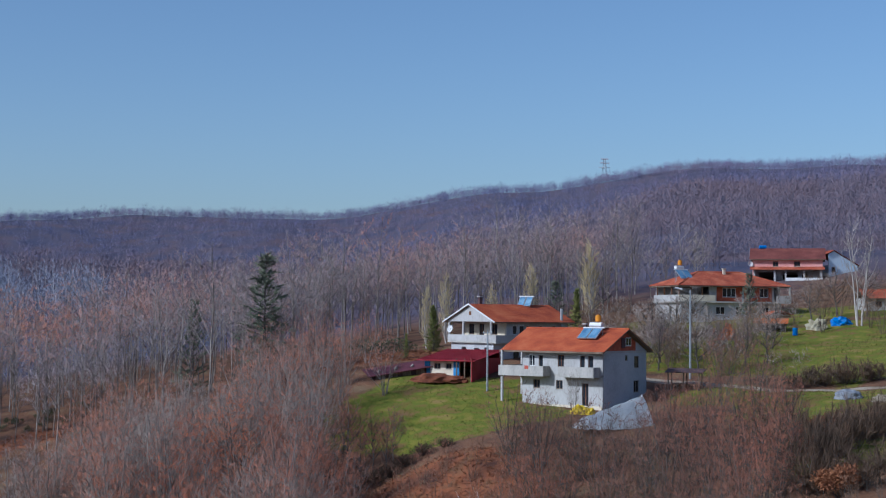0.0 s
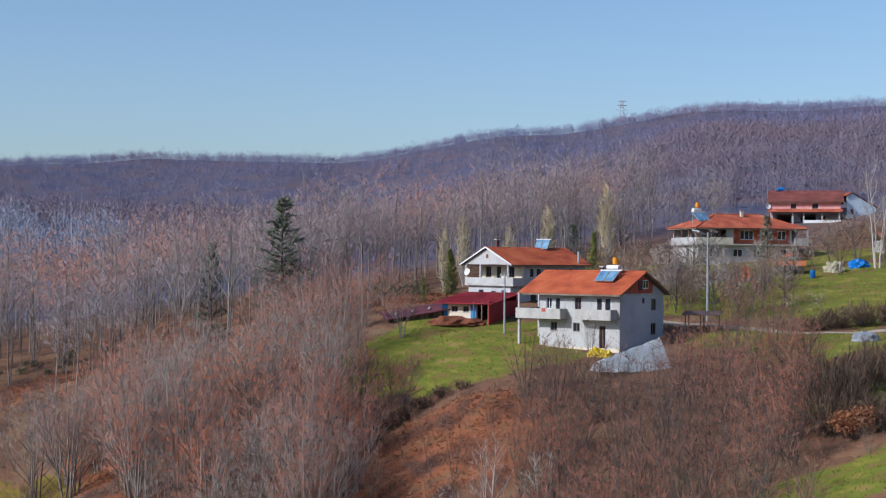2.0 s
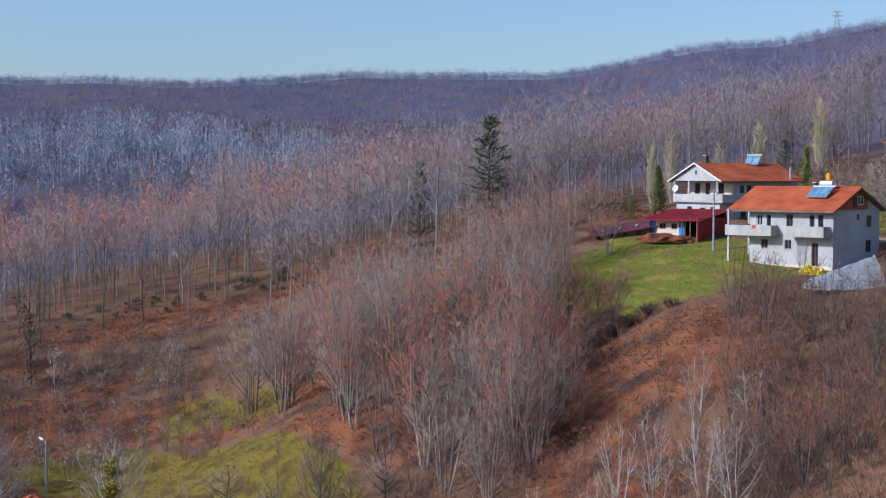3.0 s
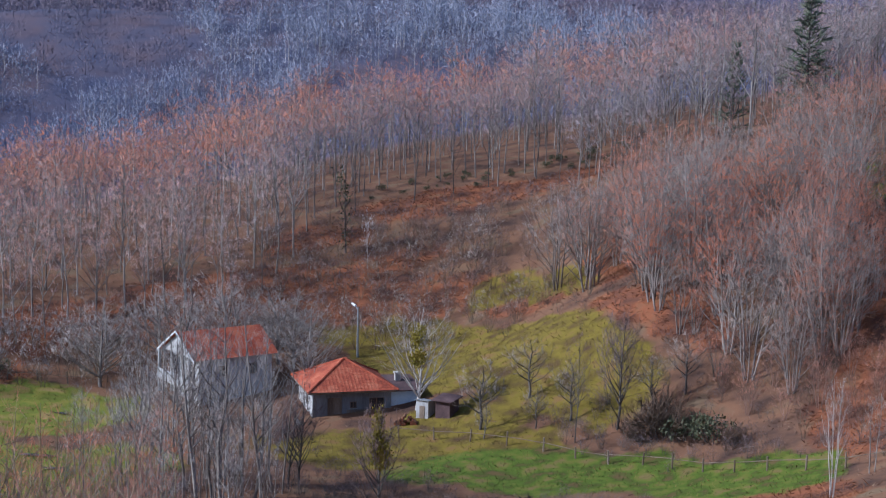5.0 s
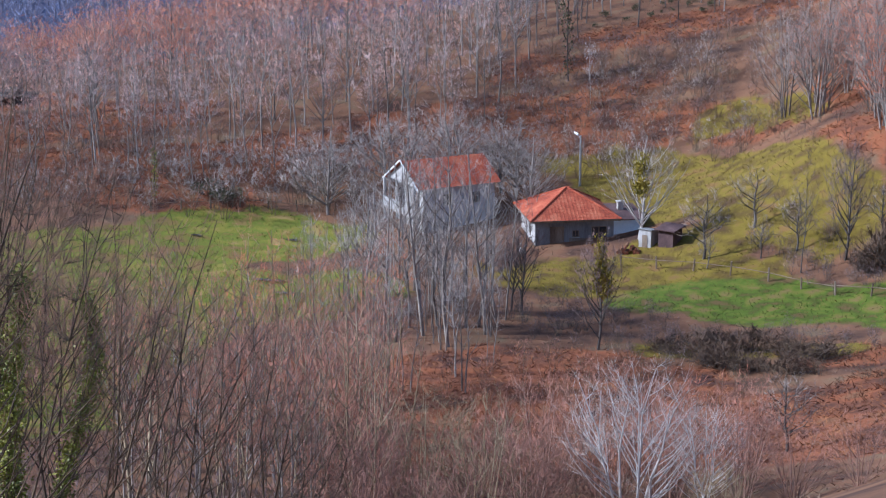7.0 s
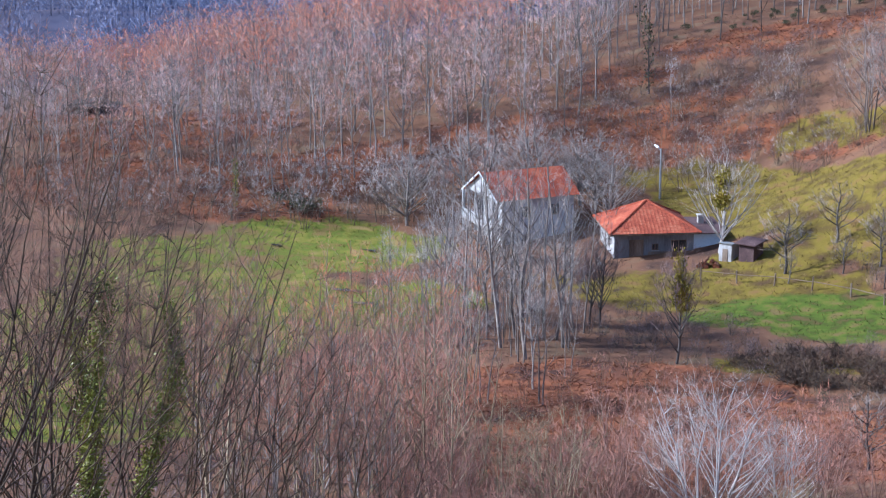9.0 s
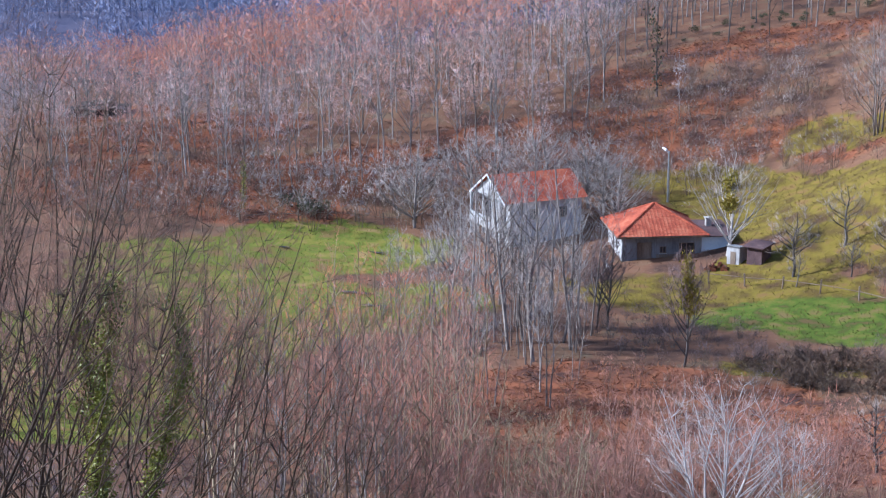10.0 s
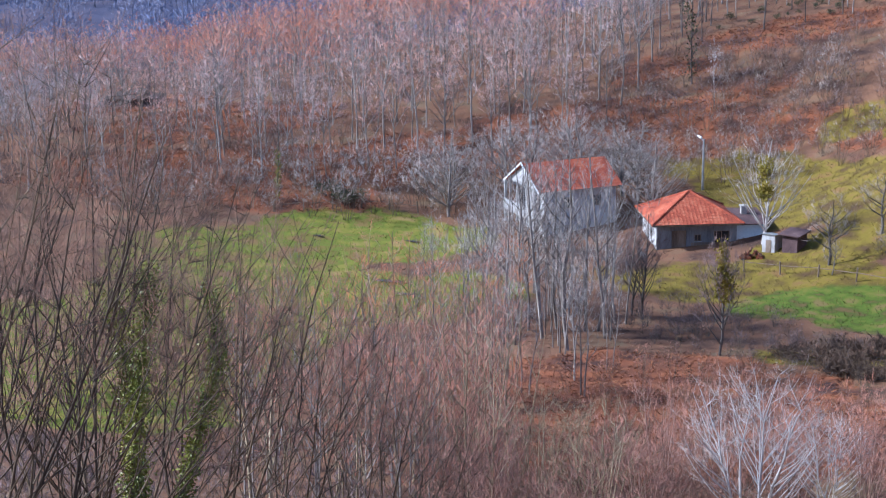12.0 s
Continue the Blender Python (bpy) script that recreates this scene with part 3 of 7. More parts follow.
def wood_of(name, spots, kinds, bark, twig, rng, label, lo=0.8, hi=1.2, sizes=None, category="forest"):
    """A whole wood as one mesh: trees of the given kinds at the spots."""
    vs, fs, slots, outs, count = [], [], [], [], 0
    ways = [[outward(v) for v, f in made] for made in kinds]
    z = ground_z(spots[:, 0], spots[:, 1])
    for k, ((x, y), h) in enumerate(zip(spots, z)):
        which = rng.randint(len(kinds))
        made = kinds[which]
        s, a = rng.uniform(lo, hi), rng.uniform(0, 6.28)
        s = s if sizes is None else sizes[k]
        c, q = math.cos(a), math.sin(a)
        rot = np.array([[c, -q, 0], [q, c, 0], [rng.normal() * 0.03, rng.normal() * 0.03, 1]]) * s
        for slot, (v, f) in enumerate(made):
            vs.append(v @ rot.T + (x, y, h))
            outs.append(ways[which][slot] @ rot.T / s)
            fs.append(f + count)
            slots.append(np.full(len(f), slot))
            count += len(v)
    me = mesh_from(name, np.vstack(vs), np.vstack(fs), [bark, twig], np.concatenate(slots))
    keep_outward(me, np.vstack(outs))
    return tagged(new(name, me), label, category, kind="stuff")


def polar(x, y):
    return np.hypot(x, y), np.degrees(np.arctan2(-x, y))


# Kinds of trees.
TALL = [dome(100 + i, 14 + 2 * (i % 3), base=0.34, wide=0.22 + 0.02 * (i % 3), thick=0.12, limbs=12, subs=76, twigs=10, twig_len=0.75, twig_w=0.027, rise=54, sub_w=0.034, limb_segs=1, low=-0.55, fan=0.6, lumps=0.1, shell=3.0) for i in range(7)]
SLIM = [dome(150 + i, 13 + 2 * (i % 2), base=0.3, wide=0.18, thick=0.1, limbs=10, subs=60, twigs=9, twig_len=0.75, twig_w=0.026, rise=58, sub_w=0.03, limb_segs=1, low=-0.7, fan=0.6) for i in range(5)]
DEEP = [dome(170 + i, 13 + 2 * (i % 3), base=0.36, wide=0.25, thick=0.12, limbs=6, subs=40, twigs=9, twig_len=0.85, twig_w=0.042, fan=0.6, rise=54, sub_w=0.045, segs=3, limb_segs=1, sides=3, low=-0.5, lumps=0.1, shell=3.0) for i in range(6)]
BROAD = [dome(200 + i, 13, stems=5, base=0.12, wide=0.33, thick=0.11, limbs=40, subs=330, twigs=10, twig_len=0.65, twig_w=0.018, rise=54, sub_w=0.025, fan=0.5, lumps=0.12) for i in range(5)]
SHRUB = [dome(250 + i, 7, stems=7, base=0.05, wide=0.38, thick=0.05, limbs=16, subs=120, twigs=8, twig_len=0.5, twig_w=0.021, rise=58, sub_w=0.022, segs=3, limb_segs=1, sides=3, limb_r=0.015, fan=0.5) for i in range(5)]
BRUSH = [dome(270 + i, 3.6, stems=6, base=0.04, wide=0.42, thick=0.025, limbs=8, subs=44, twigs=6, twig_len=0.42, twig_w=0.024, rise=58, sub_w=0.02, segs=2, limb_segs=1, sides=3, limb_r=0.01, fan=0.38) for i in range(5)]
PALE = [dome(300 + i, 10, stems=4, base=0.2, wide=0.24, thick=0.09, limbs=18, subs=90, twigs=6, twig_len=0.6, twig_w=0.018, rise=58, sub_w=0.028) for i in range(4)]
SAPLING = [dome(330 + i, 11, stems=2, base=0.22, wide=0.14, thick=0.075, limbs=16, subs=70, twigs=6, twig_len=0.7, twig_w=0.018, rise=60, sub_w=0.024, limb_r=0.02, limb_segs=2, low=-0.7) for i in range(5)]
FRUIT = [dome(360 + i, 6, base=0.22, wide=0.42, thick=0.15, limbs=18, subs=110, twigs=9, twig_len=0.5, twig_w=0.02, rise=38, sub_w=0.03, wander=0.04) for i in range(3)]
WALNUT = [dome(375 + i, 10, base=0.2, wide=0.42, thick=0.17, limbs=30, subs=170, twigs=9, twig_len=0.75, twig_w=0.016, rise=52, sub_w=0.026, limb_r=0.028, wander=0.03, lumps=0.22) for i in range(3)]
POPLAR = [dome(390 + i, 14, base=0.05, wide=0.085 + 0.02 * i, thick=0.15, limbs=40, subs=260, twigs=8, twig_len=1.1, twig_w=0.04, rise=76, sub_w=0.04, limb_segs=1, fan=0.16, lumps=0.08, low=-0.95) for i in range(2)]


def far_tree(seed, height=13.0, trunk=True, n=30, wide=0.3, length=0.15):
    """A tree for the far hills: a rounded head of short ascending boughs."""
    rng = np.random.RandomState(seed)
    wood, crown = Wood(), Wood()
    if trunk:
        wood.slivers([(0, 0, -0.5)], [(0.03, 0, 1)], height * 0.85, 0.18, rng)
    d = rng.normal(size=(n, 3))
    d /= np.linalg.norm(d, axis=1, keepdims=True)
    base = d * np.array([0.30, 0.30, 0.40]) * height * rng.rand(n, 1) ** 0.35 + (0, 0, 0.40 * height)
    way = d * (0.8, 0.8, 0.4) + (0, 0, 0.75) + rng.normal(size=(n, 3)) * 0.3
    crown.slivers(base, way, height * length * (0.6 + 0.8 * rng.rand(n)), wide, rng)
    return wood.data(), crown.data()


FARTREE = [far_tree(500 + i, 9 + i % 3, True, 40, 0.26, 0.12) for i in range(12)]


# ---------------------------------------------------------------- woods
def wood_end(az):
    return np.interp(az, [-22, -8, 0, 7, 14, 25, 54], [300, 280, 252, 244, 250, 252, 256])


def in_mid_wood(x, y):
    d, az = polar(x, y)
    edge = wood_edge(az)
    edge = edge + 5 * value_noise(x, y, 12)
    road = np.hypot(x + 139, y - 147) < 9
    return (d > edge) & (d < wood_end(az)) & (az > -19) & (az < 54) & ~road


# The line of the forest's crowns above the level of the eye, in degrees, by bearing.
CROWN_AZ = [-22, -10, -3, 0, 4, 6, 8.3, 12, 16, 19.2, 23.5, 27.5, 29.5, 31.5, 35.4, 40, 44, 54]
CROWN_UP = [4.6, 4.2, 3.75, 3.4, 3.15, 2.4, 2.0, 1.6, 1.0, 0.2, -0.5, -1.4, -2.17, -2.5, -3.15, -4.5, -5.1, -5.1]


def crown_room(spots):
    """Height of a tree at each spot that reaches the crown line."""
    d, a = polar(spots[:, 0], spots[:, 1])
    return 40 + d * np.tan(np.radians(np.interp(a, CROWN_AZ, CROWN_UP))) - ground_z(spots[:, 0], spots[:, 1])


rng = np.random.RandomState(11)
spots = strewn(rng, 2300, in_mid_wood, (-230, 115, 90, 305), 2.9)
room = crown_room(spots)
spots, room = spots[room > 5], room[room > 5]
into = (lambda d, a: d - wood_edge(a))(*polar(spots[:, 0], spots[:, 1]))
grown = np.interp(polar(spots[:, 0], spots[:, 1])[1], [-20, 8, 14, 54], [16.0, 15.5, 12.5, 12.0])
tall = np.minimum(rng.uniform(0.72, 1.2, len(spots)) * grown, room * rng.uniform(0.80, 1.03, len(spots))) / 14.5
front = into < 24
west = polar(spots[:, 0], spots[:, 1])[1] > 25
wood_of("forest", spots[front & ~west], TALL + SLIM, BARK_GREY, TWIG_EDGE, rng, "leafless beech forest edge with grey trunks and reddish twigs", sizes=tall[front & ~west])
# West edge: brighter bark and twig copies carry the stronger light on that slope.
wood_of("forest", spots[front & west], TALL + SLIM, BARK_ASH, TWIG_BLUSH_LIT, rng, "leafless wood with pale trunks and pinkish grey twigs, brightened for the light on it", sizes=tall[front & west])
beyond = polar(spots[:, 0], spots[:, 1])[1] > 14
wood_of("forest", spots[~front & ~beyond], DEEP, BARK_GREY, TWIG_MIX, rng, "leafless beech forest with pale trunks and reddish twigs", sizes=tall[~front & ~beyond])
wood_of("forest", spots[~front & beyond], DEEP, BARK_ASH, TWIG_RUST, rng, "leafless beech forest with rusty crowns above the farm", sizes=tall[~front & beyond])


def in_sight(spots, high):
    """Which trees of the hills rise above the nearer ground as seen across the valley."""
    dist, bear = np.arange(60, 1320, 12.0), np.arange(-20, 53, 1.0)
    dd, bb = np.meshgrid(dist, np.radians(bear), indexing="ij")
    up = (ground_z(-dd * np.sin(bb), dd * np.cos(bb)) + np.where(dd > 200, 4.0, 0.0) - 40) / dd
    up = np.maximum.accumulate(up, 0)
    d, a = polar(spots[:, 0], spots[:, 1])
    i, j = np.clip(((d - 60) / 12).astype(int) - 1, 0, len(dist) - 1), np.clip(np.round(a + 20).astype(int), 0, len(bear) - 1)
    return (ground_z(spots[:, 0], spots[:, 1]) + high - 40) / d > up[i, j]


far_d, far_a = np.sqrt(rng.uniform(250 ** 2, 1190 ** 2, 60000)), np.radians(rng.uniform(-19, 52, 60000))
spots = np.stack([-far_d * np.sin(far_a), far_d * np.cos(far_a)], -1)[far_d > wood_end(np.degrees(far_a))]
spots = spots[in_sight(spots, 9.0)]
valley = np.hypot(spots[:, 0], spots[:, 1]) < 470
spots = spots[rng.rand(len(spots)) < np.where(valley, 0.6, 0.3)]
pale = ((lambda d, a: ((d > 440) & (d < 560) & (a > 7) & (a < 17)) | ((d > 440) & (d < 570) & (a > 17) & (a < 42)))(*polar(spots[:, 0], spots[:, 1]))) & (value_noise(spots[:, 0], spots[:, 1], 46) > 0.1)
valley = ~pale & (np.hypot(spots[:, 0], spots[:, 1]) < 520)
FINE = [far_tree(540 + i, 10 + i % 4, True, 56, 0.17, 0.11) for i in range(8)]
dell = polar(spots[:, 0], spots[:, 1])[1] > 8
wood_of("valley_forest", spots[valley & dell], FINE, BARK_HAZE, TWIG_HAZE_VALLEY, rng, "leafless forest in the far valley, blue grey with distance haze coloured in", 0.55, 0.95)
wood_of("hillside_forest", spots[valley & ~dell], FINE, BARK_HAZE, TWIG_HAZE_HILL, rng, "leafless forest on the hillside behind the hamlet, dull brown with some haze coloured in", 0.6, 0.95)
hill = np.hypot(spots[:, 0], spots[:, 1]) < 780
wood_of("hill_forest", spots[~pale & ~valley & hill], FARTREE, BARK_HAZE, TWIG_HAZE_HILL, rng, "leafless beech forest on the rising hill, dull brown with some haze coloured in", 0.7, 1.15)
wood_of("far_forest", spots[~pale & ~valley & ~hill], FARTREE, BARK_HAZE, TWIG_HAZE_FAR, rng, "far leafless forest covering the hills, distance haze put into its purple brown", 0.6, 1.0)
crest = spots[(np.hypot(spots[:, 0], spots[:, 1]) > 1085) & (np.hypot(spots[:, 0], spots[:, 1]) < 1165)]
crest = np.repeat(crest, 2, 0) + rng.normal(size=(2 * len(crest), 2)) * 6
wood_of("ridge_forest", crest, FARTREE, BARK_HAZE, TWIG_HAZE_FAR, rng, "dense leafless forest along the far ridge", 0.4, 0.75)
wood_of("pale_grove", np.repeat(spots[pale], 4, 0) + rng.normal(size=(4 * pale.sum(), 2)) * 4, FINE, BARK_PALE, TWIG_HAZE_PALE, rng, "grove of pale grey leafless trees in the far valley, blued for distance haze", 0.8, 1.25)
# ---------------------------------------------------------------- building parts
PLASTER_WHITE = material("plaster_white", [(0.28, 0.26, 0.24), (0.44, 0.43, 0.42), (0.51, 0.505, 0.50)], 0.35, bump=0.1, streak=0.5)
PLASTER_GREY = material("plaster_grey", [(0.34, 0.34, 0.355), (0.44, 0.44, 0.455), (0.50, 0.50, 0.51)], 0.4, bump=0.12)
CONCRETE = material("concrete", [(0.30, 0.28, 0.26), (0.42, 0.40, 0.37), (0.52, 0.49, 0.45)], 0.8, streak=0.4)
PLASTER_CREAM = material("plaster_cream", [(0.55, 0.46, 0.33), (0.68, 0.60, 0.47), (0.74, 0.68, 0.56)], 0.6)
PLASTER_PINK = material("plaster_pink", [(0.55, 0.24, 0.22), (0.66, 0.33, 0.30), (0.70, 0.40, 0.37)], 0.5)
PLASTER_BLUE = material("plaster_blue", [(0.46, 0.56, 0.66), (0.58, 0.68, 0.76), (0.66, 0.74, 0.80)], 0.5)
BRICK_FACE = material("brick_face", [(0.24, 0.055, 0.03), (0.40, 0.09, 0.045), (0.50, 0.14, 0.07)], 1.4, fine=6)
TILE_ROOF = material("tile_roof", [(0.24, 0.045, 0.02), (0.38, 0.08, 0.028), (0.46, 0.13, 0.05)], 0.6, fine=9, rough=0.85, detail=6)
TILE_OLD = material("tile_old", [(0.18, 0.045, 0.028), (0.36, 0.08, 0.038), (0.48, 0.17, 0.09)], 0.7, fine=7, rough=0.9, detail=6)
TILE_BROWN = material("tile_brown", [(0.10, 0.03, 0.025), (0.17, 0.05, 0.04), (0.24, 0.08, 0.06)], 0.5, fine=9)
SHEET_RED = material("sheet_red", [(0.22, 0.015, 0.02), (0.33, 0.022, 0.03), (0.38, 0.04, 0.05)], 0.6, rough=0.5, bump=0.05)
SHEET_MAROON = material("sheet_maroon", [(0.05, 0.02, 0.024), (0.11, 0.03, 0.038), (0.17, 0.05, 0.06)], 0.9, rough=0.6)
SHEET_DARK = material("sheet_dark", [(0.04, 0.028, 0.03), (0.085, 0.05, 0.05), (0.14, 0.09, 0.085)], 0.9)
WOOD_OLD = material("wood_old", [(0.10, 0.07, 0.05), (0.19, 0.14, 0.10), (0.28, 0.22, 0.17)], 1.2, streak=0.2)
WOOD_BROWN = material("wood_brown", [(0.10, 0.045, 0.025), (0.16, 0.075, 0.04), (0.22, 0.11, 0.06)], 1.5)
FRAME_WHITE = material("frame_white", [(0.66, 0.66, 0.66), (0.78, 0.78, 0.78)], 2.0, rough=0.4, bump=0)
PANE = material("pane", [(0.015, 0.02, 0.028), (0.03, 0.036, 0.045)], 1.0, rough=0.08, bump=0, spec=0.6)
PANEL_BLUE = material("panel_blue", [(0.06, 0.13, 0.24), (0.13, 0.26, 0.40), (0.27, 0.42, 0.54)], 0.8, rough=0.12, bump=0, spec=0.8, coat=0.5)
METAL = material("metal", [(0.34, 0.36, 0.38), (0.48, 0.50, 0.52)], 2.0, rough=0.45, metal=0.6, bump=0)
TANK_ORANGE = material("tank_orange", [(0.60, 0.20, 0.01), (0.72, 0.30, 0.02)], 1.5, rough=0.5, bump=0)
PAINT_BLUE = material("paint_blue", [(0.03, 0.17, 0.42), (0.05, 0.27, 0.58)], 1.5, rough=0.5)
TARP_YELLOW = material("tarp_yellow", [(0.60, 0.40, 0.01), (0.75, 0.55, 0.02)], 1.5, rough=0.45, bump=0.3)
TARP_BLUE = material("tarp_blue", [(0.01, 0.10, 0.36), (0.02, 0.20, 0.55)], 1.2, rough=0.4, bump=0.3)
TARP_GREY = material("tarp_grey", [(0.36, 0.39, 0.42), (0.50, 0.53, 0.56), (0.62, 0.64, 0.66)], 0.8, rough=0.4, bump=0.25)
CLOTH_RED = material("cloth_red", [(0.38, 0.07, 0.05), (0.48, 0.13, 0.09)], 3.0)
GRAVEL = material("gravel", [(0.13, 0.14, 0.16), (0.21, 0.22, 0.25), (0.30, 0.31, 0.33)], 1.5)
STONE = material("stone", [(0.20, 0.18, 0.16), (0.32, 0.29, 0.26), (0.42, 0.39, 0.35)], 1.0)
EARTH_RED = material("earth_red", [(0.10, 0.03, 0.018), (0.20, 0.065, 0.03), (0.28, 0.10, 0.05)], 0.9, bump=0.4)


def part(name, bm, mat, parent, label="", bevel=0.0):
    if bevel:
        bmesh.ops.bevel(bm, geom=bm.edges[:], offset=bevel, segments=1, affect="EDGES")
    me = bpy.data.meshes.new(name)
    bm.to_mesh(me)
    bm.free()
    me.materials.append(mat)
    ob = new(name, me)
    ob.parent = parent
    return tagged(ob, label) if label else ob


def box(bm, x0, x1, y0, y1, z0, z1):
    v = [bm.verts.new(p) for p in ((x0, y0, z0), (x1, y0, z0), (x1, y1, z0), (x0, y1, z0), (x0, y0, z1), (x1, y0, z1), (x1, y1, z1), (x0, y1, z1))]
    for f in ((3, 2, 1, 0), (4, 5, 6, 7), (0, 1, 5, 4), (1, 2, 6, 5), (2, 3, 7, 6), (3, 0, 4, 7)):
        bm.faces.new([v[i] for i in f])
    return v


def boxes(*rows):
    bm = bmesh.new()
    for r in rows:
        box(bm, *r)
    return bm


def prism(points, y0, y1, axis="y"):
    """A flat outline pulled through from y0 to y1. Points are (x, z), or (y, z) with axis x."""
    bm = bmesh.new()
    put = (lambda a, b, c: (a, c, b)) if axis == "y" else (lambda a, b, c: (c, a, b))
    lo, hi = [bm.verts.new(put(a, b, y0)) for a, b in points], [bm.verts.new(put(a, b, y1)) for a, b in points]
    n = len(points)
    bm.faces.new(lo)
    bm.faces.new(hi[::-1])
    for i in range(n):
        bm.faces.new((lo[i], hi[i], hi[(i + 1) % n], lo[(i + 1) % n]))
    bmesh.ops.recalc_face_normals(bm, faces=bm.faces[:])
    return bm


def rod(p, q, r, sides=8, r2=None):
    bm = bmesh.new()
    p, q = Vector(p), Vector(q)
    m = Matrix.Translation((p + q) / 2) @ (q - p).to_track_quat("Z", "Y").to_matrix().to_4x4()
    bmesh.ops.create_cone(bm, cap_ends=True, segments=sides, radius1=r, radius2=r if r2 is None else r2, depth=(q - p).length, matrix=m)
    return bm


def joined(*bms):
    out = bmesh.new()
    me = bpy.data.meshes.new("gather")
    for b in bms:
        b.to_mesh(me)
        b.free()
        out.from_mesh(me)
    bpy.data.meshes.remove(me)
    return out


def wall(parent, mat, face, along0, along1, at, thick, z0, z1, holes=(), label="", name="wall"):
    """A wall with real openings. face x: runs along x with its outer side at y = at; face y: runs along y with its outer side at x = at.
    thick goes inwards (towards plus for a front or left wall, minus for a back or right one). holes: (a0, a1, z0, z1)."""
    a_cuts = sorted({along0, along1, *[v for h in holes for v in h[:2]]})
    z_cuts = sorted({z0, z1, *[v for h in holes for v in h[2:]]})
    bm = bmesh.new()
    for a, b in zip(a_cuts, a_cuts[1:]):
        for c, d in zip(z_cuts, z_cuts[1:]):
            if any(h[0] <= (a + b) / 2 <= h[1] and h[2] <= (c + d) / 2 <= h[3] for h in holes):
                continue
            t0, t1 = min(at, at + thick), max(at, at + thick)
            box(bm, a, b, t0, t1, c, d) if face == "x" else box(bm, t0, t1, a, b, c, d)
    bmesh.ops.remove_doubles(bm, verts=bm.verts[:], dist=0.001)
    return part(name, bm, mat, parent, label)


def window(parent, face, a0, a1, at, inward, z0, z1, frame_mat=None, bars=1, name="window", sill=True, rail=False):
    """A window or glazed door in a wall's opening: frame with mullions, pane, sill."""
    w, t = 0.07, 0.07
    d0 = at + inward * 0.08
    d1 = d0 + inward * t
    rows = [(a0, a0 + w, z0, z1), (a1 - w, a1, z0, z1), (a0 + w, a1 - w, z0, z0 + w), (a0 + w, a1 - w, z1 - w, z1)]
    for k in range(bars):
        c = a0 + (a1 - a0) * (k + 1) / (bars + 1)
        rows.append((c - w / 2, c + w / 2, z0 + w, z1 - w))
    if rail:
        rows.append((a0 + w, a1 - w, (z0 + z1) / 2, (z0 + z1) / 2 + w))
    put = lambda a, b, y0, y1, c, d: (a, b, min(y0, y1), max(y0, y1), c, d) if face == "x" else (min(y0, y1), max(y0, y1), a, b, c, d)
    fr = part(name, boxes(*[put(a, b, d0, d1, c, d) for a, b, c, d in rows]), frame_mat or FRAME_WHITE, parent)
    part("pane", boxes(put(a0 + w, a1 - w, d0 + inward * 0.03, d0 + inward * 0.045, z0 + w, z1 - w)), PANE, fr)
    if sill:
        part("sill", boxes(put(a0 - 0.05, a1 + 0.05, at - inward * 0.06, at + inward * 0.08, z0 - 0.05, z0)), CONCRETE, fr)
    return fr


def tiled_slope(bm, x0, x1, y_low, z_low, y_high, z_high, shrink0=0.0, shrink1=0.0, course=0.36, thick=0.03):
    """One tiled slope as a sheet of rolls and overlapping courses; shrink pulls the top end in along x for a hip."""
    rise, run = z_high - z_low, y_high - y_low
    n = max(3, int(math.hypot(rise, run) / course))
    xs = list(np.arange(x0, x1, 0.11)) + [x1]
    rows = []
    for i in range(n):
        for t, lift in ((i / n, thick), ((i + 0.97) / n, 0.012)):
            lo, hi = x0 + shrink0 * t, x1 - shrink1 * t
            row = []
            for x in xs:
                xc = min(max(x, lo), max(lo, hi))
                roll = 0.03 * abs(math.sin(math.pi * xc / 0.33))
                row.append(bm.verts.new((xc, y_low + run * t, z_low + rise * t + lift + roll)))
            rows.append(row)
    for p, q in zip(rows, rows[1:]):
        for i in range(len(xs) - 1):
            bm.faces.new((p[i], p[i + 1], q[i + 1], q[i]))


def gable_roof(parent, x0, x1, y0, y1, z, rise, mat, label="", cap=True):
    """A tiled saddle roof with its ridge along x."""
    ym = (y0 + y1) / 2
    bm = bmesh.new()
    tiled_slope(bm, x0, x1, y0, z, ym, z + rise)
    tiled_slope(bm, x0, x1, y1, z, ym, z + rise)
    roof = part("roof", bm, mat, parent, label)
    part("roof_deck", prism([(y0 + 0.05, z - 0.1), (ym, z + rise - 0.1), (y1 - 0.05, z - 0.1), (y1 - 0.05, z - 0.01), (ym, z + rise - 0.01), (y0 + 0.05, z - 0.01)], x0 + 0.03, x1 - 0.03, "x"), WOOD_OLD, roof)
    if cap:
        part("ridge_cap", rod((x0, ym, z + rise + 0.03), (x1, ym, z + rise + 0.03), 0.11, 8), mat, roof)
    return roof


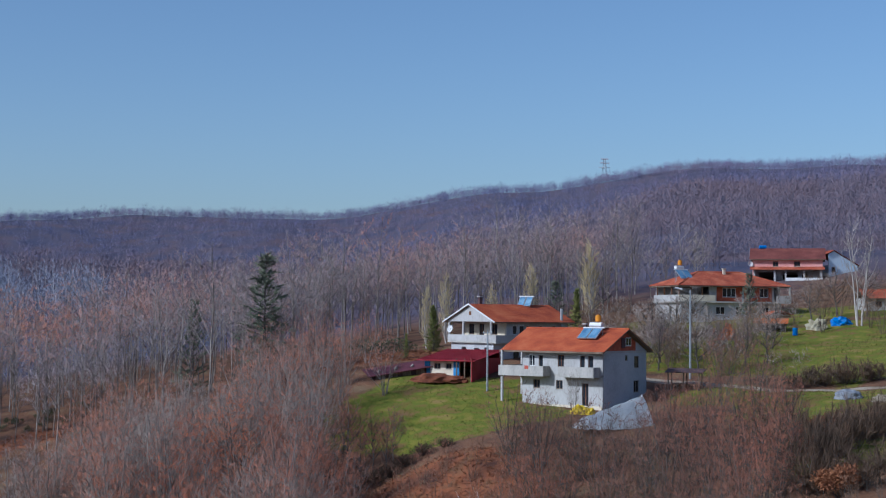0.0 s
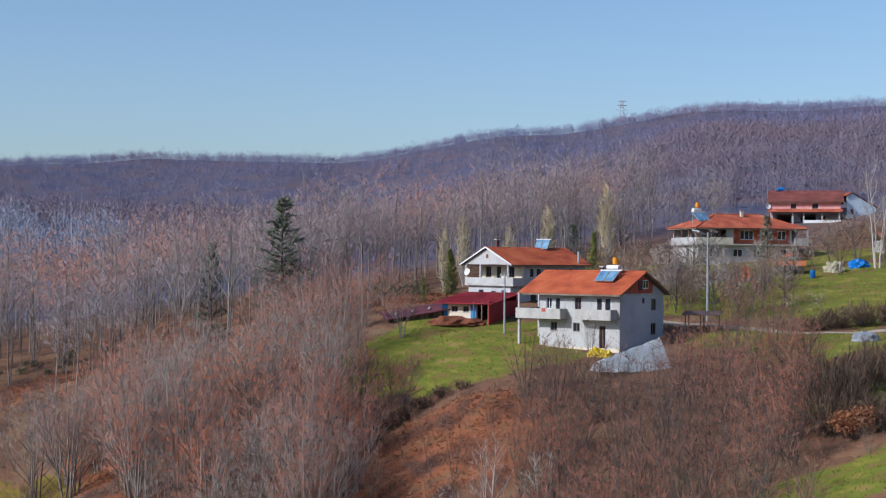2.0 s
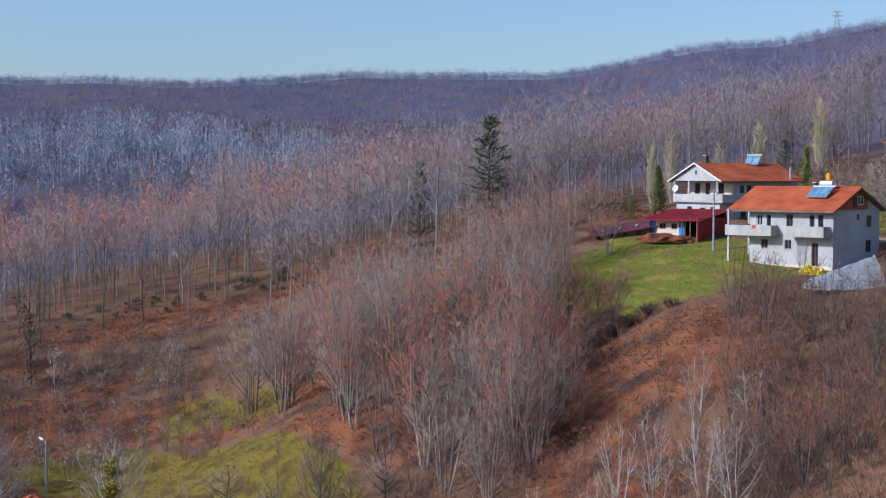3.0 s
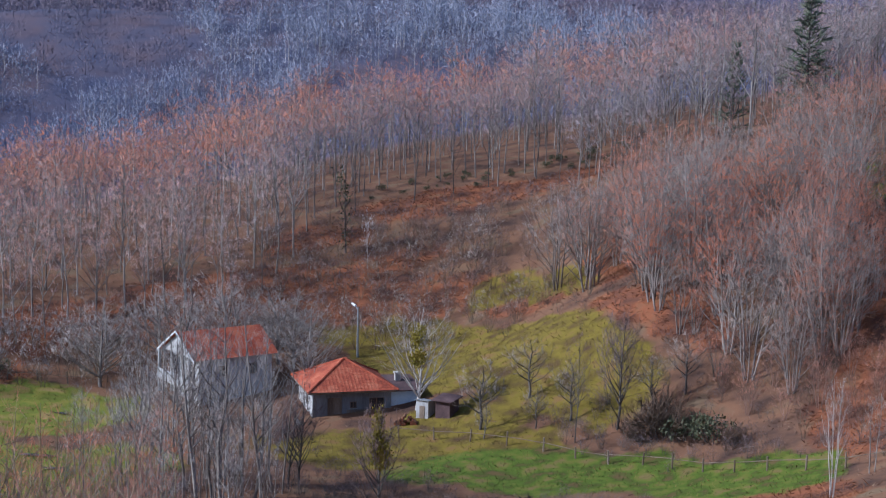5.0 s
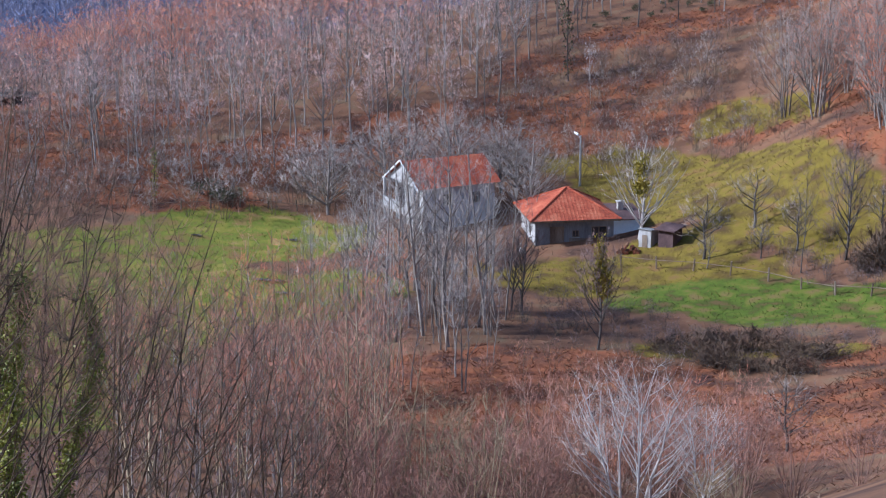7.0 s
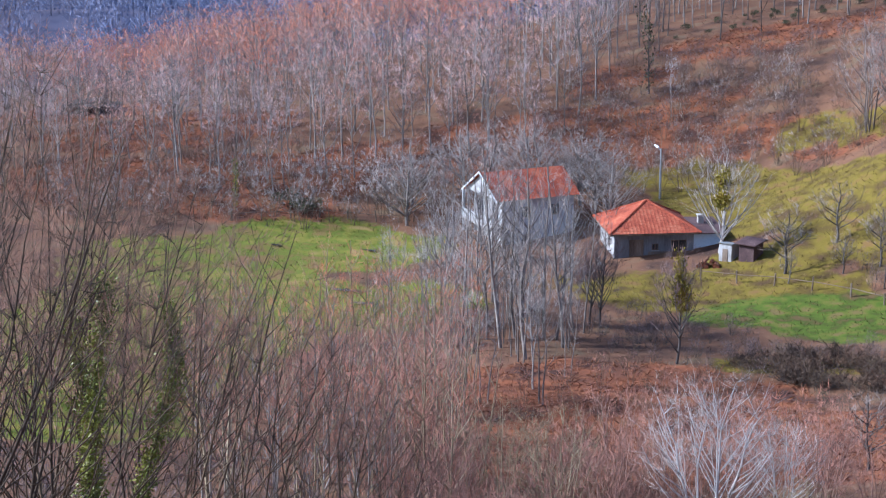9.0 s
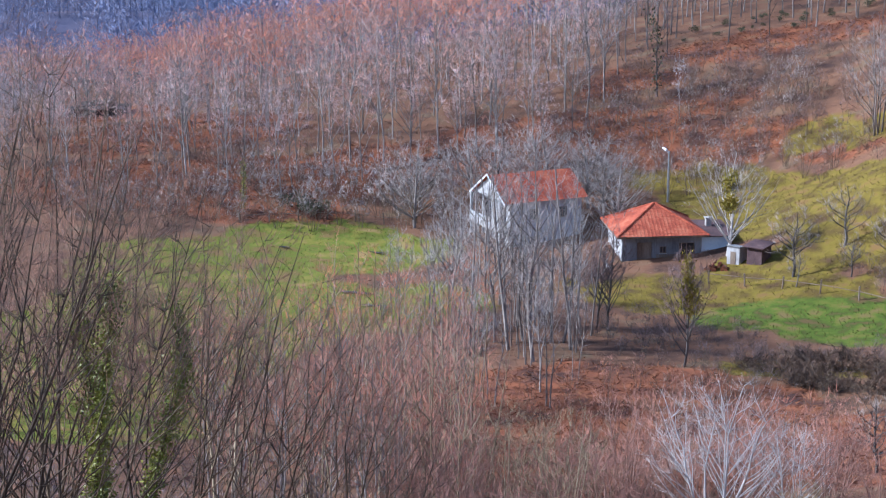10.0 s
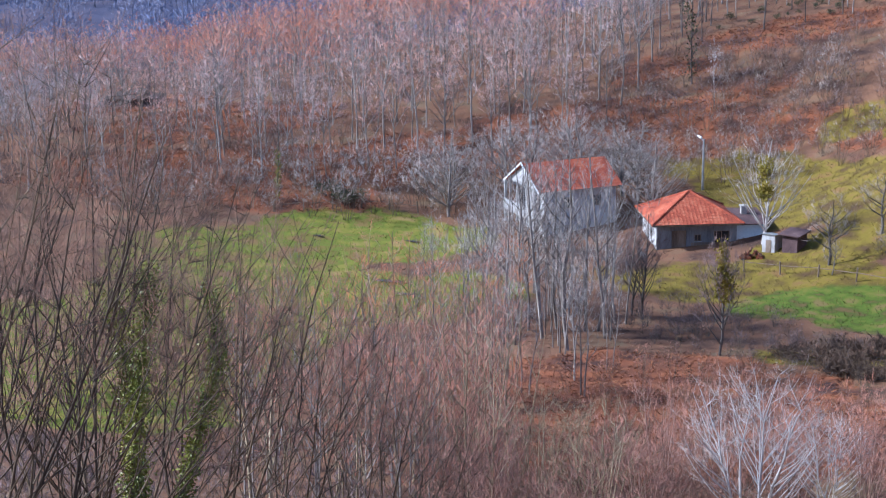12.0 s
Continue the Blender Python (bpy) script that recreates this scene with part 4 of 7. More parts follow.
def solar_heater(x, y, z, turn, tilt=38, width=2.2, tank=True, name="solar_water_heater"):
    """Two glazed panels on a frame, with a tank on a stand behind them."""
    ob = new(name)
    ob.matrix_world = Matrix.Translation((x, y, z)) @ Matrix.Rotation(turn, 4, "Z")
    a = radians(tilt)
    m = Matrix.Rotation(a, 4, "X")
    for k in (0, 1):
        bm = boxes((k * width / 2 + 0.03 - width / 2, (k + 1) * width / 2 - 0.03 - width / 2, 0, 1.7, 0.0, 0.09))
        bm.transform(m)
        p = part("collector", bm, METAL, ob, "framed blue glass collector")
        bm = boxes((k * width / 2 + 0.09 - width / 2, (k + 1) * width / 2 - 0.09 - width / 2, 0.06, 1.64, 0.09, 0.10))
        bm.transform(m)
        part("glass", bm, PANEL_BLUE, p)
    top = 1.7 * math.sin(a)
    back = 1.7 * math.cos(a)
    for sx in (-width / 2 + 0.1, width / 2 - 0.1):
        part("leg", rod((sx, back, -0.6), (sx, back, top + 0.05), 0.04, 6), METAL, ob)
    part("header_pipe", rod((-width / 2 - 0.1, back + 0.05, top + 0.12), (width / 2 + 0.1, back + 0.05, top + 0.12), 0.07, 8), FRAME_WHITE, ob)
    if tank:
        part("store_drum", joined(rod((-0.65, back + 0.45, top + 0.4), (0.75, back + 0.45, top + 0.4), 0.26, 14)), FRAME_WHITE, ob, "white horizontal water drum")
        part("header_tank", joined(rod((0.25, back + 0.5, top + 0.75), (0.25, back + 0.5, top + 1.35), 0.30, 14), rod((0.25, back + 0.5, top + 1.35), (0.25, back + 0.5, top + 1.45), 0.2, 14)), TANK_ORANGE, ob, "orange plastic header tank")
        part("stand", joined(rod((-0.4, back + 0.45, -0.5), (-0.4, back + 0.45, top + 0.25), 0.04, 6), rod((0.5, back + 0.45, -0.5), (0.5, back + 0.45, top + 0.25), 0.04, 6)), METAL, ob)
    return tagged(ob, "solar water heater with blue panels on a tiled roof", "solar heater", "solar heaters")


def chimney(parent, x, y, z0, z1, mat, w=0.5):
    c = part("chimney", boxes((x - w / 2, x + w / 2, y - w / 2, y + w / 2, z0, z1 - 0.12)), mat, parent)
    part("chimney_cap", boxes((x - w / 2 - 0.08, x + w / 2 + 0.08, y - w / 2 - 0.08, y + w / 2 + 0.08, z1 - 0.12, z1)), CONCRETE, c)
    return c


def local(ob, x, y, z):
    return ob.matrix_world @ Vector((x, y, z))


def thing(name, x, y, z, turn, label, category, group=""):
    ob = new(name)
    ob.matrix_world = Matrix.Translation((x, y, z)) @ Matrix.Rotation(radians(turn), 4, "Z")
    return tagged(ob, label, category, group)
BOARD_GREY = material("board_grey", [(0.10, 0.10, 0.105), (0.18, 0.18, 0.185), (0.27, 0.27, 0.28)], 0.7, streak=0.25)


# ---------------------------------------------------------------- the hamlet
def white_house():
    """Two storeys of white plaster, grey gable side, balconies, tiled saddle roof."""
    h = thing("house", 8.3, 160.8, 31.15, -37, "white two-storey house with orange tiled roof on the green slope", "house", "village houses")
    L, W, S, E = 9.6, 8.7, 3.2, 5.75
    low = [(1.35, 2.15, 1.85, 2.75), (4.1, 4.9, 1.85, 2.75), (7.2, 7.95, 0.15, 2.5)]
    up = [(0.8, 1.5, 4.1, 5.25), (2.0, 2.5, 3.4, 5.2), (4.3, 5.05, 4.1, 5.3), (6.95, 7.5, 3.4, 5.25), (7.9, 8.5, 3.4, 5.25)]
    wall(h, PLASTER_WHITE, "x", 0, L, 0, 0.25, -0.8, S - 0.1, low, "white plastered ground-floor wall, stained")
    wall(h, PLASTER_WHITE, "x", 0, L, 0, 0.25, S + 0.12, E, up, "white plastered upper wall")
    side_up = [(4.4, 4.9, 4.75, 5.3), (6.2, 7.2, 4.0, 5.2)]
    wall(h, PLASTER_GREY, "y", 0.25, W, L, -0.25, -1.2, E, [(6.1, 7.2, 1.5, 2.7)] + side_up, "bare grey rendered side wall")
    wall(h, PLASTER_GREY, "x", 0, L - 0.25, W, -0.25, -1.2, E)
    wall(h, PLASTER_WHITE, "y", 0.25, W - 0.25, 0, 0.25, -0.8, E, [(2.0, 3.0, 3.4, 5.2)])
    part("floor_slab", boxes((-2.0, L - 0.26, 0.02, W - 0.26, S - 0.098, S + 0.118)), CONCRETE, h)
    part("plinth", boxes((0.0, L - 0.02, -0.06, -0.003, -0.8, 0.28)), PLASTER_CREAM, h, "yellowish painted plinth")
    for i, (a, b, c, d) in enumerate(low + up):
        fm = WOOD_BROWN if i in (2, 5, 6, 7) else FRAME_WHITE if i == 3 else WOOD_OLD
        window(h, "x", a, b, 0, 1, c, d, fm, bars=1 if b - a > 0.6 else 0, name="window" if c > 1 and c < 3 or c > 4 else "glazed_door")
    for a, b, c, d in side_up + [(6.1, 7.2, 1.5, 2.7)]:
        window(h, "y", a, b, L, -1, c, d, WOOD_OLD, bars=1 if b - a > 0.6 else 0)
    # corner terrace on posts, with a parapet that runs on as the front balcony
    part("balcony_slab", boxes((-2.15, 3.35, -1.25, 0.0, S - 0.1, S + 0.08)), CONCRETE, h)
    part("parapet", boxes((-2.15, 3.35, -1.25, -1.13, S + 0.08, S + 0.95)), CONCRETE, h, "stained cream concrete parapet")
    part("parapet", boxes((-2.15, -2.03, -1.13, W * 0.55, S + 0.08, S + 0.95)), CONCRETE, h)
    part("parapet", boxes((3.23, 3.35, -1.13, 0.0, S + 0.08, S + 0.95)), CONCRETE, h)
    part("terrace_slab", boxes((-2.15, -2.002, 0.0, W * 0.55, S - 0.1, S + 0.08)), CONCRETE, h)
    for y in (-1.05, 2.6):
        part("post", boxes((-2.0, -1.78, y, y + 0.22, -1.0, S - 0.1)), PLASTER_WHITE, h)
        part("column", boxes((-2.0, -1.82, y, y + 0.18, S + 0.95, E - 0.05)), PLASTER_WHITE, h)
    part("balcony_slab", boxes((5.1, 9.25, -1.2, 0.0, S - 0.1, S + 0.08)), CONCRETE, h)
    part("parapet", boxes((5.1, 9.25, -1.2, -1.08, S + 0.08, S + 0.95)), CONCRETE, h, "stained concrete parapet")
    for x in (5.1, 9.13):
        part("parapet", boxes((x, x + 0.12, -1.08, 0.0, S + 0.08, S + 0.95)), CONCRETE, h)
    # gable: brick infill with a twin window
    rise = 2.05
    ym = W / 2
    g = part("gable", prism([(0.3, E), (ym, E + rise - 0.12), (W - 0.3, E)], L - 0.2, L - 0.02, "x"), BRICK_FACE, h, "bare orange brick gable")
    part("gable_end", prism([(W - 2.2, E + 0.01), (W - 2.2, E + 0.95), (W - 0.35, E + 0.08), (W - 0.35, E + 0.01)], L - 0.02, L + 0.02, "x"), PLASTER_GREY, g)
    window(h, "y", ym + 0.05, ym + 1.15, L + 0.03, 0.12, E + 0.5, E + 1.35, FRAME_WHITE, bars=1)
    part("shutter", boxes((L + 0.0, L + 0.05, ym - 0.75, ym - 0.05, E + 0.3, E + 1.3)), SHEET_DARK, h)
    part("gable", prism([(0.3, E), (ym, E + rise - 0.12), (W - 0.3, E)], 0.02, 0.2, "x"), BRICK_FACE, h)
    part("tie_beam", boxes((L - 0.1, L + 0.06, 0, W, E - 0.22, E - 0.02)), CONCRETE, h)
    gable_roof(h, -2.35, L + 0.55, -0.75, W + 0.6, E - 0.12, rise + 0.25, TILE_ROOF, "orange clay-tiled saddle roof")
    part("fascia", boxes((-2.35, L + 0.5, -0.8, -0.75, E - 0.25, E - 0.08)), WOOD_OLD, h)
    chimney(h, 4.6, ym + 0.4, E + 1.5, E + 2.75, SHEET_DARK, 0.32)
    p = local(h, 6.7, 1.6, E + 1.2)
    solar_heater(*p, radians(-37), 36, 2.3)
    # laundry on the parapet
    cloth = part("cloth", boxes((1.1, 1.55, -1.28, -1.255, S + 0.62, S + 0.97)), CLOTH_RED, None)
    cloth.matrix_world = h.matrix_world
    tagged(cloth, "red cloth hung over the balcony parapet", "cloth")
    return h


def grey_house():
    """Gable with an open loggia to the front, long grey side, tiled roof."""
    h = thing("house", 1.1, 186.4, 34.5, -53, "grey two-storey house with white gable loggia and orange roof", "house", "village houses")
    W, L, S, E = 8.0, 11.4, 2.8, 5.3
    wall(h, PLASTER_GREY, "x", 0, W, 0, 0.25, -1.5, S - 0.1, [(2.0, 2.9, 0.2, 2.2), (4.4, 5.3, 1.0, 2.1), (6.3, 7.1, 0.2, 2.2)], "grey ground-floor wall")
    wall(h, PLASTER_CREAM, "x", 0.2, W, 1.7, 0.25, S + 0.1, E, [(1.2, 2.2, S + 0.9, E - 0.35), (3.2, 4.1, S + 0.15, E - 0.35), (5.2, 6.6, S + 0.9, E - 0.35)], "cream loggia back wall")
    for a, b, c in ((1.2, 2.2, 0.9), (3.2, 4.1, 0.15), (5.2, 6.6, 0.9)):
        window(h, "x", a, b, 1.7, 1, S + c, E - 0.35, WOOD_BROWN, 1)
    holes = [(2.9, 3.6, 3.7, 4.8), (3.9, 4.7, 3.7, 4.8), (5.0, 5.6, 3.7, 4.8), (7.0, 7.5, 4.3, 4.8), (9.0, 9.6, 4.2, 4.8)]
    low = [(3.0, 4.0, 0.8, 1.9), (6.5, 7.6, 0.8, 1.9)]
    wall(h, PLASTER_GREY, "y", 0.25, L, W, -0.25, -1.5, S - 0.1, low, "grey rendered long wall")
    wall(h, PLASTER_GREY, "y", 1.95, L, W, -0.25, S + 0.1, E, holes)
    for a, b, c, d in holes + low:
        window(h, "y", a, b, W, -1, c, d, FRAME_WHITE, 0)
    wall(h, PLASTER_GREY, "x", 0, W - 0.25, L, -0.25, -1.5, E)
    wall(h, PLASTER_GREY, "y", 0.25, L - 0.25, 0, 0.25, -1.5, S - 0.1)
    wall(h, PLASTER_CREAM, "y", 1.95, L - 0.25, 0, 0.25, S + 0.1, E)
    part("floor_slab", boxes((-0.3, W + 0.9, -0.35, L - 0.3, S - 0.098, S + 0.098)), CONCRETE, h)
    part("parapet", boxes((-0.3, W + 0.9, -0.35, -0.23, S + 0.1, S + 0.85)), PLASTER_WHITE, h, "white loggia parapet")
    part("parapet", boxes((W + 0.78, W + 0.9, -0.23, 2.4, S + 0.1, S + 0.85)), CONCRETE, h)
    for x in (-0.15, 2.6, W - 0.2):
        part("column", rod((x, -0.2, S + 0.85), (x, -0.2, E), 0.13, 10), PLASTER_WHITE, h)
    g = part("gable", prism([(-0.6, E - 0.1), (W / 2, E + 1.75), (W + 0.6, E - 0.1)], -0.3, -0.1), PLASTER_WHITE, h, "white plastered gable")
    part("gable_vent", boxes((W / 2 - 0.2, W / 2 + 0.2, -0.34, -0.302, E + 0.65, E + 1.1)), WOOD_BROWN, g)
    roof = part("roof", joined(*[slope for x_low in (-0.9, W + 0.9) for slope in side_slope(x_low, W / 2, -0.6, L + 0.5, E - 0.15, E + 1.95)]), TILE_ROOF, h, "orange clay-tiled saddle roof")
    part("bargeboard", prism([(-0.95, E - 0.25), (W / 2, E + 1.85), (W + 0.95, E - 0.25), (W + 0.95, E - 0.08), (W / 2, E + 2.02), (-0.95, E - 0.08)], -0.66, -0.6), FRAME_WHITE, roof)
    part("roof_deck", prism([(-0.85, E - 0.25), (W / 2, E + 1.85), (W + 0.85, E - 0.25), (W + 0.85, E - 0.17), (W / 2, E + 1.93), (-0.85, E - 0.17)], -0.58, L + 0.45), WOOD_OLD, roof)
    chimney(h, W / 2 - 0.2, 1.3, E + 1.4, E + 2.9, SHEET_DARK, 0.4)
    part("flue", rod((W + 0.25, L - 1.2, 2.2), (W + 0.25, L - 1.2, E + 1.5), 0.16, 10), METAL, h, "tall galvanised flue pipe")
    p = local(h, W / 2 + 0.3, 7.6, E + 1.75)
    solar_heater(*p, radians(-20), 40, 1.7, tank=False)
    dish = thing("satellite_dish", *local(h, 0.35, -0.45, S + 1.5), -40, "white satellite dish on the loggia column", "satellite dish")
    bm = bmesh.new()
    bmesh.ops.create_cone(bm, cap_ends=False, segments=16, radius1=0.08, radius2=0.42, depth=0.14, matrix=Matrix.Rotation(radians(75), 4, "X"))
    bmesh.ops.solidify(bm, geom=bm.faces[:], thickness=0.02)
    part("reflector", bm, FRAME_WHITE, dish)
    part("arm", rod((0, 0.02, -0.3), (0, -0.45, 0.05), 0.02, 6), METAL, dish)
    part("bracket", rod((0, 0.0, 0), (0, 0.25, -0.05), 0.03, 6), METAL, dish)
    return h


def side_slope(x_low, x_high, y0, y1, z_low, z_high):
    """One slope of a roof whose ridge runs along y: tiles and rolls."""
    turn = Matrix.Rotation(radians(90), 4, "Z")
    bm = bmesh.new()
    tiled_slope(bm, y0, y1, -x_low, z_low, -x_high, z_high)
    bm.transform(turn)
    return (bm,)


def hip_roof(parent, x0, x1, y0, y1, z, rise, mat, label, over=0.6):
    ym, half = (y0 + y1) / 2, (y1 - y0) / 2
    bm = bmesh.new()
    tiled_slope(bm, x0, x1, y0, z, ym, z + rise, half, half)
    tiled_slope(bm, x0, x1, y1, z, ym, z + rise, half, half)
    turn = Matrix.Rotation(radians(90), 4, "Z")
    ends = bmesh.new()
    tiled_slope(ends, y0, y1, -x0, z, -(x0 + half), z + rise, half - 0.01, half - 0.01)
    tiled_slope(ends, y0, y1, -x1, z, -(x1 - half), z + rise, half - 0.01, half - 0.01)
    ends.transform(turn)
    roof = part("roof", joined(bm, ends), mat, parent, label)
    caps = [rod((x0 + half, ym, z + rise + 0.04), (max(x1 - half, x0 + half + 0.3), ym, z + rise + 0.04), 0.11, 8)]
    for xa, xb in ((x0, x0 + half), (x1, x1 - half)):
        for ya in (y0, y1):
            caps.append(rod((xa, ya, z + 0.06), (xb, ym, z + rise + 0.04), 0.1, 6))
    part("ridge_cap", joined(*caps), mat, roof)
    part("eaves_board", boxes((x0 + 0.05, x1 - 0.05, y0 + 0.05, y1 - 0.05, z - 0.14, z - 0.01)), WOOD_OLD, roof)
    return roof


def red_house():
    """Two storeys with brick infill, a corner terrace, balconies at the far end and a hipped roof."""
    h = thing("house", 32.3, 211.5, 40.0, 15, "two-storey red brick house with hipped orange roof above the meadow", "house", "village houses")
    L, W, S, E = 15.2, 8.6, 2.6, 4.85
    wall(h, PLASTER_GREY, "x", 0, 11.8, 0, 0.25, -1.5, S - 0.1, [(1.2, 2.2, 0.9, 2.0), (5.2, 6.6, 0.9, 2.0), (8.2, 9.2, 0.9, 2.0)], "grey ground-floor wall")
    wall(h, PLASTER_WHITE, "x", 11.8, L, 0.4, 0.25, -1.5, S - 0.1, [(12.4, 13.4, 0.9, 2.0)])
    for a, b in ((1.2, 2.2), (5.2, 6.6), (8.2, 9.2)):
        window(h, "x", a, b, 0, 1, 0.9, 2.0, FRAME_WHITE, 1)
    window(h, "x", 12.4, 13.4, 0.4, 1, 0.9, 2.0, FRAME_WHITE, 1)
    up = [(6.2, 8.2, S + 0.7, S + 1.95), (9.9, 11.0, S + 0.7, S + 1.95), (11.75, 13.1, S + 0.7, S + 1.95)]
    wall(h, BRICK_FACE, "x", 5.3, 13.6, 0, 0.2, S + 0.1, E, up, "bare red brick upper wall")
    for a, b, c, d in up:
        window(h, "x", a, b, 0, 1, c, d, FRAME_WHITE, 2 if b - a > 1.5 else 1)
    for x in (4.2, 9.1, 13.6):
        part("column", boxes((x, x + (1.1 if x < 5 else 0.3), -0.012, 0.24, S + 0.1, E)), PLASTER_WHITE, h)
    wall(h, PLASTER_WHITE, "y", 0.25, W, 0, 0.25, -1.5, S - 0.1, [(3.0, 4.0, 0.9, 2.0)])
    wall(h, PLASTER_GREY, "y", 0.65, W, L, -0.25, -1.5, E)
    wall(h, PLASTER_GREY, "x", 0, L - 0.25, W, -0.25, -1.5, E)
    wall(h, PLASTER_GREY, "y", 2.6, W - 0.25, 4.4, 0.2, S + 0.1, E, [(3.4, 4.4, S + 0.2, S + 2.0)])
    part("floor_slab", boxes((-0.5, L + 0.2, -0.55, W - 0.26, S - 0.098, S + 0.098)), CONCRETE, h)
    part("parapet", boxes((-0.5, 4.9, -0.55, -0.43, S + 0.1, S + 0.95)), PLASTER_CREAM, h, "pale terrace parapet")
    part("parapet", boxes((-0.5, -0.38, -0.43, W - 0.5, S + 0.1, S + 0.95)), PLASTER_WHITE, h)
    for y in (-0.5, 2.0, 4.5, 7.0):
        part("post", boxes((-0.47, -0.3, y, y + 0.17, S + 0.95, E - 0.05)), WOOD_BROWN, h)
    for x in (1.3, 2.9):
        part("post", boxes((x, x + 0.16, -0.52, -0.36, S + 0.95, E - 0.05)), WOOD_BROWN, h)
    for z in (S, 0.05):
        part("balcony", boxes((13.9, L + 0.9, -0.9, 0.39, z - 0.1 - 0.02 * (z < 1), z + 0.08), (13.9, L + 0.9, -0.9, -0.78, z + 0.08, z + 0.95)), CONCRETE, h, "concrete balcony")
    wall(h, PLASTER_GREY, "x", 13.9, L - 0.25, 0.9, 0.2, S + 0.1, E, [(14.2, 15.2, S + 0.2, S + 2.0)])
    part("corner_post", boxes((L + 0.65, L + 0.85, -0.85, -0.65, S + 0.95, E)), CONCRETE, h)
    hip_roof(h, -0.75, L + 0.75, -0.9, W + 0.7, E - 0.05, 2.0, TILE_OLD, "weathered orange hipped tile roof")
    chimney(h, 8.0, 3.4, E + 1.4, E + 2.5, PLASTER_CREAM, 0.35)
    p = local(h, 1.7, 1.6, E + 0.9)
    solar_heater(*p, radians(35), 44, 2.4)
    # low red-roofed lean-to and orange sheet in front of the house
    s = thing("garden_shed", *local(h, 11.4, -3.6, -0.1), 15, "low shed with a bright red tin roof below the house", "shed")
    part("walls", boxes((0, 3.2, 0, 2.2, -0.6, 0.95)), WOOD_OLD, s)
    part("roof", prism([(-0.25, 1.0), (-0.25, 1.08), (1.6, 1.62), (3.45, 1.08), (3.45, 1.0), (1.6, 1.54)], -0.4, 2.5), TILE_ROOF, s)
    return h


def pink_house():
    h = thing("house", 52.4, 265.0, 46.5, 0, "pink two-storey house with brown tiled roof on the hill", "house", "village houses")
    h.matrix_world = Matrix.Translation((52.6, 264.5, 46.5)) @ Matrix.Rotation(radians(-13), 4, "Z")
    L, W, S, E = 11.6, 8.0, 2.3, 4.1
    up = [(3.4, 4.3, S + 0.55, S + 1.4), (6.9, 7.9, S + 0.55, S + 1.4)]
    wall(h, PLASTER_PINK, "x", 0, L, 0, 0.25, S + 0.1, E, up, "pink plastered upper wall")
    for a, b, c, d in up:
        window(h, "x", a, b, 0, 1, c, d, WOOD_BROWN, 1)
    wall(h, PLASTER_GREY, "x", 0.2, L, 1.6, 0.2, -1, S - 0.1, [(1.0, 3.4, 0.0, 1.9), (5.0, 7.5, 0.0, 1.9), (8.2, 9.2, 0.0, 1.9)])
    for x in (0.2, 3.6, 5.4, 8.4, 11.2):
        part("post", boxes((x, x + 0.25, -1.0, -0.75, -1, S - 0.05)), PLASTER_WHITE, h)
    wall(h, PLASTER_PINK, "y", 0.25, W, 0, 0.2, -1, E)
    wall(h, PLASTER_WHITE, "y", 0.25, W, L, -0.2, -1, E, [(1.0, 1.8, S + 0.5, S + 1.3)])
    window(h, "y", 1.0, 1.8, L, -1, S + 0.5, S + 1.3, FRAME_WHITE, 0)
    wall(h, PLASTER_GREY, "x", 0, L, W + 0.02, 0.2, -1, E)
    part("floor_slab", boxes((0, L, 0.0, W, S - 0.1, S + 0.098)), CONCRETE, h)
    part("porch_roof", prism([(-1.6, S - 0.05), (-1.6, S + 0.03), (-0.002, S + 0.5), (-0.002, S + 0.4)], -0.4, L + 0.3, "x"), TILE_OLD, h, "red tiled porch roof along the front")
    part("railing", boxes((5.6, L, -1.05, -0.98, 0.2, 0.9)), FRAME_WHITE, h)
    part("gable", prism([(0.1, E), (W / 2, E + 1.7), (W - 0.1, E)], L - 0.2, L - 0.01, "x"), PLASTER_WHITE, h)
    gable_roof(h, -0.5, L + 0.5, -0.7, W + 0.6, E - 0.1, 1.95, TILE_BROWN, "dark brown tiled roof")
    t = thing("water_tank", *local(h, 1.6, 4.0, E + 1.9), 0, "small blue plastic water tank on the roof ridge", "tank")
    part("barrel", joined(rod((-0.6, 0, 0.3), (0.6, 0, 0.3), 0.33, 12), rod((-0.5, 0, -0.15), (-0.5, 0, 0.1), 0.05, 6), rod((0.5, 0, -0.15), (0.5, 0, 0.1), 0.05, 6)), TARP_BLUE, t)
    d = thing("satellite_dish", *local(h, -0.35, -0.35, S + 0.95), 20, "white satellite dish on the wall corner", "satellite dish")
    bm = bmesh.new()
    bmesh.ops.create_cone(bm, cap_ends=False, segments=14, radius1=0.1, radius2=0.5, depth=0.16, matrix=Matrix.Rotation(radians(75), 4, "X"))
    bmesh.ops.solidify(bm, geom=bm.faces[:], thickness=0.02)
    part("reflector", bm, FRAME_WHITE, d)
    part("arm", rod((0, 0, -0.3), (0, 0.3, 0), 0.03, 6), METAL, d)
    a = thing("house", 65.2, 263.0, 47.2, 14, "white gabled annex with a red tiled roof on the hill", "house", "village houses")
    wall(a, PLASTER_BLUE, "x", 0, 5.4, 0, 0.25, -1.5, 2.4, [(0.5, 1.2, 1.3, 2.1)], "bluish white gable wall")
    window(a, "x", 0.5, 1.2, 0, 1, 1.3, 2.1, WOOD_BROWN, 0)
    wall(a, PLASTER_BLUE, "y", 0.25, 7, 0, 0.2, -1.5, 2.4)
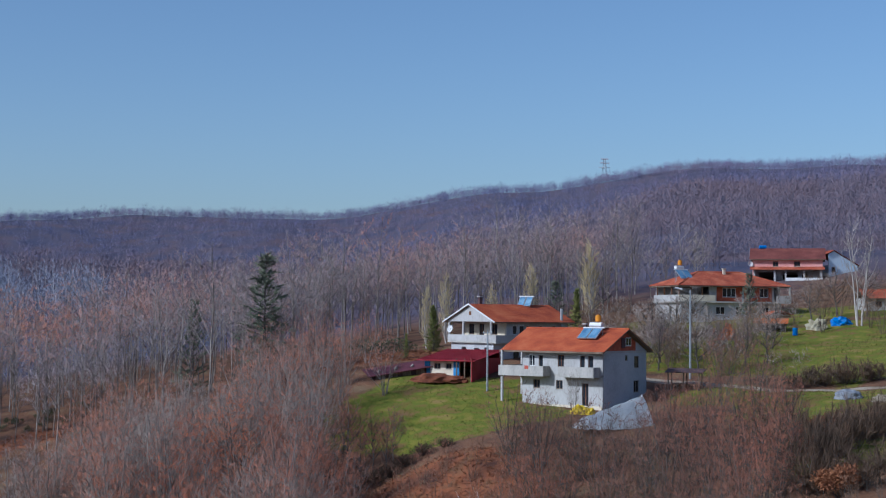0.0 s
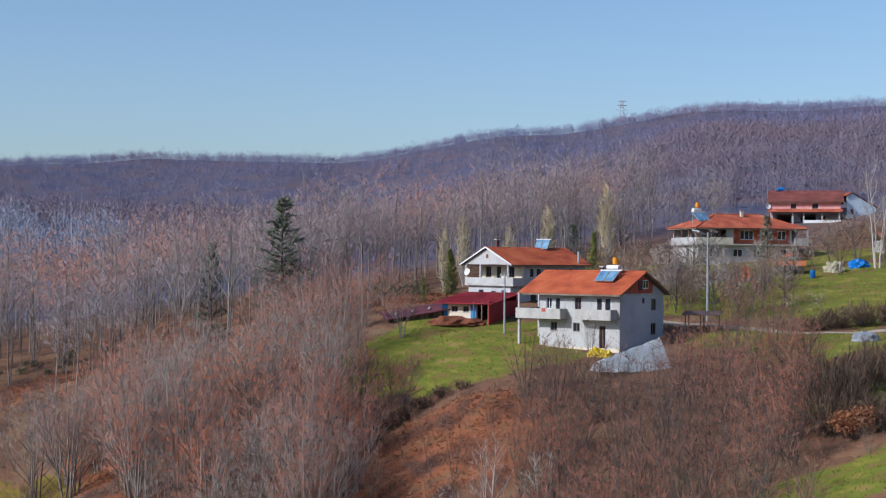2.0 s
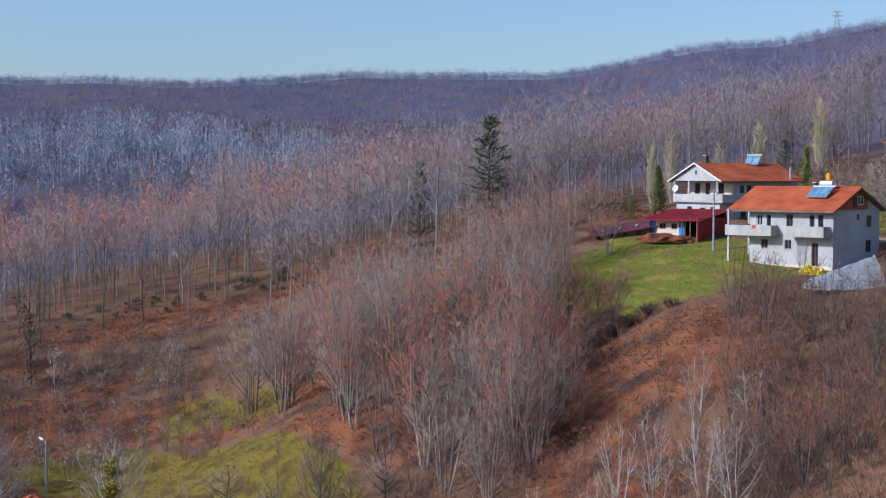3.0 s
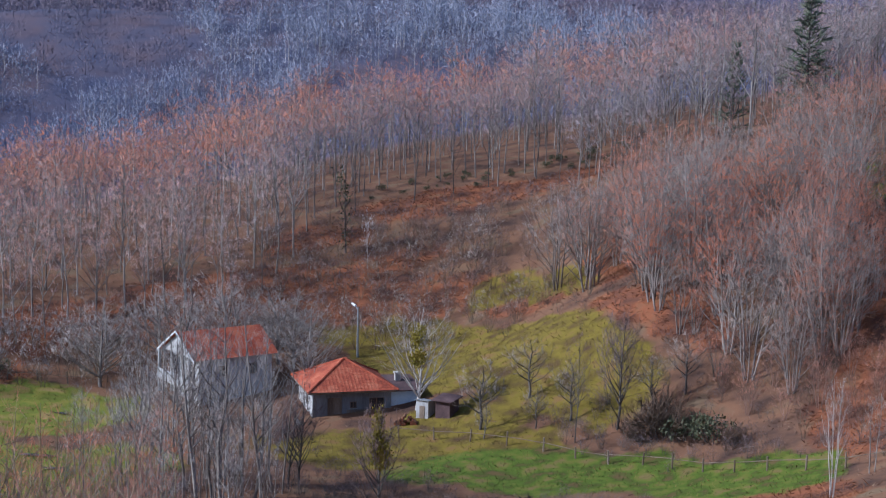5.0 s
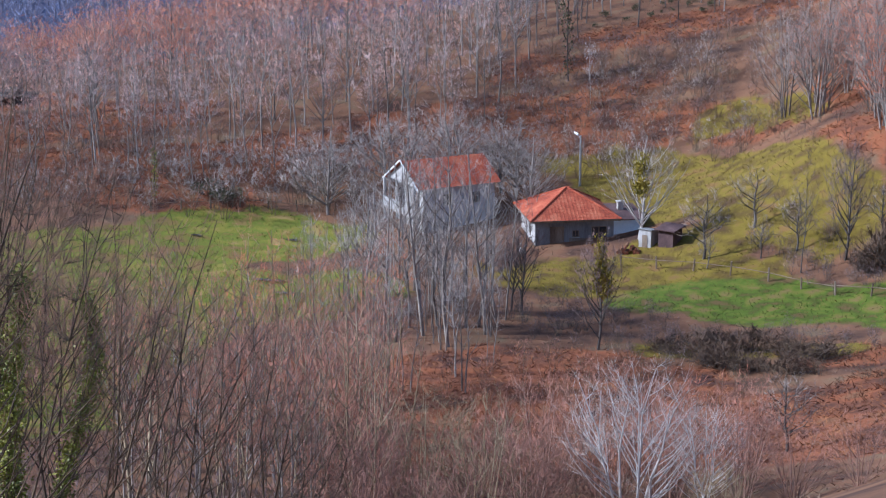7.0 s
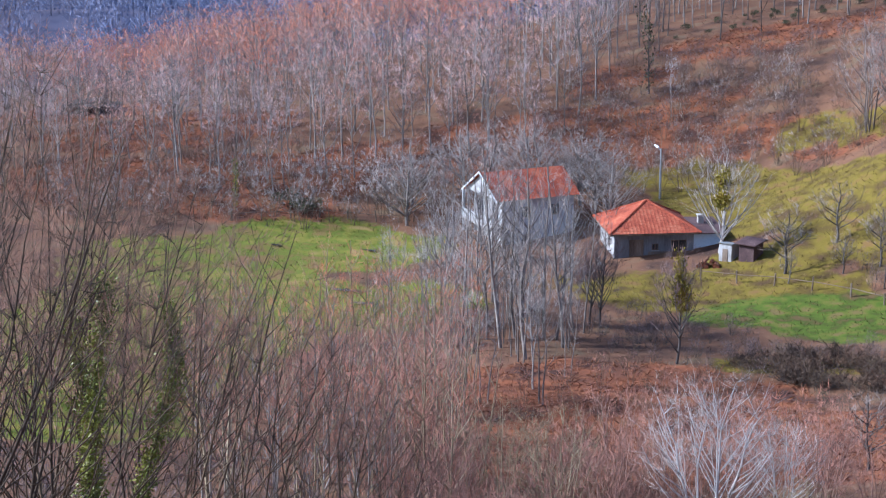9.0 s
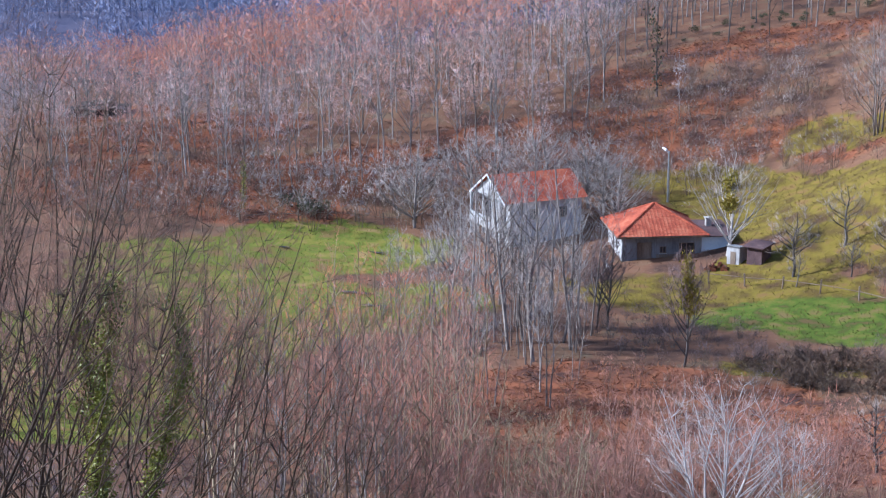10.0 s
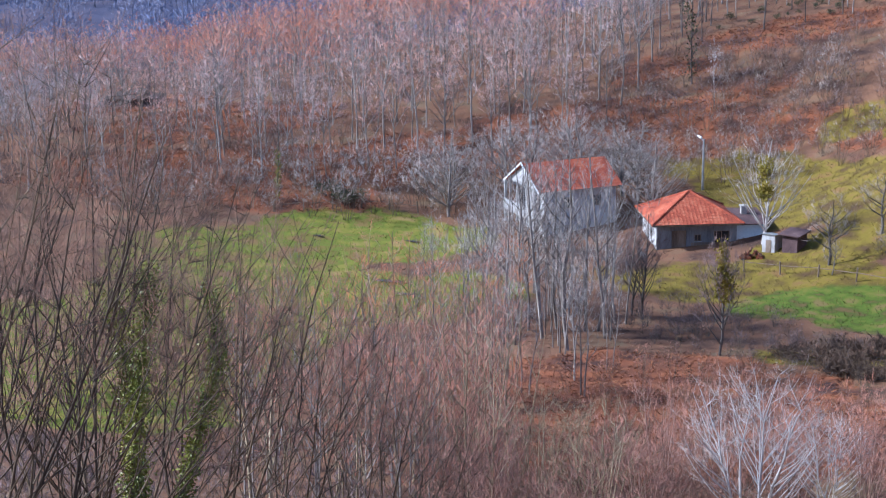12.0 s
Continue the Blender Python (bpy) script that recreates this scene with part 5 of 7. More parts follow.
    wall(a, PLASTER_BLUE, "y", 0.25, 7, 5.4, -0.2, -1.5, 2.4)
    wall(a, PLASTER_BLUE, "x", 0.2, 5.2, 7, -0.2, -1.5, 2.4)
    part("gable", prism([(0, 2.4), (0, 4.35), (1.0, 4.8), (5.4, 2.4)], 0.01, 0.24), PLASTER_BLUE, a)
    roof = part("roof", joined(*side_slope(5.9, 0.9, -0.3, 7.3, 2.25, 4.95), *side_slope(-0.5, 0.9, -0.3, 7.3, 4.3, 4.95)), TILE_OLD, a, "red tiled roof of uneven slopes")
    return h


def sheds():
    s = thing("barn", -1.9, 172.6, 33.6, -30, "low shed with red tin roof and blue doors beside the house", "shed")
    L, D = 6.5, 5.6
    wall(s, PLASTER_CREAM, "x", 0, 4.4, 0, 0.2, -0.8, 1.75, [(1.2, 2.0, 0.9, 1.5), (2.7, 3.4, 0.9, 1.5)], "cream plastered front wall")
    for a, b in ((1.2, 2.0), (2.7, 3.4)):
        window(s, "x", a, b, 0, 1, 0.9, 1.5, WOOD_OLD, 1)
    for a in (0.0, 3.66):
        dr = part("door", boxes((a + 0.02, a + 0.72, -0.06, -0.005, 0.0, 1.7)), PAINT_BLUE, s, "bright blue painted door")
        part("door_board", boxes((a + 0.08, a + 0.66, -0.085, -0.062, 0.25, 0.35)), PAINT_BLUE, dr)
        part("door_board", boxes((a + 0.08, a + 0.66, -0.085, -0.062, 1.4, 1.5)), PAINT_BLUE, dr)
    wall(s, PLASTER_CREAM, "y", 0.2, D, 0, 0.2, -0.8, 2.0)
    wall(s, SHEET_RED, "y", -1.0, D, L, -0.08, -0.4, 2.1, (), "dark red sheet-metal side wall")
    wall(s, SHEET_RED, "x", 0.2, L - 0.1, D, -0.1, -0.8, 2.8)
    for x in (4.5, 5.5, 6.3):
        part("post", rod((x, -0.8, -0.6), (x, -0.8, 2.1), 0.07, 6), WOOD_OLD, s)
    bm = prism([(-1.0, 1.8), (-1.0, 1.88), (D + 0.3, 2.95), (D + 0.3, 2.87)], -0.5, L + 0.3, "x")
    roof = part("roof", bm, SHEET_RED, s, "red corrugated tin roof")
    rows = []
    for k in range(21):
        x = -0.4 + k * 0.34
        rows.append(prism([(-1.0, 1.885), (-1.0, 1.93), (D + 0.3, 3.0), (D + 0.3, 2.955)], x, x + 0.1, "x"))
    part("corrugation", joined(*rows), SHEET_RED, roof)
    low = thing("shed", -7.6, 171.0, 33.1, 14, "long low lean-to with dark rusty roof and boards", "shed")
    low.matrix_world = low.matrix_world @ Matrix.Translation((0, 0, -0.7)) @ Matrix.Rotation(radians(-9), 4, "Y")
    part("walls", boxes((0, 6.6, 0, 2.5, -0.6, 1.25)), SHEET_DARK, low)
    for k in range(13):
        part("board", boxes((k * 0.51 + 0.02, k * 0.51 + 0.45, -0.05, -0.004, -0.4, 1.15 + 0.06 * (k % 3))), WOOD_OLD if k % 3 else SHEET_DARK, low)
    rf = part("roof", prism([(-0.6, 1.2), (-0.6, 1.27), (2.9, 1.95), (2.9, 1.88)], -0.3, 7.0, "x"), SHEET_MAROON, low, "dark maroon rusty tin roof")
    part("weight_stone", joined(*[rod((1.0 + 1.9 * k, 0.6, 1.5), (1.25 + 1.9 * k, 0.7, 1.72), 0.16, 6) for k in range(3)]), STONE, rf)
    # heap of brown earth before the shed
    rngm = np.random.RandomState(3)
    for (x, y, r, hgt) in ((-0.9, 169.8, 2.3, 0.75), (1.3, 169.2, 1.6, 0.6)):
        bm = bmesh.new()
        bmesh.ops.create_icosphere(bm, subdivisions=3, radius=1)
        for v in bm.verts:
            k = 1 + 0.3 * noise.noise(v.co * 2.3 + Vector((x, y, 0))) + 0.16 * noise.noise(v.co * 6.0 + Vector((y, x, 0)))
            v.co = Vector((v.co.x * r * k, v.co.y * r * 0.8 * k, max(-0.3, v.co.z) * hgt * k))
        ob = part("earth_mound", bm, EARTH_RED, None)
        ob.location = (x, y, gz(x, y) + 0.1)
        tagged(ob, "heap of dug red-brown earth on the grass", "earth heap", "earth heaps")


def light_pole(x, y, height, lamp_turn, label, name="street_lamp", arm=1.2, wooden=False):
    p = thing(name, x, y, gz(x, y), 0, label, "street lamp" if arm else "pole", "poles along the lane")
    part("pole", rod((0, 0, -0.5), (0, 0, height), 0.14, 10, 0.08), WOOD_OLD if wooden else METAL, p)
    if arm:
        c, s = math.cos(radians(lamp_turn)), math.sin(radians(lamp_turn))
        part("arm", rod((0, 0, height - 0.35), (c * arm, s * arm, height + 0.1), 0.035, 6), METAL, p)
        lamp = part("lamp_head", joined(rod((c * arm * 0.8, s * arm * 0.8, height + 0.02), (c * (arm + 0.5), s * (arm + 0.5), height + 0.2), 0.13, 8, 0.09)), FRAME_WHITE, p, "white lamp head")
    else:
        part("crossarm", boxes((-0.5, 0.5, -0.05, 0.05, height - 0.35, height - 0.25)), METAL, p)
        for k in (-0.42, 0.0, 0.42):
            part("insulator", rod((k, 0, height - 0.25), (k, 0, height - 0.08), 0.05, 6), FRAME_WHITE, p)
    return p


def cover_tent():
    """Pale grey plastic-covered store with a ridge, in the shrubs below the white house."""
    t = thing("tarpaulin_tent", 15.7, 145.2, gz(15.7, 145.2), 24, "grey plastic-covered greenhouse tent with sagging ridge", "tent")
    bm = bmesh.new()
    n, k = 12, 9
    grid = []
    for i in range(n + 1):
        row = []
        for j in range(k + 1):
            a = j / k
            x = -3.4 + 6.8 * i / n
            w = abs(a - 0.5) * 2
            top = 0.9 + 2.3 * i / n
            z = top * (1 - w ** 1.12) + 0.06 * math.sin(i * 2.1 + j)
            row.append(bm.verts.new((x, (a - 0.5) * (2.6 + 2.2 * i / n), z)))
        grid.append(row)
    for i in range(n):
        for j in range(k):
            bm.faces.new((grid[i][j], grid[i + 1][j], grid[i + 1][j + 1], grid[i][j + 1]))
    bmesh.ops.solidify(bm, geom=bm.faces[:], thickness=0.04)
    part("cover", bm, TARP_GREY, t, "pale grey plastic sheet")
    for x in (-3.35, 3.35):
        part("end_sheet", prism([(-1.2 if x < 0 else -2.3, 0), (0, 0.85 if x < 0 else 3.1), (1.2 if x < 0 else 2.3, 0)], x - 0.03, x + 0.03, "x"), TARP_GREY, t)
    for x in (-3.4, -1.1, 1.1, 3.4):
        part("hoop", rod((x, 0, 0), (x, 0, 0.85 + 2.2 * (x + 3.4) / 6.8), 0.04, 6), METAL, t)


white_house()
grey_house()
red_house()
pink_house()
sheds()
cover_tent()
light_pole(26.6, 167.3, 9.6, 190, "tall grey concrete street lamp on the lane beside the house")
light_pole(4.8, 164.9, 6.4, 0, "plain grey utility pole on the grass", "utility_pole", 0.0)


# ---------------------------------------------------------------- the farm in the valley
def farm_house():
    """White gabled house with grey side, seen through the trees."""
    h = thing("house", -71.2, 126.0, 6.75, -35.5, "white gabled farmhouse with red tiled roof behind bare trees", "house", "farm buildings")
    W, L, S, E = 6.0, 7.4, 2.8, 5.5
    holes = [(1.0, 2.2, 0.3, 2.2), (3.6, 4.6, 0.9, 2.1)]
    wall(h, PLASTER_WHITE, "x", 0, W, 0, 0.25, -1.5, S - 0.1, holes, "white plastered wall")
    up = [(0.5, 2.0, S + 0.2, S + 2.2), (3.6, 5.2, S + 0.2, S + 2.2)]
    wall(h, PLASTER_WHITE, "x", 0, W, 0, 0.25, S + 0.1, E, up)
    for a, b, c, d in holes + up:
        window(h, "x", a, b, 0, 1, c, d, WOOD_BROWN, 1)
    side = [(2.0, 2.9, S + 0.8, S + 1.8), (5.0, 5.9, S + 0.8, S + 1.8), (2.0, 2.9, 0.9, 2.0)]
    wall(h, PLASTER_GREY, "y", 0.25, L, W, -0.25, -1.5, E, side, "grey rendered side wall")
    for a, b, c, d in side:
        window(h, "y", a, b, W, -1, c, d, WOOD_OLD, 1)
    wall(h, PLASTER_GREY, "x", 0, W - 0.25, L, -0.25, -1.5, E)
    wall(h, PLASTER_WHITE, "y", 0.25, L - 0.25, 0, 0.25, -1.5, E)
    part("floor_slab", boxes((0.26, W - 0.26, 0.26, L - 0.26, S - 0.1, S + 0.098)), CONCRETE, h)
    part("balcony_slab", boxes((-0.3, W + 0.2, -1.2, 0, S - 0.1, S + 0.08)), CONCRETE, h)
    part("parapet", boxes((-0.3, W + 0.2, -1.2, -1.08, S + 0.08, S + 0.95)), PLASTER_WHITE, h, "white balcony parapet")
    for x in (-0.25, W - 0.05):
        part("column", boxes((x, x + 0.2, -1.15, -0.97, -1.2, E)), PLASTER_WHITE, h)
    part("gable", prism([(-0.5, E - 0.05), (W / 2, E + 1.9), (W + 0.5, E - 0.05)], -0.6, -0.4), PLASTER_WHITE, h, "white plastered gable")
    roof = part("roof", joined(*[q for x_low in (-0.6, W + 0.6) for q in side_slope(x_low, W / 2, -0.9, L + 0.4, E - 0.15, E + 2.0)]), TILE_OLD, h, "faded red tiled roof")
    part("bargeboard", prism([(-0.85, E - 0.25), (W / 2, E + 2.0), (W + 0.85, E - 0.25), (W + 0.85, E - 0.08), (W / 2, E + 2.17), (-0.85, E - 0.08)], -0.96, -0.9), FRAME_WHITE, roof)
    return h


def farm_barn():
    """Low stone-and-plaster barn with a hipped red roof and a lean-to."""
    h = thing("barn", -54.5, 121.2, 7.95, 35.5, "low grey barn with hipped red tiled roof in the meadow", "barn", "farm buildings")
    L, W, E = 7.0, 6.6, 2.7
    holes = [(1.3, 2.6, 0.0, 2.0), (3.3, 3.9, 1.0, 1.6), (5.0, 6.4, 0.5, 1.9)]
    wall(h, BOARD_GREY, "x", 0, L, 0, 0.3, -0.8, E, holes, "weathered grey boarded wall")
    part("door", boxes((1.32, 2.58, 0.06, 0.12, 0.02, 1.98)), WOOD_OLD, h)
    for a, b, c, d in holes[1:]:
        window(h, "x", a, b, 0, 1, c, d, WOOD_OLD, 1)
    wall(h, PLASTER_WHITE, "y", 0.3, W, 0, 0.3, -0.8, E, [(2.2, 3.0, 1.0, 1.9)], "whitewashed end wall")
    window(h, "y", 2.2, 3.0, 0, 1, 1.0, 1.9, WOOD_OLD, 1)
    wall(h, PLASTER_GREY, "y", 0.3, W, L, -0.3, -0.8, E)
    wall(h, PLASTER_GREY, "x", 0.3, L - 0.3, W, -0.3, -0.8, E)
    for k in range(9):
        part("board", boxes((3.0 + 0.24 * k, 3.2 + 0.24 * k, -0.04, -0.003, -0.2, 0.9)), WOOD_OLD, h)
    hip_roof(h, -0.6, L + 0.5, -0.7, W + 0.7, E - 0.08, 2.15, TILE_OLD, "red clay hipped roof with faded ridges")
    part("footing_wall", boxes((-1.6, -1.2, -1.6, 0.4, -1.4, 0.2)), PLASTER_WHITE, h, "whitewashed low wall at the corner")
    part("lean_to", boxes((L + 0.01, L + 2.6, 0.25, 4.4, -0.8, 2.35)), PLASTER_BLUE, h, "pale plastered lean-to")
    part("lean_to_roof", prism([(0.0, 2.36), (0.0, 2.44), (4.7, 2.9), (4.7, 2.82)], L + 0.02, L + 2.9, "x"), SHEET_DARK, h)
    chimney(h, L + 1.3, 3.0, 2.3, 3.5, CONCRETE, 0.5)
    return h


def farm_yard():
    s = thing("shed", -45.7, 123.0, gz(-45.7, 123.0), -10, "small white hut with dark open store beside the barn", "shed")
    part("hut", prism([(0, -0.3), (1.5, -0.3), (1.5, 1.35), (0, 1.6)], 0.1, 1.3, "x"), PLASTER_WHITE, s, "whitewashed hut")
    part("hut_roof", prism([(-0.12, 1.62), (-0.12, 1.69), (1.62, 1.4), (1.62, 1.33)], 0.0, 1.42, "x"), METAL, s, "sheet metal roof")
    part("hut_door", boxes((0.45, 0.95, -0.03, -0.002, -0.1, 1.15)), WOOD_OLD, s)
    part("store", boxes((1.9, 3.3, 0.2, 0.3, -0.3, 1.7), (1.9, 2.0, 0.3, 1.8, -0.3, 1.7), (3.2, 3.3, 0.3, 1.8, -0.3, 1.7)), SHEET_DARK, s)
    part("store_roof", prism([(-0.1, 1.75), (-0.1, 1.83), (2.0, 2.05), (2.0, 1.97)], 1.6, 3.6, "x"), SHEET_DARK, s)
    rngm = np.random.RandomState(5)
    pile = thing("firewood_pile", -46.0, 121.6, gz(-46.0, 121.6), 15, "reddish heap of split firewood beside the hut", "firewood")
    for k in range(26):
        x, z = rngm.uniform(-0.9, 0.9), 0.0
        z = rngm.uniform(0.05, 0.8 - abs(x) * 0.6)
        part("log", rod((x, -0.4, z), (x + rngm.uniform(-0.15, 0.15), 0.35, z + 0.05), 0.11, 6), EARTH_RED if k % 3 else WOOD_BROWN, pile)
    light_pole(-57.6, 138.6, 5.0, 150, "grey lamp pole on the slope behind the barn", arm=0.5)


farm_house()
farm_barn()
farm_yard()
# ---------------------------------------------------------------- single trees and shrubs
def stock(kind, bark, twig):
    return [tree_meshes(k, bark, twig) for k in kind]


CLUMP_EDGE = stock([dome(215 + i, 10, base=0.25, wide=0.26, thick=0.14, limbs=18, subs=190, twigs=10, twig_len=0.6, twig_w=0.026, rise=54, sub_w=0.032) for i in range(3)], BARK_DARK, TWIG_THICKET)
BROAD_RED = stock(BROAD, BARK_MID, TWIG_RED)
SHRUB_RED = stock(SHRUB, BARK_GREY, TWIG_RED)
SHRUB_ROSE = stock(SHRUB, BARK_ROSE, TWIG_ROSE)
THICKET = stock(SHRUB, BARK_DARK, TWIG_THICKET)
DUN = stock(SHRUB, BARK_DARK, TWIG_DUN)
GARDEN_SHRUBS = stock(SHRUB, BARK_BROWN, TWIG_GARDEN)
SHRUB_GREY = stock(SHRUB, BARK_DARK, TWIG_GREY)
PALE_TREE = stock(PALE, BARK_PALE, TWIG_ASH)
SAPLINGS = stock(SAPLING, BARK_GREY, TWIG_ASH)
SAPLINGS_RED = stock(SAPLING[:3], BARK_TAN, TWIG_RED) + stock(SAPLING[3:], BARK_GREY, TWIG_ROSE)
FRUITS = stock(FRUIT, BARK_DARK, TWIG_GREY)
WALNUTS = stock(WALNUT, BARK_GREY, TWIG_ASH)
DARK_TREES = stock([dome(365 + i, 10, base=0.16, wide=0.36, thick=0.2, limbs=26, subs=260, twigs=12, twig_len=0.6, twig_w=0.024, rise=46, sub_w=0.035, limb_r=0.035, wander=0.03, lumps=0.2) for i in range(2)] + SLIM[:2], BARK_DARK, TWIG_DUSK)
POPLARS = stock(POPLAR, BARK_PALE, TWIG_TAN)
TALLS = stock(TALL, BARK_GREY, TWIG_GREY)
PINES = stock([conifer(600 + i, 12, 0.22, 0.2, 26, -6, 0.72, 0.13) for i in range(2)], BARK_DARK, NEEDLE)
BUSHY_PINES = stock([conifer(610 + i, 8, 0.27, 0.12, 18, 8, 0.85, 0.16) for i in range(2)], BARK_DARK, NEEDLE)
CYPRESS = stock([conifer(620 + i, 7, 0.15, 0.03, 22, 30, 1.0, 0.22) for i in range(2)], BARK_DARK, NEEDLE_LIGHT)
FRONT = stock([dome(345 + i, 13, stems=1 + i % 2, base=0.26, wide=0.17, thick=0.12, limbs=24, subs=72, twigs=6, twig_len=0.75, twig_w=0.014, rise=54, sub_w=0.022, limb_r=0.022, low=-0.8, wander=0.03, lumps=0.25) for i in range(4)], BARK_GREY, TWIG_ASH)
rng = np.random.RandomState(21)


def set_out(kinds, spots, lo, hi, label, name, group, squash=1.0):
    for x, y in spots:
        plant(kinds[rng.randint(len(kinds))], x, y, rng.uniform(lo, hi), rng.uniform(0, 6.28), label, name, group, squash=squash * rng.uniform(0.9, 1.15))


def sector(d0, d1, a0, a1, spare=()):
    def inside(x, y):
        d, az = polar(x, y)
        ok = (d > d0) & (d < d1) & (az > a0) & (az < a1)
        for cx, cy, r in spare:
            ok &= np.hypot(x - cx, y - cy) > r
        return ok
    return inside


def box_of(d0, d1, a0, a1):
    xs = [-d * math.sin(radians(a)) for d in (d0, d1) for a in (a0, a1)]
    return min(xs) - 1, max(xs) + 1, d0 * math.cos(radians(max(abs(a0), abs(a1)))), d1


def grove(kinds, n, apart, d0, d1, a0, a1, lo, hi, label, name, group, spare=(), squash=1.0, front=None):
    inside = sector(d0, d1, a0, a1, spare)
    if front:
        plain = inside
        inside = lambda x, y: plain(x, y) & (np.hypot(x, y) > np.interp(polar(x, y)[1], *front))
    spots = strewn(rng, n, inside, box_of(d0, d1, a0, a1), apart)
    set_out(kinds, spots, lo, hi, label, name, group, squash)


def brushwood(n, apart, d0, d1, a0, a1, lo, hi, twig, label, spare=(), kinds=BRUSH):
    """A stretch of low brush that nobody could count, as one mesh."""
    spots = strewn(rng, n, sector(d0, d1, a0, a1, spare), box_of(d0, d1, a0, a1), apart)
    return wood_of("brushwood", spots, kinds, BARK_BROWN, twig, rng, label, lo, hi, category="brushwood")


def brush_strip(points, wide, n, lo, hi, twig, label):
    """Brush along a line of the plan, as one mesh."""
    pts = np.array(points, float)
    u = rng.uniform(0, len(pts) - 1, n)
    i = np.minimum(u.astype(int), len(pts) - 2)
    spots = pts[i] + (pts[i + 1] - pts[i]) * (u - i)[:, None] + rng.normal(size=(n, 2)) * wide / 2
    return wood_of("brushwood", spots, BRUSH, BARK_DARK, twig, rng, label, lo, hi, category="brushwood")


def one(kinds, k, x, y, height, of, label, name="tree", group="", squash=1.0, turn=0.0, lean=0.0):
    """One tree of a stock, scaled from the height it was grown to."""
    return plant(kinds[k % len(kinds)], x, y, height / of, turn or 1.7 * k, label, name, group, squash=squash, lean=lean)


def leafy(seed, wide, high, clumps=9, leaves=110, size=0.16):
    """An evergreen bush: short stems and clumps of leaf blades."""
    r = np.random.RandomState(seed)
    wood, crown = Wood(), Wood()
    base, way = [], []
    for _ in range(clumps):
        a, q = r.uniform(0, 6.28), math.sqrt(r.rand())
        c = np.array([math.cos(a) * q * wide * 0.7, math.sin(a) * q * wide * 0.7, high * (0.35 + 0.5 * r.rand() * (1 - 0.6 * q))])
        wood.tube(sway(r, (c[0] * 0.3, c[1] * 0.3, -0.2), (c[0] * 0.5, c[1] * 0.5, c[2]), np.linalg.norm(c), 3, 0.1), (0.04, 0.03, 0.02, 0.01), 3)
        d = r.normal(size=(leaves, 3))
        d /= np.linalg.norm(d, axis=1, keepdims=True)
        base.append(c + d * np.array([wide * 0.36, wide * 0.36, high * 0.30]) * (r.rand(leaves, 1) ** 0.4))
        way.append(d + r.normal(size=(leaves, 3)) * 0.6)
    base, way = np.vstack(base), np.vstack(way)
    base[:, 2] = np.maximum(base[:, 2], 0.05)
    n = len(base)
    crown.slivers(base, way, size * (1.2 + r.rand(n)), size * (0.7 + 0.5 * r.rand(n)), r)
    return wood.data(), crown.data()


EVERGREEN = stock([leafy(720 + i, 1.8, 1.9, 9, 48, 0.15) for i in range(3)], BARK_DARK, EVER)
BRAMBLES = stock([grow(740 + i, 2.2, stems=16, spread=0.9, thick=0.02, bare=0.1, limbs=6, reach=0.34, rise=35, subs=1, twigs=9, twig_len=0.55, twig_w=0.03, wander=0.2, sides=3) for i in range(3)], BARK_DARK, BRAMBLE)
RUSTY = stock([leafy(710 + i, 1.6, 1.6, 12, 120, 0.10) for i in range(3)], BARK_DARK, LEAF_RUST)

# the rusty clump below the forest
FOOT = ([4, 6, 8, 10, 12, 13.5, 15], [128, 123, 124, 129, 138, 146, 152])
grove(BROAD_RED, 27, 3.4, 122, 162, 4.4, 15.0, 0.72, 1.0, "bare spreading tree with rusty red twigs", "tree", "trees of the rusty clump", front=FOOT)
grove(stock(BROAD[:3], BARK_MID, TWIG_GREY), 34, 3.2, 122, 160, 4.4, 15.2, 0.62, 0.92, "bare spreading tree with pale grey twigs", "tree", "trees of the rusty clump", front=FOOT)
grove(SHRUB_RED, 18, 3.0, 122, 150, 4.6, 14.0, 0.7, 1.05, "many-stemmed bare shrub with reddish twigs", "shrub", "shrubs of the rusty clump", front=FOOT)
for k, (x, y, h) in enumerate(((-10.5, 139.5, 7.6), (-8.6, 142.6, 9.4), (-7.2, 140.6, 6.2), (-6.2, 144.2, 6.4), (-5.0, 142.6, 5.4), (-4.4, 146.5, 5.6), (-12.2, 143, 7.4), (-9.2, 147, 7.2))):
    one(CLUMP_EDGE, k, x, y, h, 10, "small dark-stemmed bare tree at the meadow's edge", "tree", "trees at the meadow's edge", squash=0.9)
for k, (x, y, h) in enumerate(((-9.8, 128.5, 7.4), (-8.4, 132, 7.0), (-9.6, 135.2, 8.2), (-11.6, 131.2, 8.8), (-12.4, 126.6, 8.4), (-7.6, 136.6, 5.6), (-11.4, 136.8, 9.0), (-7.0, 129.4, 4.6))):
    one(BROAD_RED, k, x, y, h, 13, "bare spreading tree with rusty red twigs", "tree", "trees of the rusty clump", squash=1.0)
grove(BROAD_RED, 9, 4.5, 160, 188, 1.5, 7.5, 0.5, 0.75, "bare spreading tree with rusty red twigs", "tree", "trees of the rusty clump")
for k, (x, y, h) in enumerate(((-3.4, 144, 1.1), (-1.6, 145.4, 1.0), (0.4, 145.6, 0.8), (-4.8, 142.6, 1.2), (-6.4, 141.6, 1.3), (-8.0, 140, 1.2))):
    one(BRAMBLES, k, x, y, h, 1.8, "dark bramble bush at the foot of the meadow", "bush", "brambles", squash=1.3)
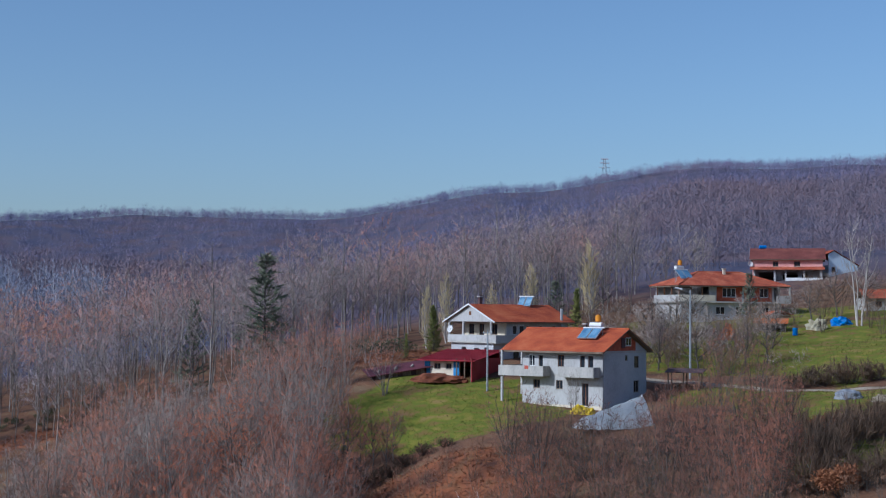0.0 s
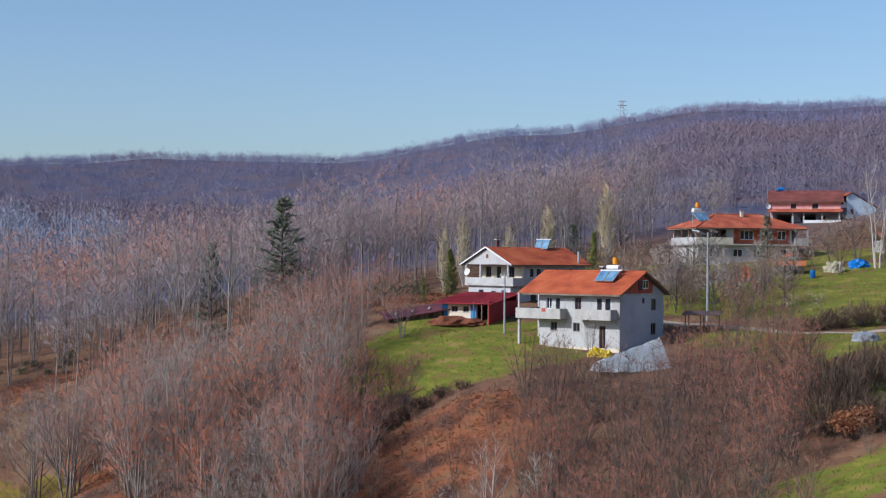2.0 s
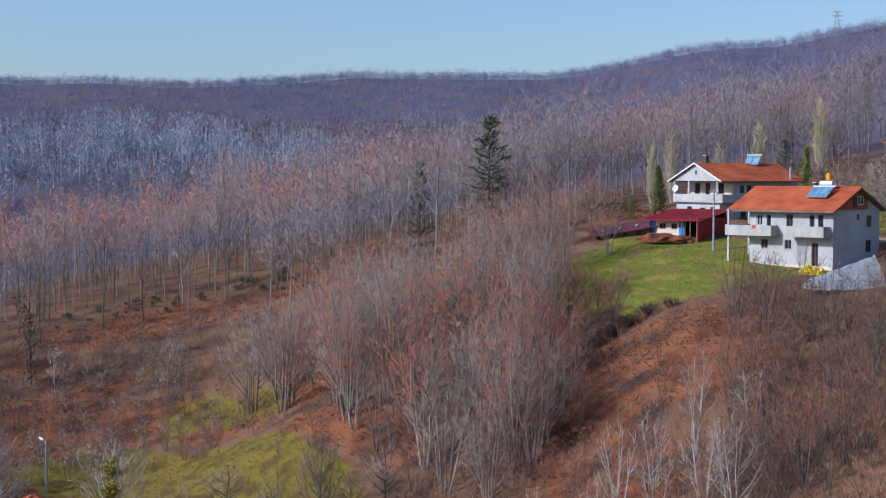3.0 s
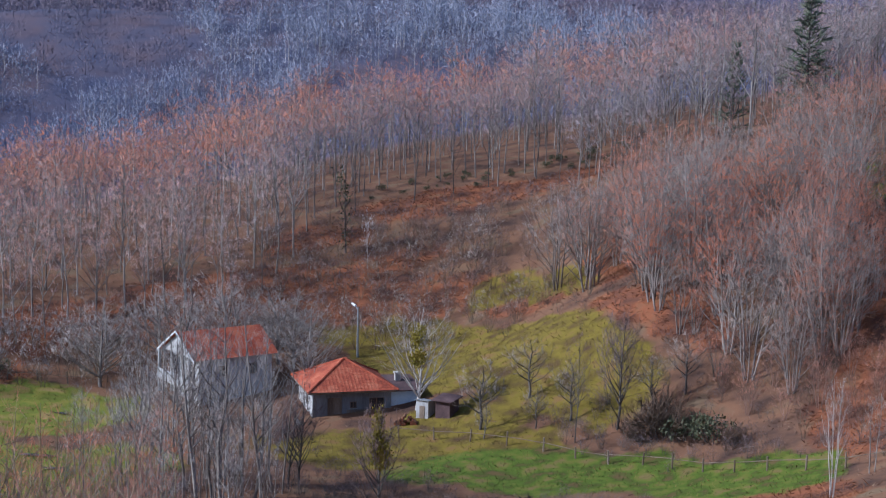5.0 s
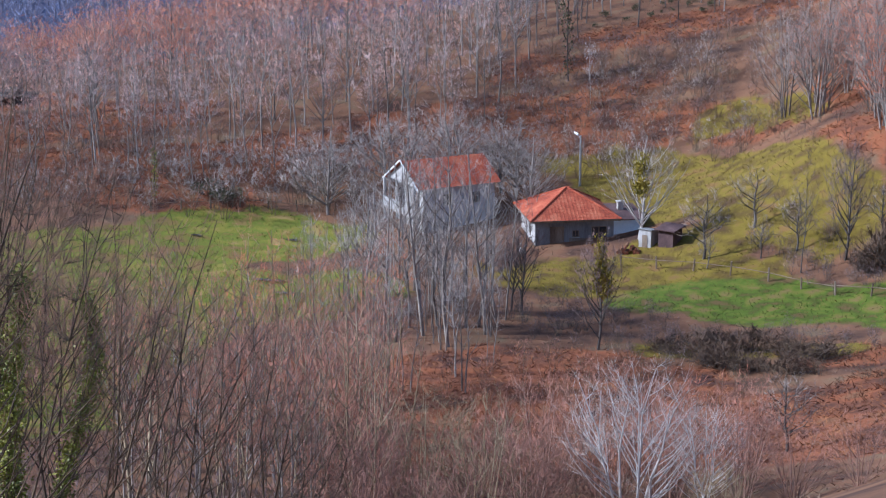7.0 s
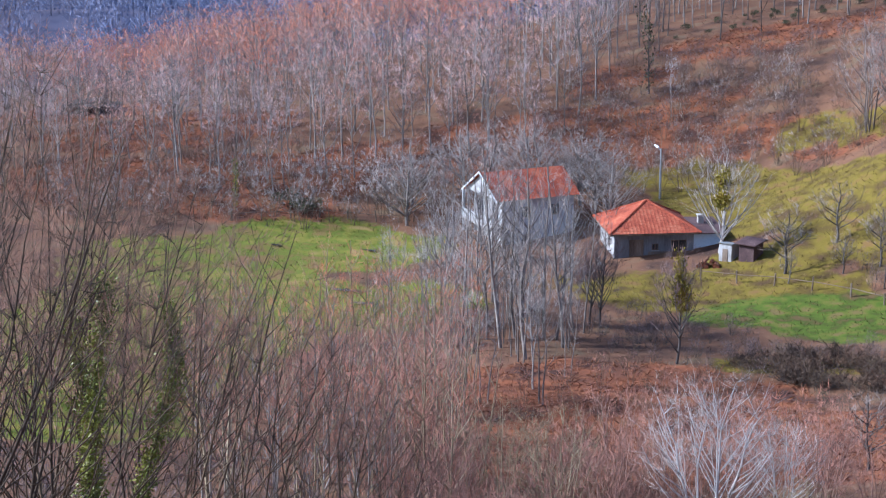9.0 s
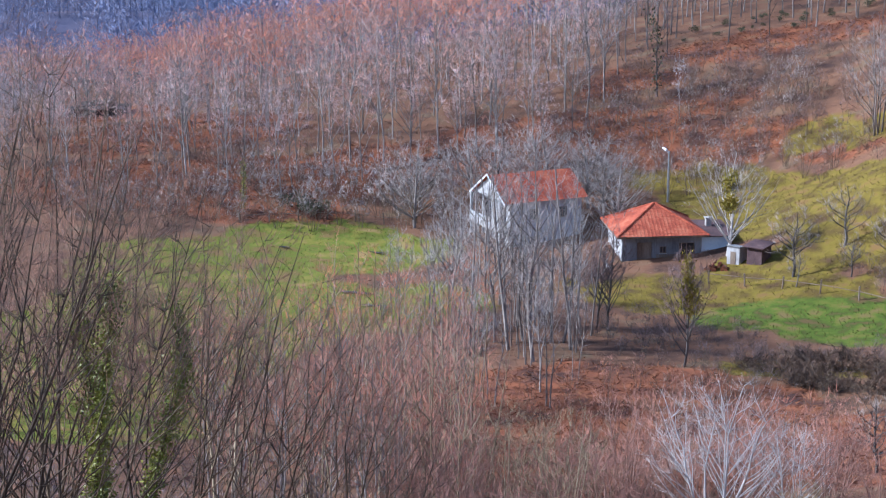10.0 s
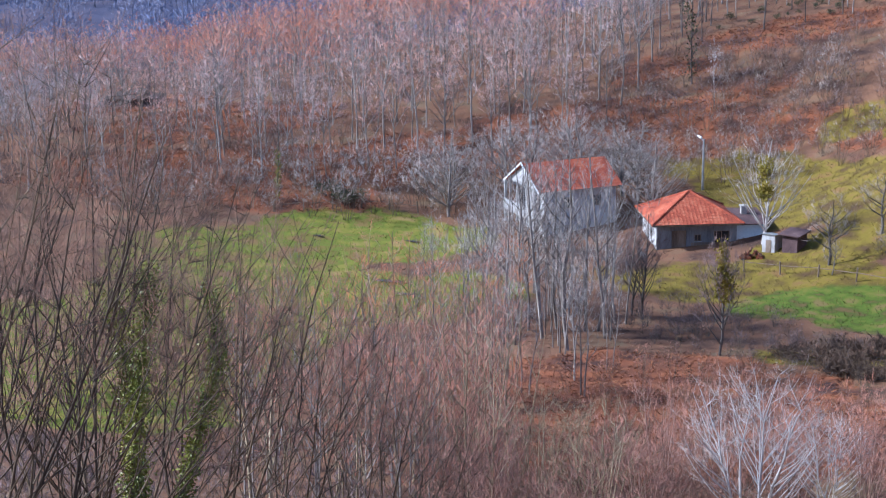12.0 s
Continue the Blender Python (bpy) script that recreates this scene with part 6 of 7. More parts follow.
# thicket on the slope below the white house
SPARE = [(15, 145, 6.5), (15.5, 138.5, 5.0), (36, 119, 9), (43, 148, 10), (46, 139, 9), (41, 127, 7), (35, 150, 7), (33.5, 123, 5.5), (32, 113, 5), (25.5, 102, 5), (36, 136, 6)]
grove(THICKET, 112, 2.1, 104, 140, -12.5, -2.4, 0.66, 0.98, "many-stemmed bare shrub with reddish twigs", "shrub", "thicket below the white house", SPARE)
grove(DUN, 40, 2.6, 98, 136, -12.6, -2.0, 0.55, 0.88, "many-stemmed bare shrub with dun twigs", "shrub", "thicket below the white house", SPARE)
grove(PALE_TREE, 9, 3.4, 98, 122, -3.6, 2.6, 0.5, 0.85, "pale-barked bare tree with many stems", "tree", "pale trees of the gully")
grove(THICKET, 14, 2.6, 98, 116, -6, 2.5, 0.6, 0.8, "many-stemmed bare shrub with reddish twigs", "shrub", "thicket below the white house")
for k, (x, y, h) in enumerate(((27.5, 152, 8.5), (30, 149.5, 7.5), (25.6, 146, 6.5))):
    one(THICKET, k, x, y, h, 7, "tall many-stemmed bare shrub with reddish twigs", "shrub", "thicket below the white house", squash=0.75)
brushwood(52, 2.0, 76, 106, -13, 2.0, 0.90, 1.40, TWIG_THICKET, "bare thicket of dense reddish twigs on the slope", [(-5, 100, 6)])
brush_strip([(28.5, 113.5), (31, 111.5), (34, 109)], 4.0, 30, 0.35, 0.6, TWIG_GARDEN, "low brown brush at the foot of the field")
brush_strip([(33.5, 137.5), (37, 135), (41, 133)], 2.4, 26, 0.25, 0.45, TWIG_THICKET, "low reddish brush on the earth bank")
# round the hamlet
ROOMS = [(9, 165, 14), (21, 162, 8), (4, 190, 13), (36, 214, 11), (60, 266, 12), (52, 186, 15), (2, 158, 10)]
brushwood(80, 2.0, 158, 222, -12.5, -5.0, 0.5, 1.15, TWIG_GARDEN, "bare garden brushwood between the houses", ROOMS)
brushwood(40, 2.4, 172, 226, -13.0, -5.5, 0.80, 1.50, TWIG_GREY, "tall bare grey brush between the houses", ROOMS)
GARDEN = [(34, 192, 5), (38, 196, 4), (44, 200, 5)]
grove(GARDEN_SHRUBS, 14, 3.2, 172, 204, -12.2, -7.6, 0.45, 0.75, "many-stemmed bare shrub with dun twigs", "shrub", "garden shrubs", GARDEN)
grove(FRUITS, 9, 4.5, 172, 206, -12.6, -7.4, 0.8, 1.1, "leafless fruit tree with a dark trunk", "tree", "garden fruit trees", GARDEN)
grove(GARDEN_SHRUBS, 12, 3.2, 198, 232, -16, -13.2, 0.6, 0.95, "many-stemmed bare shrub with dun twigs", "shrub", "garden shrubs")
grove(TALLS, 12, 4.0, 226, 262, -10.4, -3.5, 0.55, 0.8, "tall bare tree with grey twigs", "tree", "trees behind the hamlet")
for k, (x, y, h, w) in enumerate(((20.1, 213, 11.8, 0.9), (0.5, 205, 9.2, 0.8), (-2.0, 200, 8.2, 0.8), (6.8, 215, 6.8, 0.9), (12.4, 217.5, 9.2, 0.95))):
    one(POPLARS, k, x, y, h, 14, "slender bare poplar with tan upright twigs", "tree", "poplars behind the grey house", squash=1.35 * w)
one(CYPRESS, 0, -1.0, 191, 5.6, 7, "dense yellow-green cypress beside the grey house", "tree", "garden conifers", squash=1.5)
one(CYPRESS, 1, -4.3, 184.5, 3.0, 7, "small dark green cypress above the shed", "tree", "garden conifers")
one(BUSHY_PINES, 0, 15.5, 211.4, 6.8, 8, "dark green young pine behind the grey house", "tree", "garden conifers", squash=1.35)
one(CYPRESS, 1, 17.6, 206, 6.0, 7, "yellow-green cypress at the poplar's foot", "tree", "garden conifers", squash=1.3)
one(PINES, 0, -20.6, 181.0, 15.6, 12, "tall dark pine with layered branches in the forest", "tree", "forest pines", squash=1.25)
one(BUSHY_PINES, 1, -29.9, 187, 11.7, 8, "dark pine with a rounded top among bare trees", "tree", "forest pines", squash=0.9)
one(BUSHY_PINES, 0, 39.6, 200.5, 7.4, 8, "green pine in front of the red house", "tree", "garden conifers", squash=1.0)
ivy_edge = one(DARK_TREES, 2, -68.5, 161, 16.0, 14.5, "tall dark bare tree clad in ivy at the wood's edge", "tree", "forest edge trees", squash=0.8)
one(DARK_TREES, 3, -66, 176, 13.0, 14.5, "tall dark bare tree above the cutting", "tree", "forest edge trees")
for k, (x, y, h) in enumerate(((-58.5, 182, 13.0), (-53.5, 185.5, 12.5), (-62, 179, 12.0), (-48, 189, 13.5), (-72, 172, 12.5))):
    one(DARK_TREES, 2 + k % 2, x, y, h, 14.5, "slender dark bare tree above the cutting", "tree", "forest edge trees", squash=0.8)
for k, (x, y, h) in enumerate(((33.5, 233, 12.7), (28.1, 233, 11.8), (24.5, 238, 12.5))):
    one(DARK_TREES, 2 + k, x, y, h, 14.5, "tall dark bare tree behind the red house", "tree", "trees behind the hamlet")
one(PALE_TREE, 1, 52.9, 198, 14.2, 10, "tall pale-barked bare tree above the meadow", "tree", squash=0.8)
for k, (x, y, h) in enumerate(((30.9, 173.2, 6.2), (34.1, 175.3, 6.0), (24.0, 173.3, 6.5), (52.7, 208.5, 7.0), (56, 206, 7.5), (48, 203, 6))):
    one(DARK_TREES if k < 3 else FRUITS, k % 2, x, y, h, 10 if k < 3 else 6, "dark-trunked bare tree beside the lane", "tree", "trees by the lane", squash=0.8)
one(SHRUB_GREY, 2, 12.9, 152.6, 5.0, 8, "thin bare sapling before the white house", "tree", squash=0.6)
for k, (x, y, w) in enumerate(((39.2, 162.2, 1.1), (42.2, 162.8, 1.2), (45, 163.2, 1.0), (36.8, 162, 0.8))):
    one(BRAMBLES, k, x, y, 1.9 * w, 1.8, "dark bramble bush beside the lane", "bush", "brambles", squash=1.1)
for k, (x, y, h) in enumerate(((30.2, 122, 3.6), (32.4, 124.6, 3.2), (29, 118.6, 3.4), (34.6, 127.4, 3.0), (27.4, 125.4, 4.0), (37.2, 129.6, 2.8), (27.2, 114.8, 3.4))):
    one(BRAMBLES, k, x, y, h, 1.8, "tall dark tangle of bramble beside the meadow", "bush", "brambles", squash=0.75)
for k, (x, y, h) in enumerate(((33, 131.5, 2.2), (35, 133, 2.0), (37.5, 134, 1.8), (31, 130, 2.4), (30.9, 112.7, 2.6), (33.5, 111.5, 2.2), (28.8, 112, 2.6), (40.2, 134.5, 1.6))):
    one(BRAMBLES if k % 3 else RUSTY, k, x, y, h, 1.8, "tangled bramble bush with rusty leaves", "bush", "brambles")
for k, (x, y) in enumerate(((48, 160.5), (50.5, 160), (52.5, 161), (45.5, 138), (43, 137.2), (47.5, 138.5))):
    one(RUSTY, k, x, y, 1.4, 1.8, "low bush with rust-brown leaves", "bush", "rusty hedge", squash=1.3)
# forest edge undergrowth
for k in range(36):
    u = k / 35
    x, y = -44 - 28 * u + rng.normal() * 2.0, 196 - 15 * u + rng.normal() * 3.0
    one(EVERGREEN, k, x, y, rng.uniform(0.4, 1.0), 1.8, "dark evergreen laurel bush at the wood's edge", "bush", "laurels", squash=rng.uniform(0.6, 1.05))
for k, (x, y, h) in enumerate(((-6.6, 196, 2.2), (-9.5, 196.5, 2.0), (-4.6, 195.4, 1.5), (-88, 121.5, 1.8), (-90.5, 122.5, 1.5))):
    one(EVERGREEN, k, x, y, h, 1.8, "dark evergreen laurel bush at the wood's edge", "bush", "laurels", squash=1.3)
# farm valley
for k, (x, y, h) in enumerate(((-58.8, 106.5, 10.4), (-53.1, 101.6, 10.8), (-63.7, 111.9, 10), (-69, 115.7, 10.2))):
    one(SAPLINGS, k, x, y, h, 11, "tall slender bare tree before the farmhouse", "tree", "trees before the farmhouse")
for k, (x, y, h) in enumerate(((-75.5, 131.5, 9.0), (-70.5, 135.5, 9.6), (-64.5, 135.2, 9.2), (-80, 129, 8.4), (-60.4, 132.5, 8.4), (-67.5, 132.8, 9.4), (-77.5, 124, 8.6), (-73, 132, 9.6), (-62.5, 134.5, 8.8), (-57.5, 126.8, 7.0))):
    one(WALNUTS, k, x, y, h * 0.86, 10, "spreading bare walnut with pale grey twigs", "tree", "walnuts behind the farmhouse", squash=1.4)
for k, (x, y, h) in enumerate(((-55.9, 94.8, 11.5), (-53.1, 92.7, 12.5), (-51.5, 95.0, 14.0), (-51.4, 97.5, 13.0), (-48.0, 92.2, 13.5), (-49.2, 98.2, 12.5), (-47.3, 96.6, 13.0), (-48.4, 101.5, 11.0), (-57.5, 98, 11.5), (-54.5, 101, 12.5), (-53.5, 96.5, 13.5))):
    one(FRONT, k, x, y, h * 1.14, 13, "tall slender grey-barked tree with fine bare twigs", "tree", "trees before the farmhouse")
grove(SHRUB_ROSE, 16, 3.2, 82, 112, 40.5, 49, 0.6, 1.0, "many-stemmed bare shrub with reddish twigs", "shrub", "red shrubs of the hollow")
grove(SAPLINGS, 24, 2.0, 92, 124, 25.8, 33.0, 0.7, 1.05, "slender bare sapling with pale grey stem", "tree", "saplings before the farmhouse")
grove(SAPLINGS_RED, 60, 1.8, 60, 94, 29.5, 40.0, 0.75, 1.08, "slender bare sapling with reddish twigs", "tree", "red saplings in the hollow")
grove(SHRUB_ROSE, 26, 2.6, 57, 70, 15.5, 31, 0.5, 0.8, "many-stemmed bare shrub with reddish twigs", "shrub", "red shrubs below the meadow", [(-20, 54.4, 3)])
brushwood(64, 2.4, 146, 178, 17, 45, 0.60, 1.25, TWIG_GREY, "bare undergrowth of grey and brown twigs below the forest", ())
brushwood(170, 1.9, 114, 147, -3.2, 6.5, 0.5, 1.0, TWIG_THICKET, "low reddish brushwood in the gully", [(0, 146, 9), (15, 143, 8)])
brushwood(60, 1.8, 50, 78, 34, 50, 0.5, 1.0, TWIG_DUSK, "dusky bare brush in the hollow below the viewpoint")
brush_strip([(-52, 152), (-44, 150), (-36, 145), (-28, 136), (-22, 128)], 6.0, 90, 0.25, 0.6, TWIG_THICKET, "low reddish brush at the foot of the clump")
brush_strip([(-27, 131), (-20, 126), (-12, 123), (-6, 126)], 7.0, 80, 0.2, 0.5, TWIG_DUSK, "low dusky brush on the rusty slope")
brush_strip([(-33, 122), (-25, 118.5), (-14, 113.5), (-5, 108.5), (0, 106)], 3.2, 110, 0.25, 0.6, TWIG_DUSK, "dusky bramble brush along the field fence")
brush_strip([(-37, 98), (-33, 101.5), (-28, 103.5), (-22, 102.5)], 2.6, 60, 0.2, 0.45, TWIG_DUSK, "dusky bramble brush below the green field")
brush_strip([(-34, 92), (-30, 93), (-24, 91), (-18, 88)], 8.0, 90, 0.18, 0.4, TWIG_DUN, "low dun brush on the broken ground below the field")
brush_strip([(-64, 96), (-55, 101), (-48, 104), (-42, 102), (-36, 100)], 7.0, 190, 0.2, 0.55, TWIG_DUSK, "low dusky brush under the trees of the hollow")
one(FRUITS, 0, -38.9, 120.2, 5.8, 6, "leafless fruit tree on the farm slope", "tree", "orchard trees")
one(FRUITS, 1, -36.2, 125, 5.4, 6, "leafless fruit tree on the farm slope", "tree", "orchard trees")
one(DARK_TREES, 3, -30.4, 118.7, 9.0, 14.5, "dark ivy-stemmed tree by the fence", "tree", "orchard trees", squash=0.9)
one(DARK_TREES, 0, -27.4, 120.5, 9.8, 10, "dark-trunked bare tree by the fence", "tree", "orchard trees", squash=0.6)
one(PALE_TREE, 2, -8.5, 99.3, 8.4, 10, "thin pale bare tree in the green field", "tree", squash=0.5)
one(SAPLINGS, 1, -6.4, 103.8, 5.7, 11, "thin bare sapling beside the fence", "tree")
old_walnut = one(stock(WALNUT[1:2], BARK_PALE, TWIG_ASH), 0, -46.2, 124.6, 9.6, 10, "old walnut with whitish leaning limbs by the barn", "tree", squash=0.95, turn=1.7, lean=0.08)
one(DARK_TREES, 1, -47.8, 103.9, 8.6, 10, "dark forked tree in front of the barn", "tree", squash=0.6)
one(DARK_TREES, 1, -48.9, 104.4, 7.6, 10, "dark leaning tree in front of the barn", "tree", squash=0.55, turn=2.0, lean=0.05)
trunk_b = one(DARK_TREES, 0, -38.2, 95.5, 8.4, 10, "dark tree with yellow-green mistletoe on its boughs", "tree", squash=0.62)
one(stock(SLIM[2:3], BARK_PALE, TWIG_PALE), 0, -63.7, 156, 8.0, 14, "slender white-barked birch on the slope", "tree", squash=0.7)
ivy_tree = one(DARK_TREES, 3, -93.7, 118.3, 10.6, 14.5, "leaning dark tree clad in ivy at the wood's edge", "tree", lean=0.12, turn=0.9)
for k, (x, y, h) in enumerate(((-21.5, 118.5, 1.7), (-23.6, 119.3, 2.3), (-19.2, 117.6, 1.6), (-25.4, 119, 1.2), (-17.4, 116.4, 1.0))):
    one(EVERGREEN if k in (0, 2) else BRAMBLES, k, x, y, h * 1.35, 1.8, "dark ivy-grown bush beside the field fence", "bush", "brambles")
for k, (x, y) in enumerate(((-33.5, 97), (-31, 98.5), (-28.5, 99.4), (-26, 99), (-23.6, 97.8), (-30, 95.4), (-27.4, 94.5), (-24.5, 94))):
    one(BRAMBLES, k, x, y, 0.95 + 0.25 * (k % 3), 1.8, "low dark bramble patch at the field's edge", "bush", "brambles", squash=1.9)
brushwood(140, 1.7, 154, 184, 14.5, 26.5, 0.5, 1.1, TWIG_DUSK, "low dusky bramble brush on the slope", [(-43, 150, 6), (-59, 178.5, 6), (-66, 173.5, 6), (-52, 183, 6)])
brushwood(40, 2.2, 150, 178, 15.5, 26, 0.7, 1.3, TWIG_GREY, "bare grey-brown brush on the slope", [(-59, 178.5, 7)])
brushwood(46, 2.0, 150, 180, 24, 44, 0.48, 0.84, TWIG_ROSE, "low bare brushwood with reddish twigs")
brushwood(39, 1.8, 84, 97, 20, 33, 0.40, 0.72, TWIG_ROSE, "low bare brushwood with reddish twigs")
brushwood(70, 1.9, 60, 76, 18, 33, 0.7, 1.3, TWIG_ROSE, "bare rose-brown thicket below the meadow", [(-20, 55, 4)])
brushwood(90, 1.8, 145, 160, 25, 45, 0.6, 1.5, TWIG_ASH, "grey-brown brush between forest and meadow", [(-68, 133, 9)])
for k, (x, y, h) in enumerate(((-17, 120.5, 4.2), (-14, 118.6, 3.6), (-11.5, 119.5, 4.6), (-9, 116.6, 3.4), (-7, 118, 4.4), (-15.5, 123.5, 4.0), (-12.4, 124, 3.8), (-9.5, 122.4, 4.2), (-6, 122, 4.4), (-19.5, 123.6, 3.4), (-18.5, 127, 3.8), (-4.5, 115.5, 3.6))):
    one(SHRUB_ROSE, k, x, y, h, 7, "thin many-stemmed bare shrub above the field fence", "shrub", "shrubs above the field fence", squash=0.9)
for k, (x, y, h) in enumerate(((-34.2, 120.5, 3.6), (-31.6, 121.6, 5.2), (-25, 122.8, 4.6), (-22.6, 124, 5.4), (-38, 118.4, 3.0))):
    one(FRUITS, k, x, y, h, 6, "leafless fruit tree with a dark trunk on the farm slope", "tree", "orchard trees", squash=0.8)
# white-stemmed bush close below the camera
WHITE = stock([dome(820 + i, 8, stems=6, base=0.18, wide=0.36, thick=0.06, limbs=90, subs=520, twigs=4, twig_len=0.5, twig_w=0.008, rise=52, sub_w=0.012, sides=5, segs=7, limb_segs=3, limb_r=0.011, cone=True, fan=0.45, wander=0.035) for i in range(2)], BARK_WHITE, TWIG_ASH)
one(WHITE, 0, -20.4, 55.0, 7.8, 8, "many-stemmed bare bush with whitish bark", "shrub", squash=1.1)
one(WHITE, 1, -18.2, 57.6, 5.2, 8, "many-stemmed bare bush with whitish bark", "shrub")
ROUND = stock([dome(840 + i, 8, stems=9, base=0.05, wide=0.36, thick=0.05, limbs=40, subs=300, twigs=8, twig_len=0.6, twig_w=0.012, rise=62, sub_w=0.016, limb_segs=2, limb_r=0.012, fan=0.28, lumps=0.1) for i in range(3)], BARK_TAN, TWIG_OLIVE)
ROUND_ROSE = stock([dome(850 + i, 8, stems=9, base=0.05, wide=0.38, thick=0.05, limbs=40, subs=300, twigs=8, twig_len=0.6, twig_w=0.012, rise=62, sub_w=0.016, limb_segs=2, limb_r=0.012, fan=0.28, lumps=0.1) for i in range(3)], BARK_ROSE, TWIG_ROSE)
for k, (t, az, d, top) in enumerate(((0, 26.2, 60, -18.6), (1, 24.0, 63, -17.9), (0, 28.6, 66, -18.4), (1, 21.6, 66, -17.4), (1, 14.2, 58, -19.3), (0, 17.0, 52, -21.0), (1, 11.8, 56, -18.8), (1, 19.2, 64, -18.2), (0, 9.6, 58, -18.2), (1, 30.8, 62, -19.0), (1, 7.6, 66, -16.5))):
    x, y = -d * math.sin(radians(az)), d * math.cos(radians(az))
    tall_to = 40 + d * math.tan(radians(top)) - gz(x, y)
    if tall_to > 1.5:
        one(ROUND_ROSE if t else ROUND, k, x, y, tall_to, 8, "round-headed bare shrub with dense rose-brown twigs" if t else "round-headed bare shrub with olive-tan twigs", "shrub", "round shrubs of the hollow", squash=min(1.5, max(1.0, 6.5 / tall_to)))
one(FRUITS, 2, -18.8, 72.5, 4.2, 6, "small dark bare tree on the rusty slope", "tree", squash=0.9)


# ---------------------------------------------------------------- bare trees close to the camera, one with ivy
def ivy_on(tree, stems, seed, lo, hi, count, spread=0.16, size=0.10, mat=None):
    r = np.random.RandomState(seed)
    acc = Wood()
    base, way = [], []
    for st in stems:
        for _ in range(count):
            p, d = along(st, r.uniform(lo, hi))
            off = r.normal(size=3) * spread
            base.append(p + off)
            way.append(off + r.normal(size=3) * 0.12 + (0, 0, -0.05))
    n = len(base)
    acc.slivers(base, way, size * (0.8 + 0.6 * r.rand(n)), size * (0.7 + 0.5 * r.rand(n)), r)
    v, f = acc.data()
    ob = new("ivy", mesh_from("ivy", v, f, [mat or IVY]))
    ob.parent = tree
    return tagged(ob, "glossy green ivy on the stems")


NEAR = []
for i in range(4):
    made = dome(900 + i, 13, stems=4, base=0.15, wide=0.32, thick=0.05, limbs=46, subs=250, twigs=5, twig_len=0.85, twig_w=0.011, rise=60, sub_w=0.017, sides=5, limb_segs=3, limb_r=0.013, cone=True, fan=0.34, lumps=0.2, wander=0.03, shell=1.8)
    NEAR.append((tree_meshes(made, BARK_NEAR, TWIG_BROWN), [s.copy() for s in STEMS]))
for k, (az, d, top) in enumerate(((45.2, 31, -7.5), (43.4, 34, -8.5), (48.4, 30, -4.5), (50.6, 28, -3.5), (41.2, 36, -9.8), (38.6, 37, -12.2), (46.6, 36, -6.5), (36.0, 35, -14.8), (52.6, 30, -3.5), (33.6, 36, -18.0))):
    x, y = -d * math.sin(radians(az)), d * math.cos(radians(az))
    h = 40 + d * math.tan(radians(top)) - gz(x, y)
    meshes, stems = NEAR[k % 4]
    t = plant(meshes, x, y, h / 13, 1.3 * k, "tall many-stemmed bare tree with dark twigs" + (" and ivy" if k in (0, 1) else ""), "tree", "bare trees near the viewpoint", lean=0.0)
    t.matrix_world = Matrix.Translation(t.matrix_world.translation) @ Matrix.Rotation(radians(9), 4, Vector((math.sin(radians(az)), -math.cos(radians(az)), 0)) * -1) @ Matrix.Translation(-t.matrix_world.translation) @ t.matrix_world
    if k in (0, 1):
        ivy_on(t, stems[1:2] if k == 0 else stems[:2], k, 0.20, 0.76, 4200, 0.14, 0.072)
ivy_on(trunk_b, [np.array([(0.2, 0, 6.0), (0.1, 0.2, 9.0)]), np.array([(-0.3, 0.2, 5.2), (0.5, 0.1, 6.6)]), np.array([(0.7, -0.2, 5.0), (1.2, 0.0, 6.0)])], 5, 0, 1, 800, 0.36, 0.22, LEAF_YELLOW)
ivy_on(old_walnut, [np.array([(-0.6, 0.2, 6.2), (-0.9, 0.3, 7.6)]), np.array([(-1.3, 0, 4.8), (-1.5, 0, 5.4)])], 8, 0, 1, 500, 0.3, 0.2, LEAF_YELLOW)
ivy_on(ivy_edge, [np.array([(0, 0, 1.0), (0.1, 0, 6.0)]), np.array([(0.3, 0.3, 5.5), (0.9, 0.2, 8.5)])], 7, 0, 1, 130, 0.35, 0.25, EVER)
ivy_on(ivy_tree, [np.array([(0, 0, 0.5), (0, 0, 7.0)])], 6, 0, 1, 420, 0.2, 0.16)
PALE_ROCK = material("pale_rock", [(0.22, 0.18, 0.13), (0.32, 0.27, 0.20)], 1.0)
TARP_ORANGE = material("tarp_orange", [(0.42, 0.11, 0.03), (0.52, 0.16, 0.05)], 1.0)
TARP_CREAM = material("tarp_cream", [(0.30, 0.27, 0.18), (0.42, 0.38, 0.27)], 0.9, rough=0.6, bump=0.3)


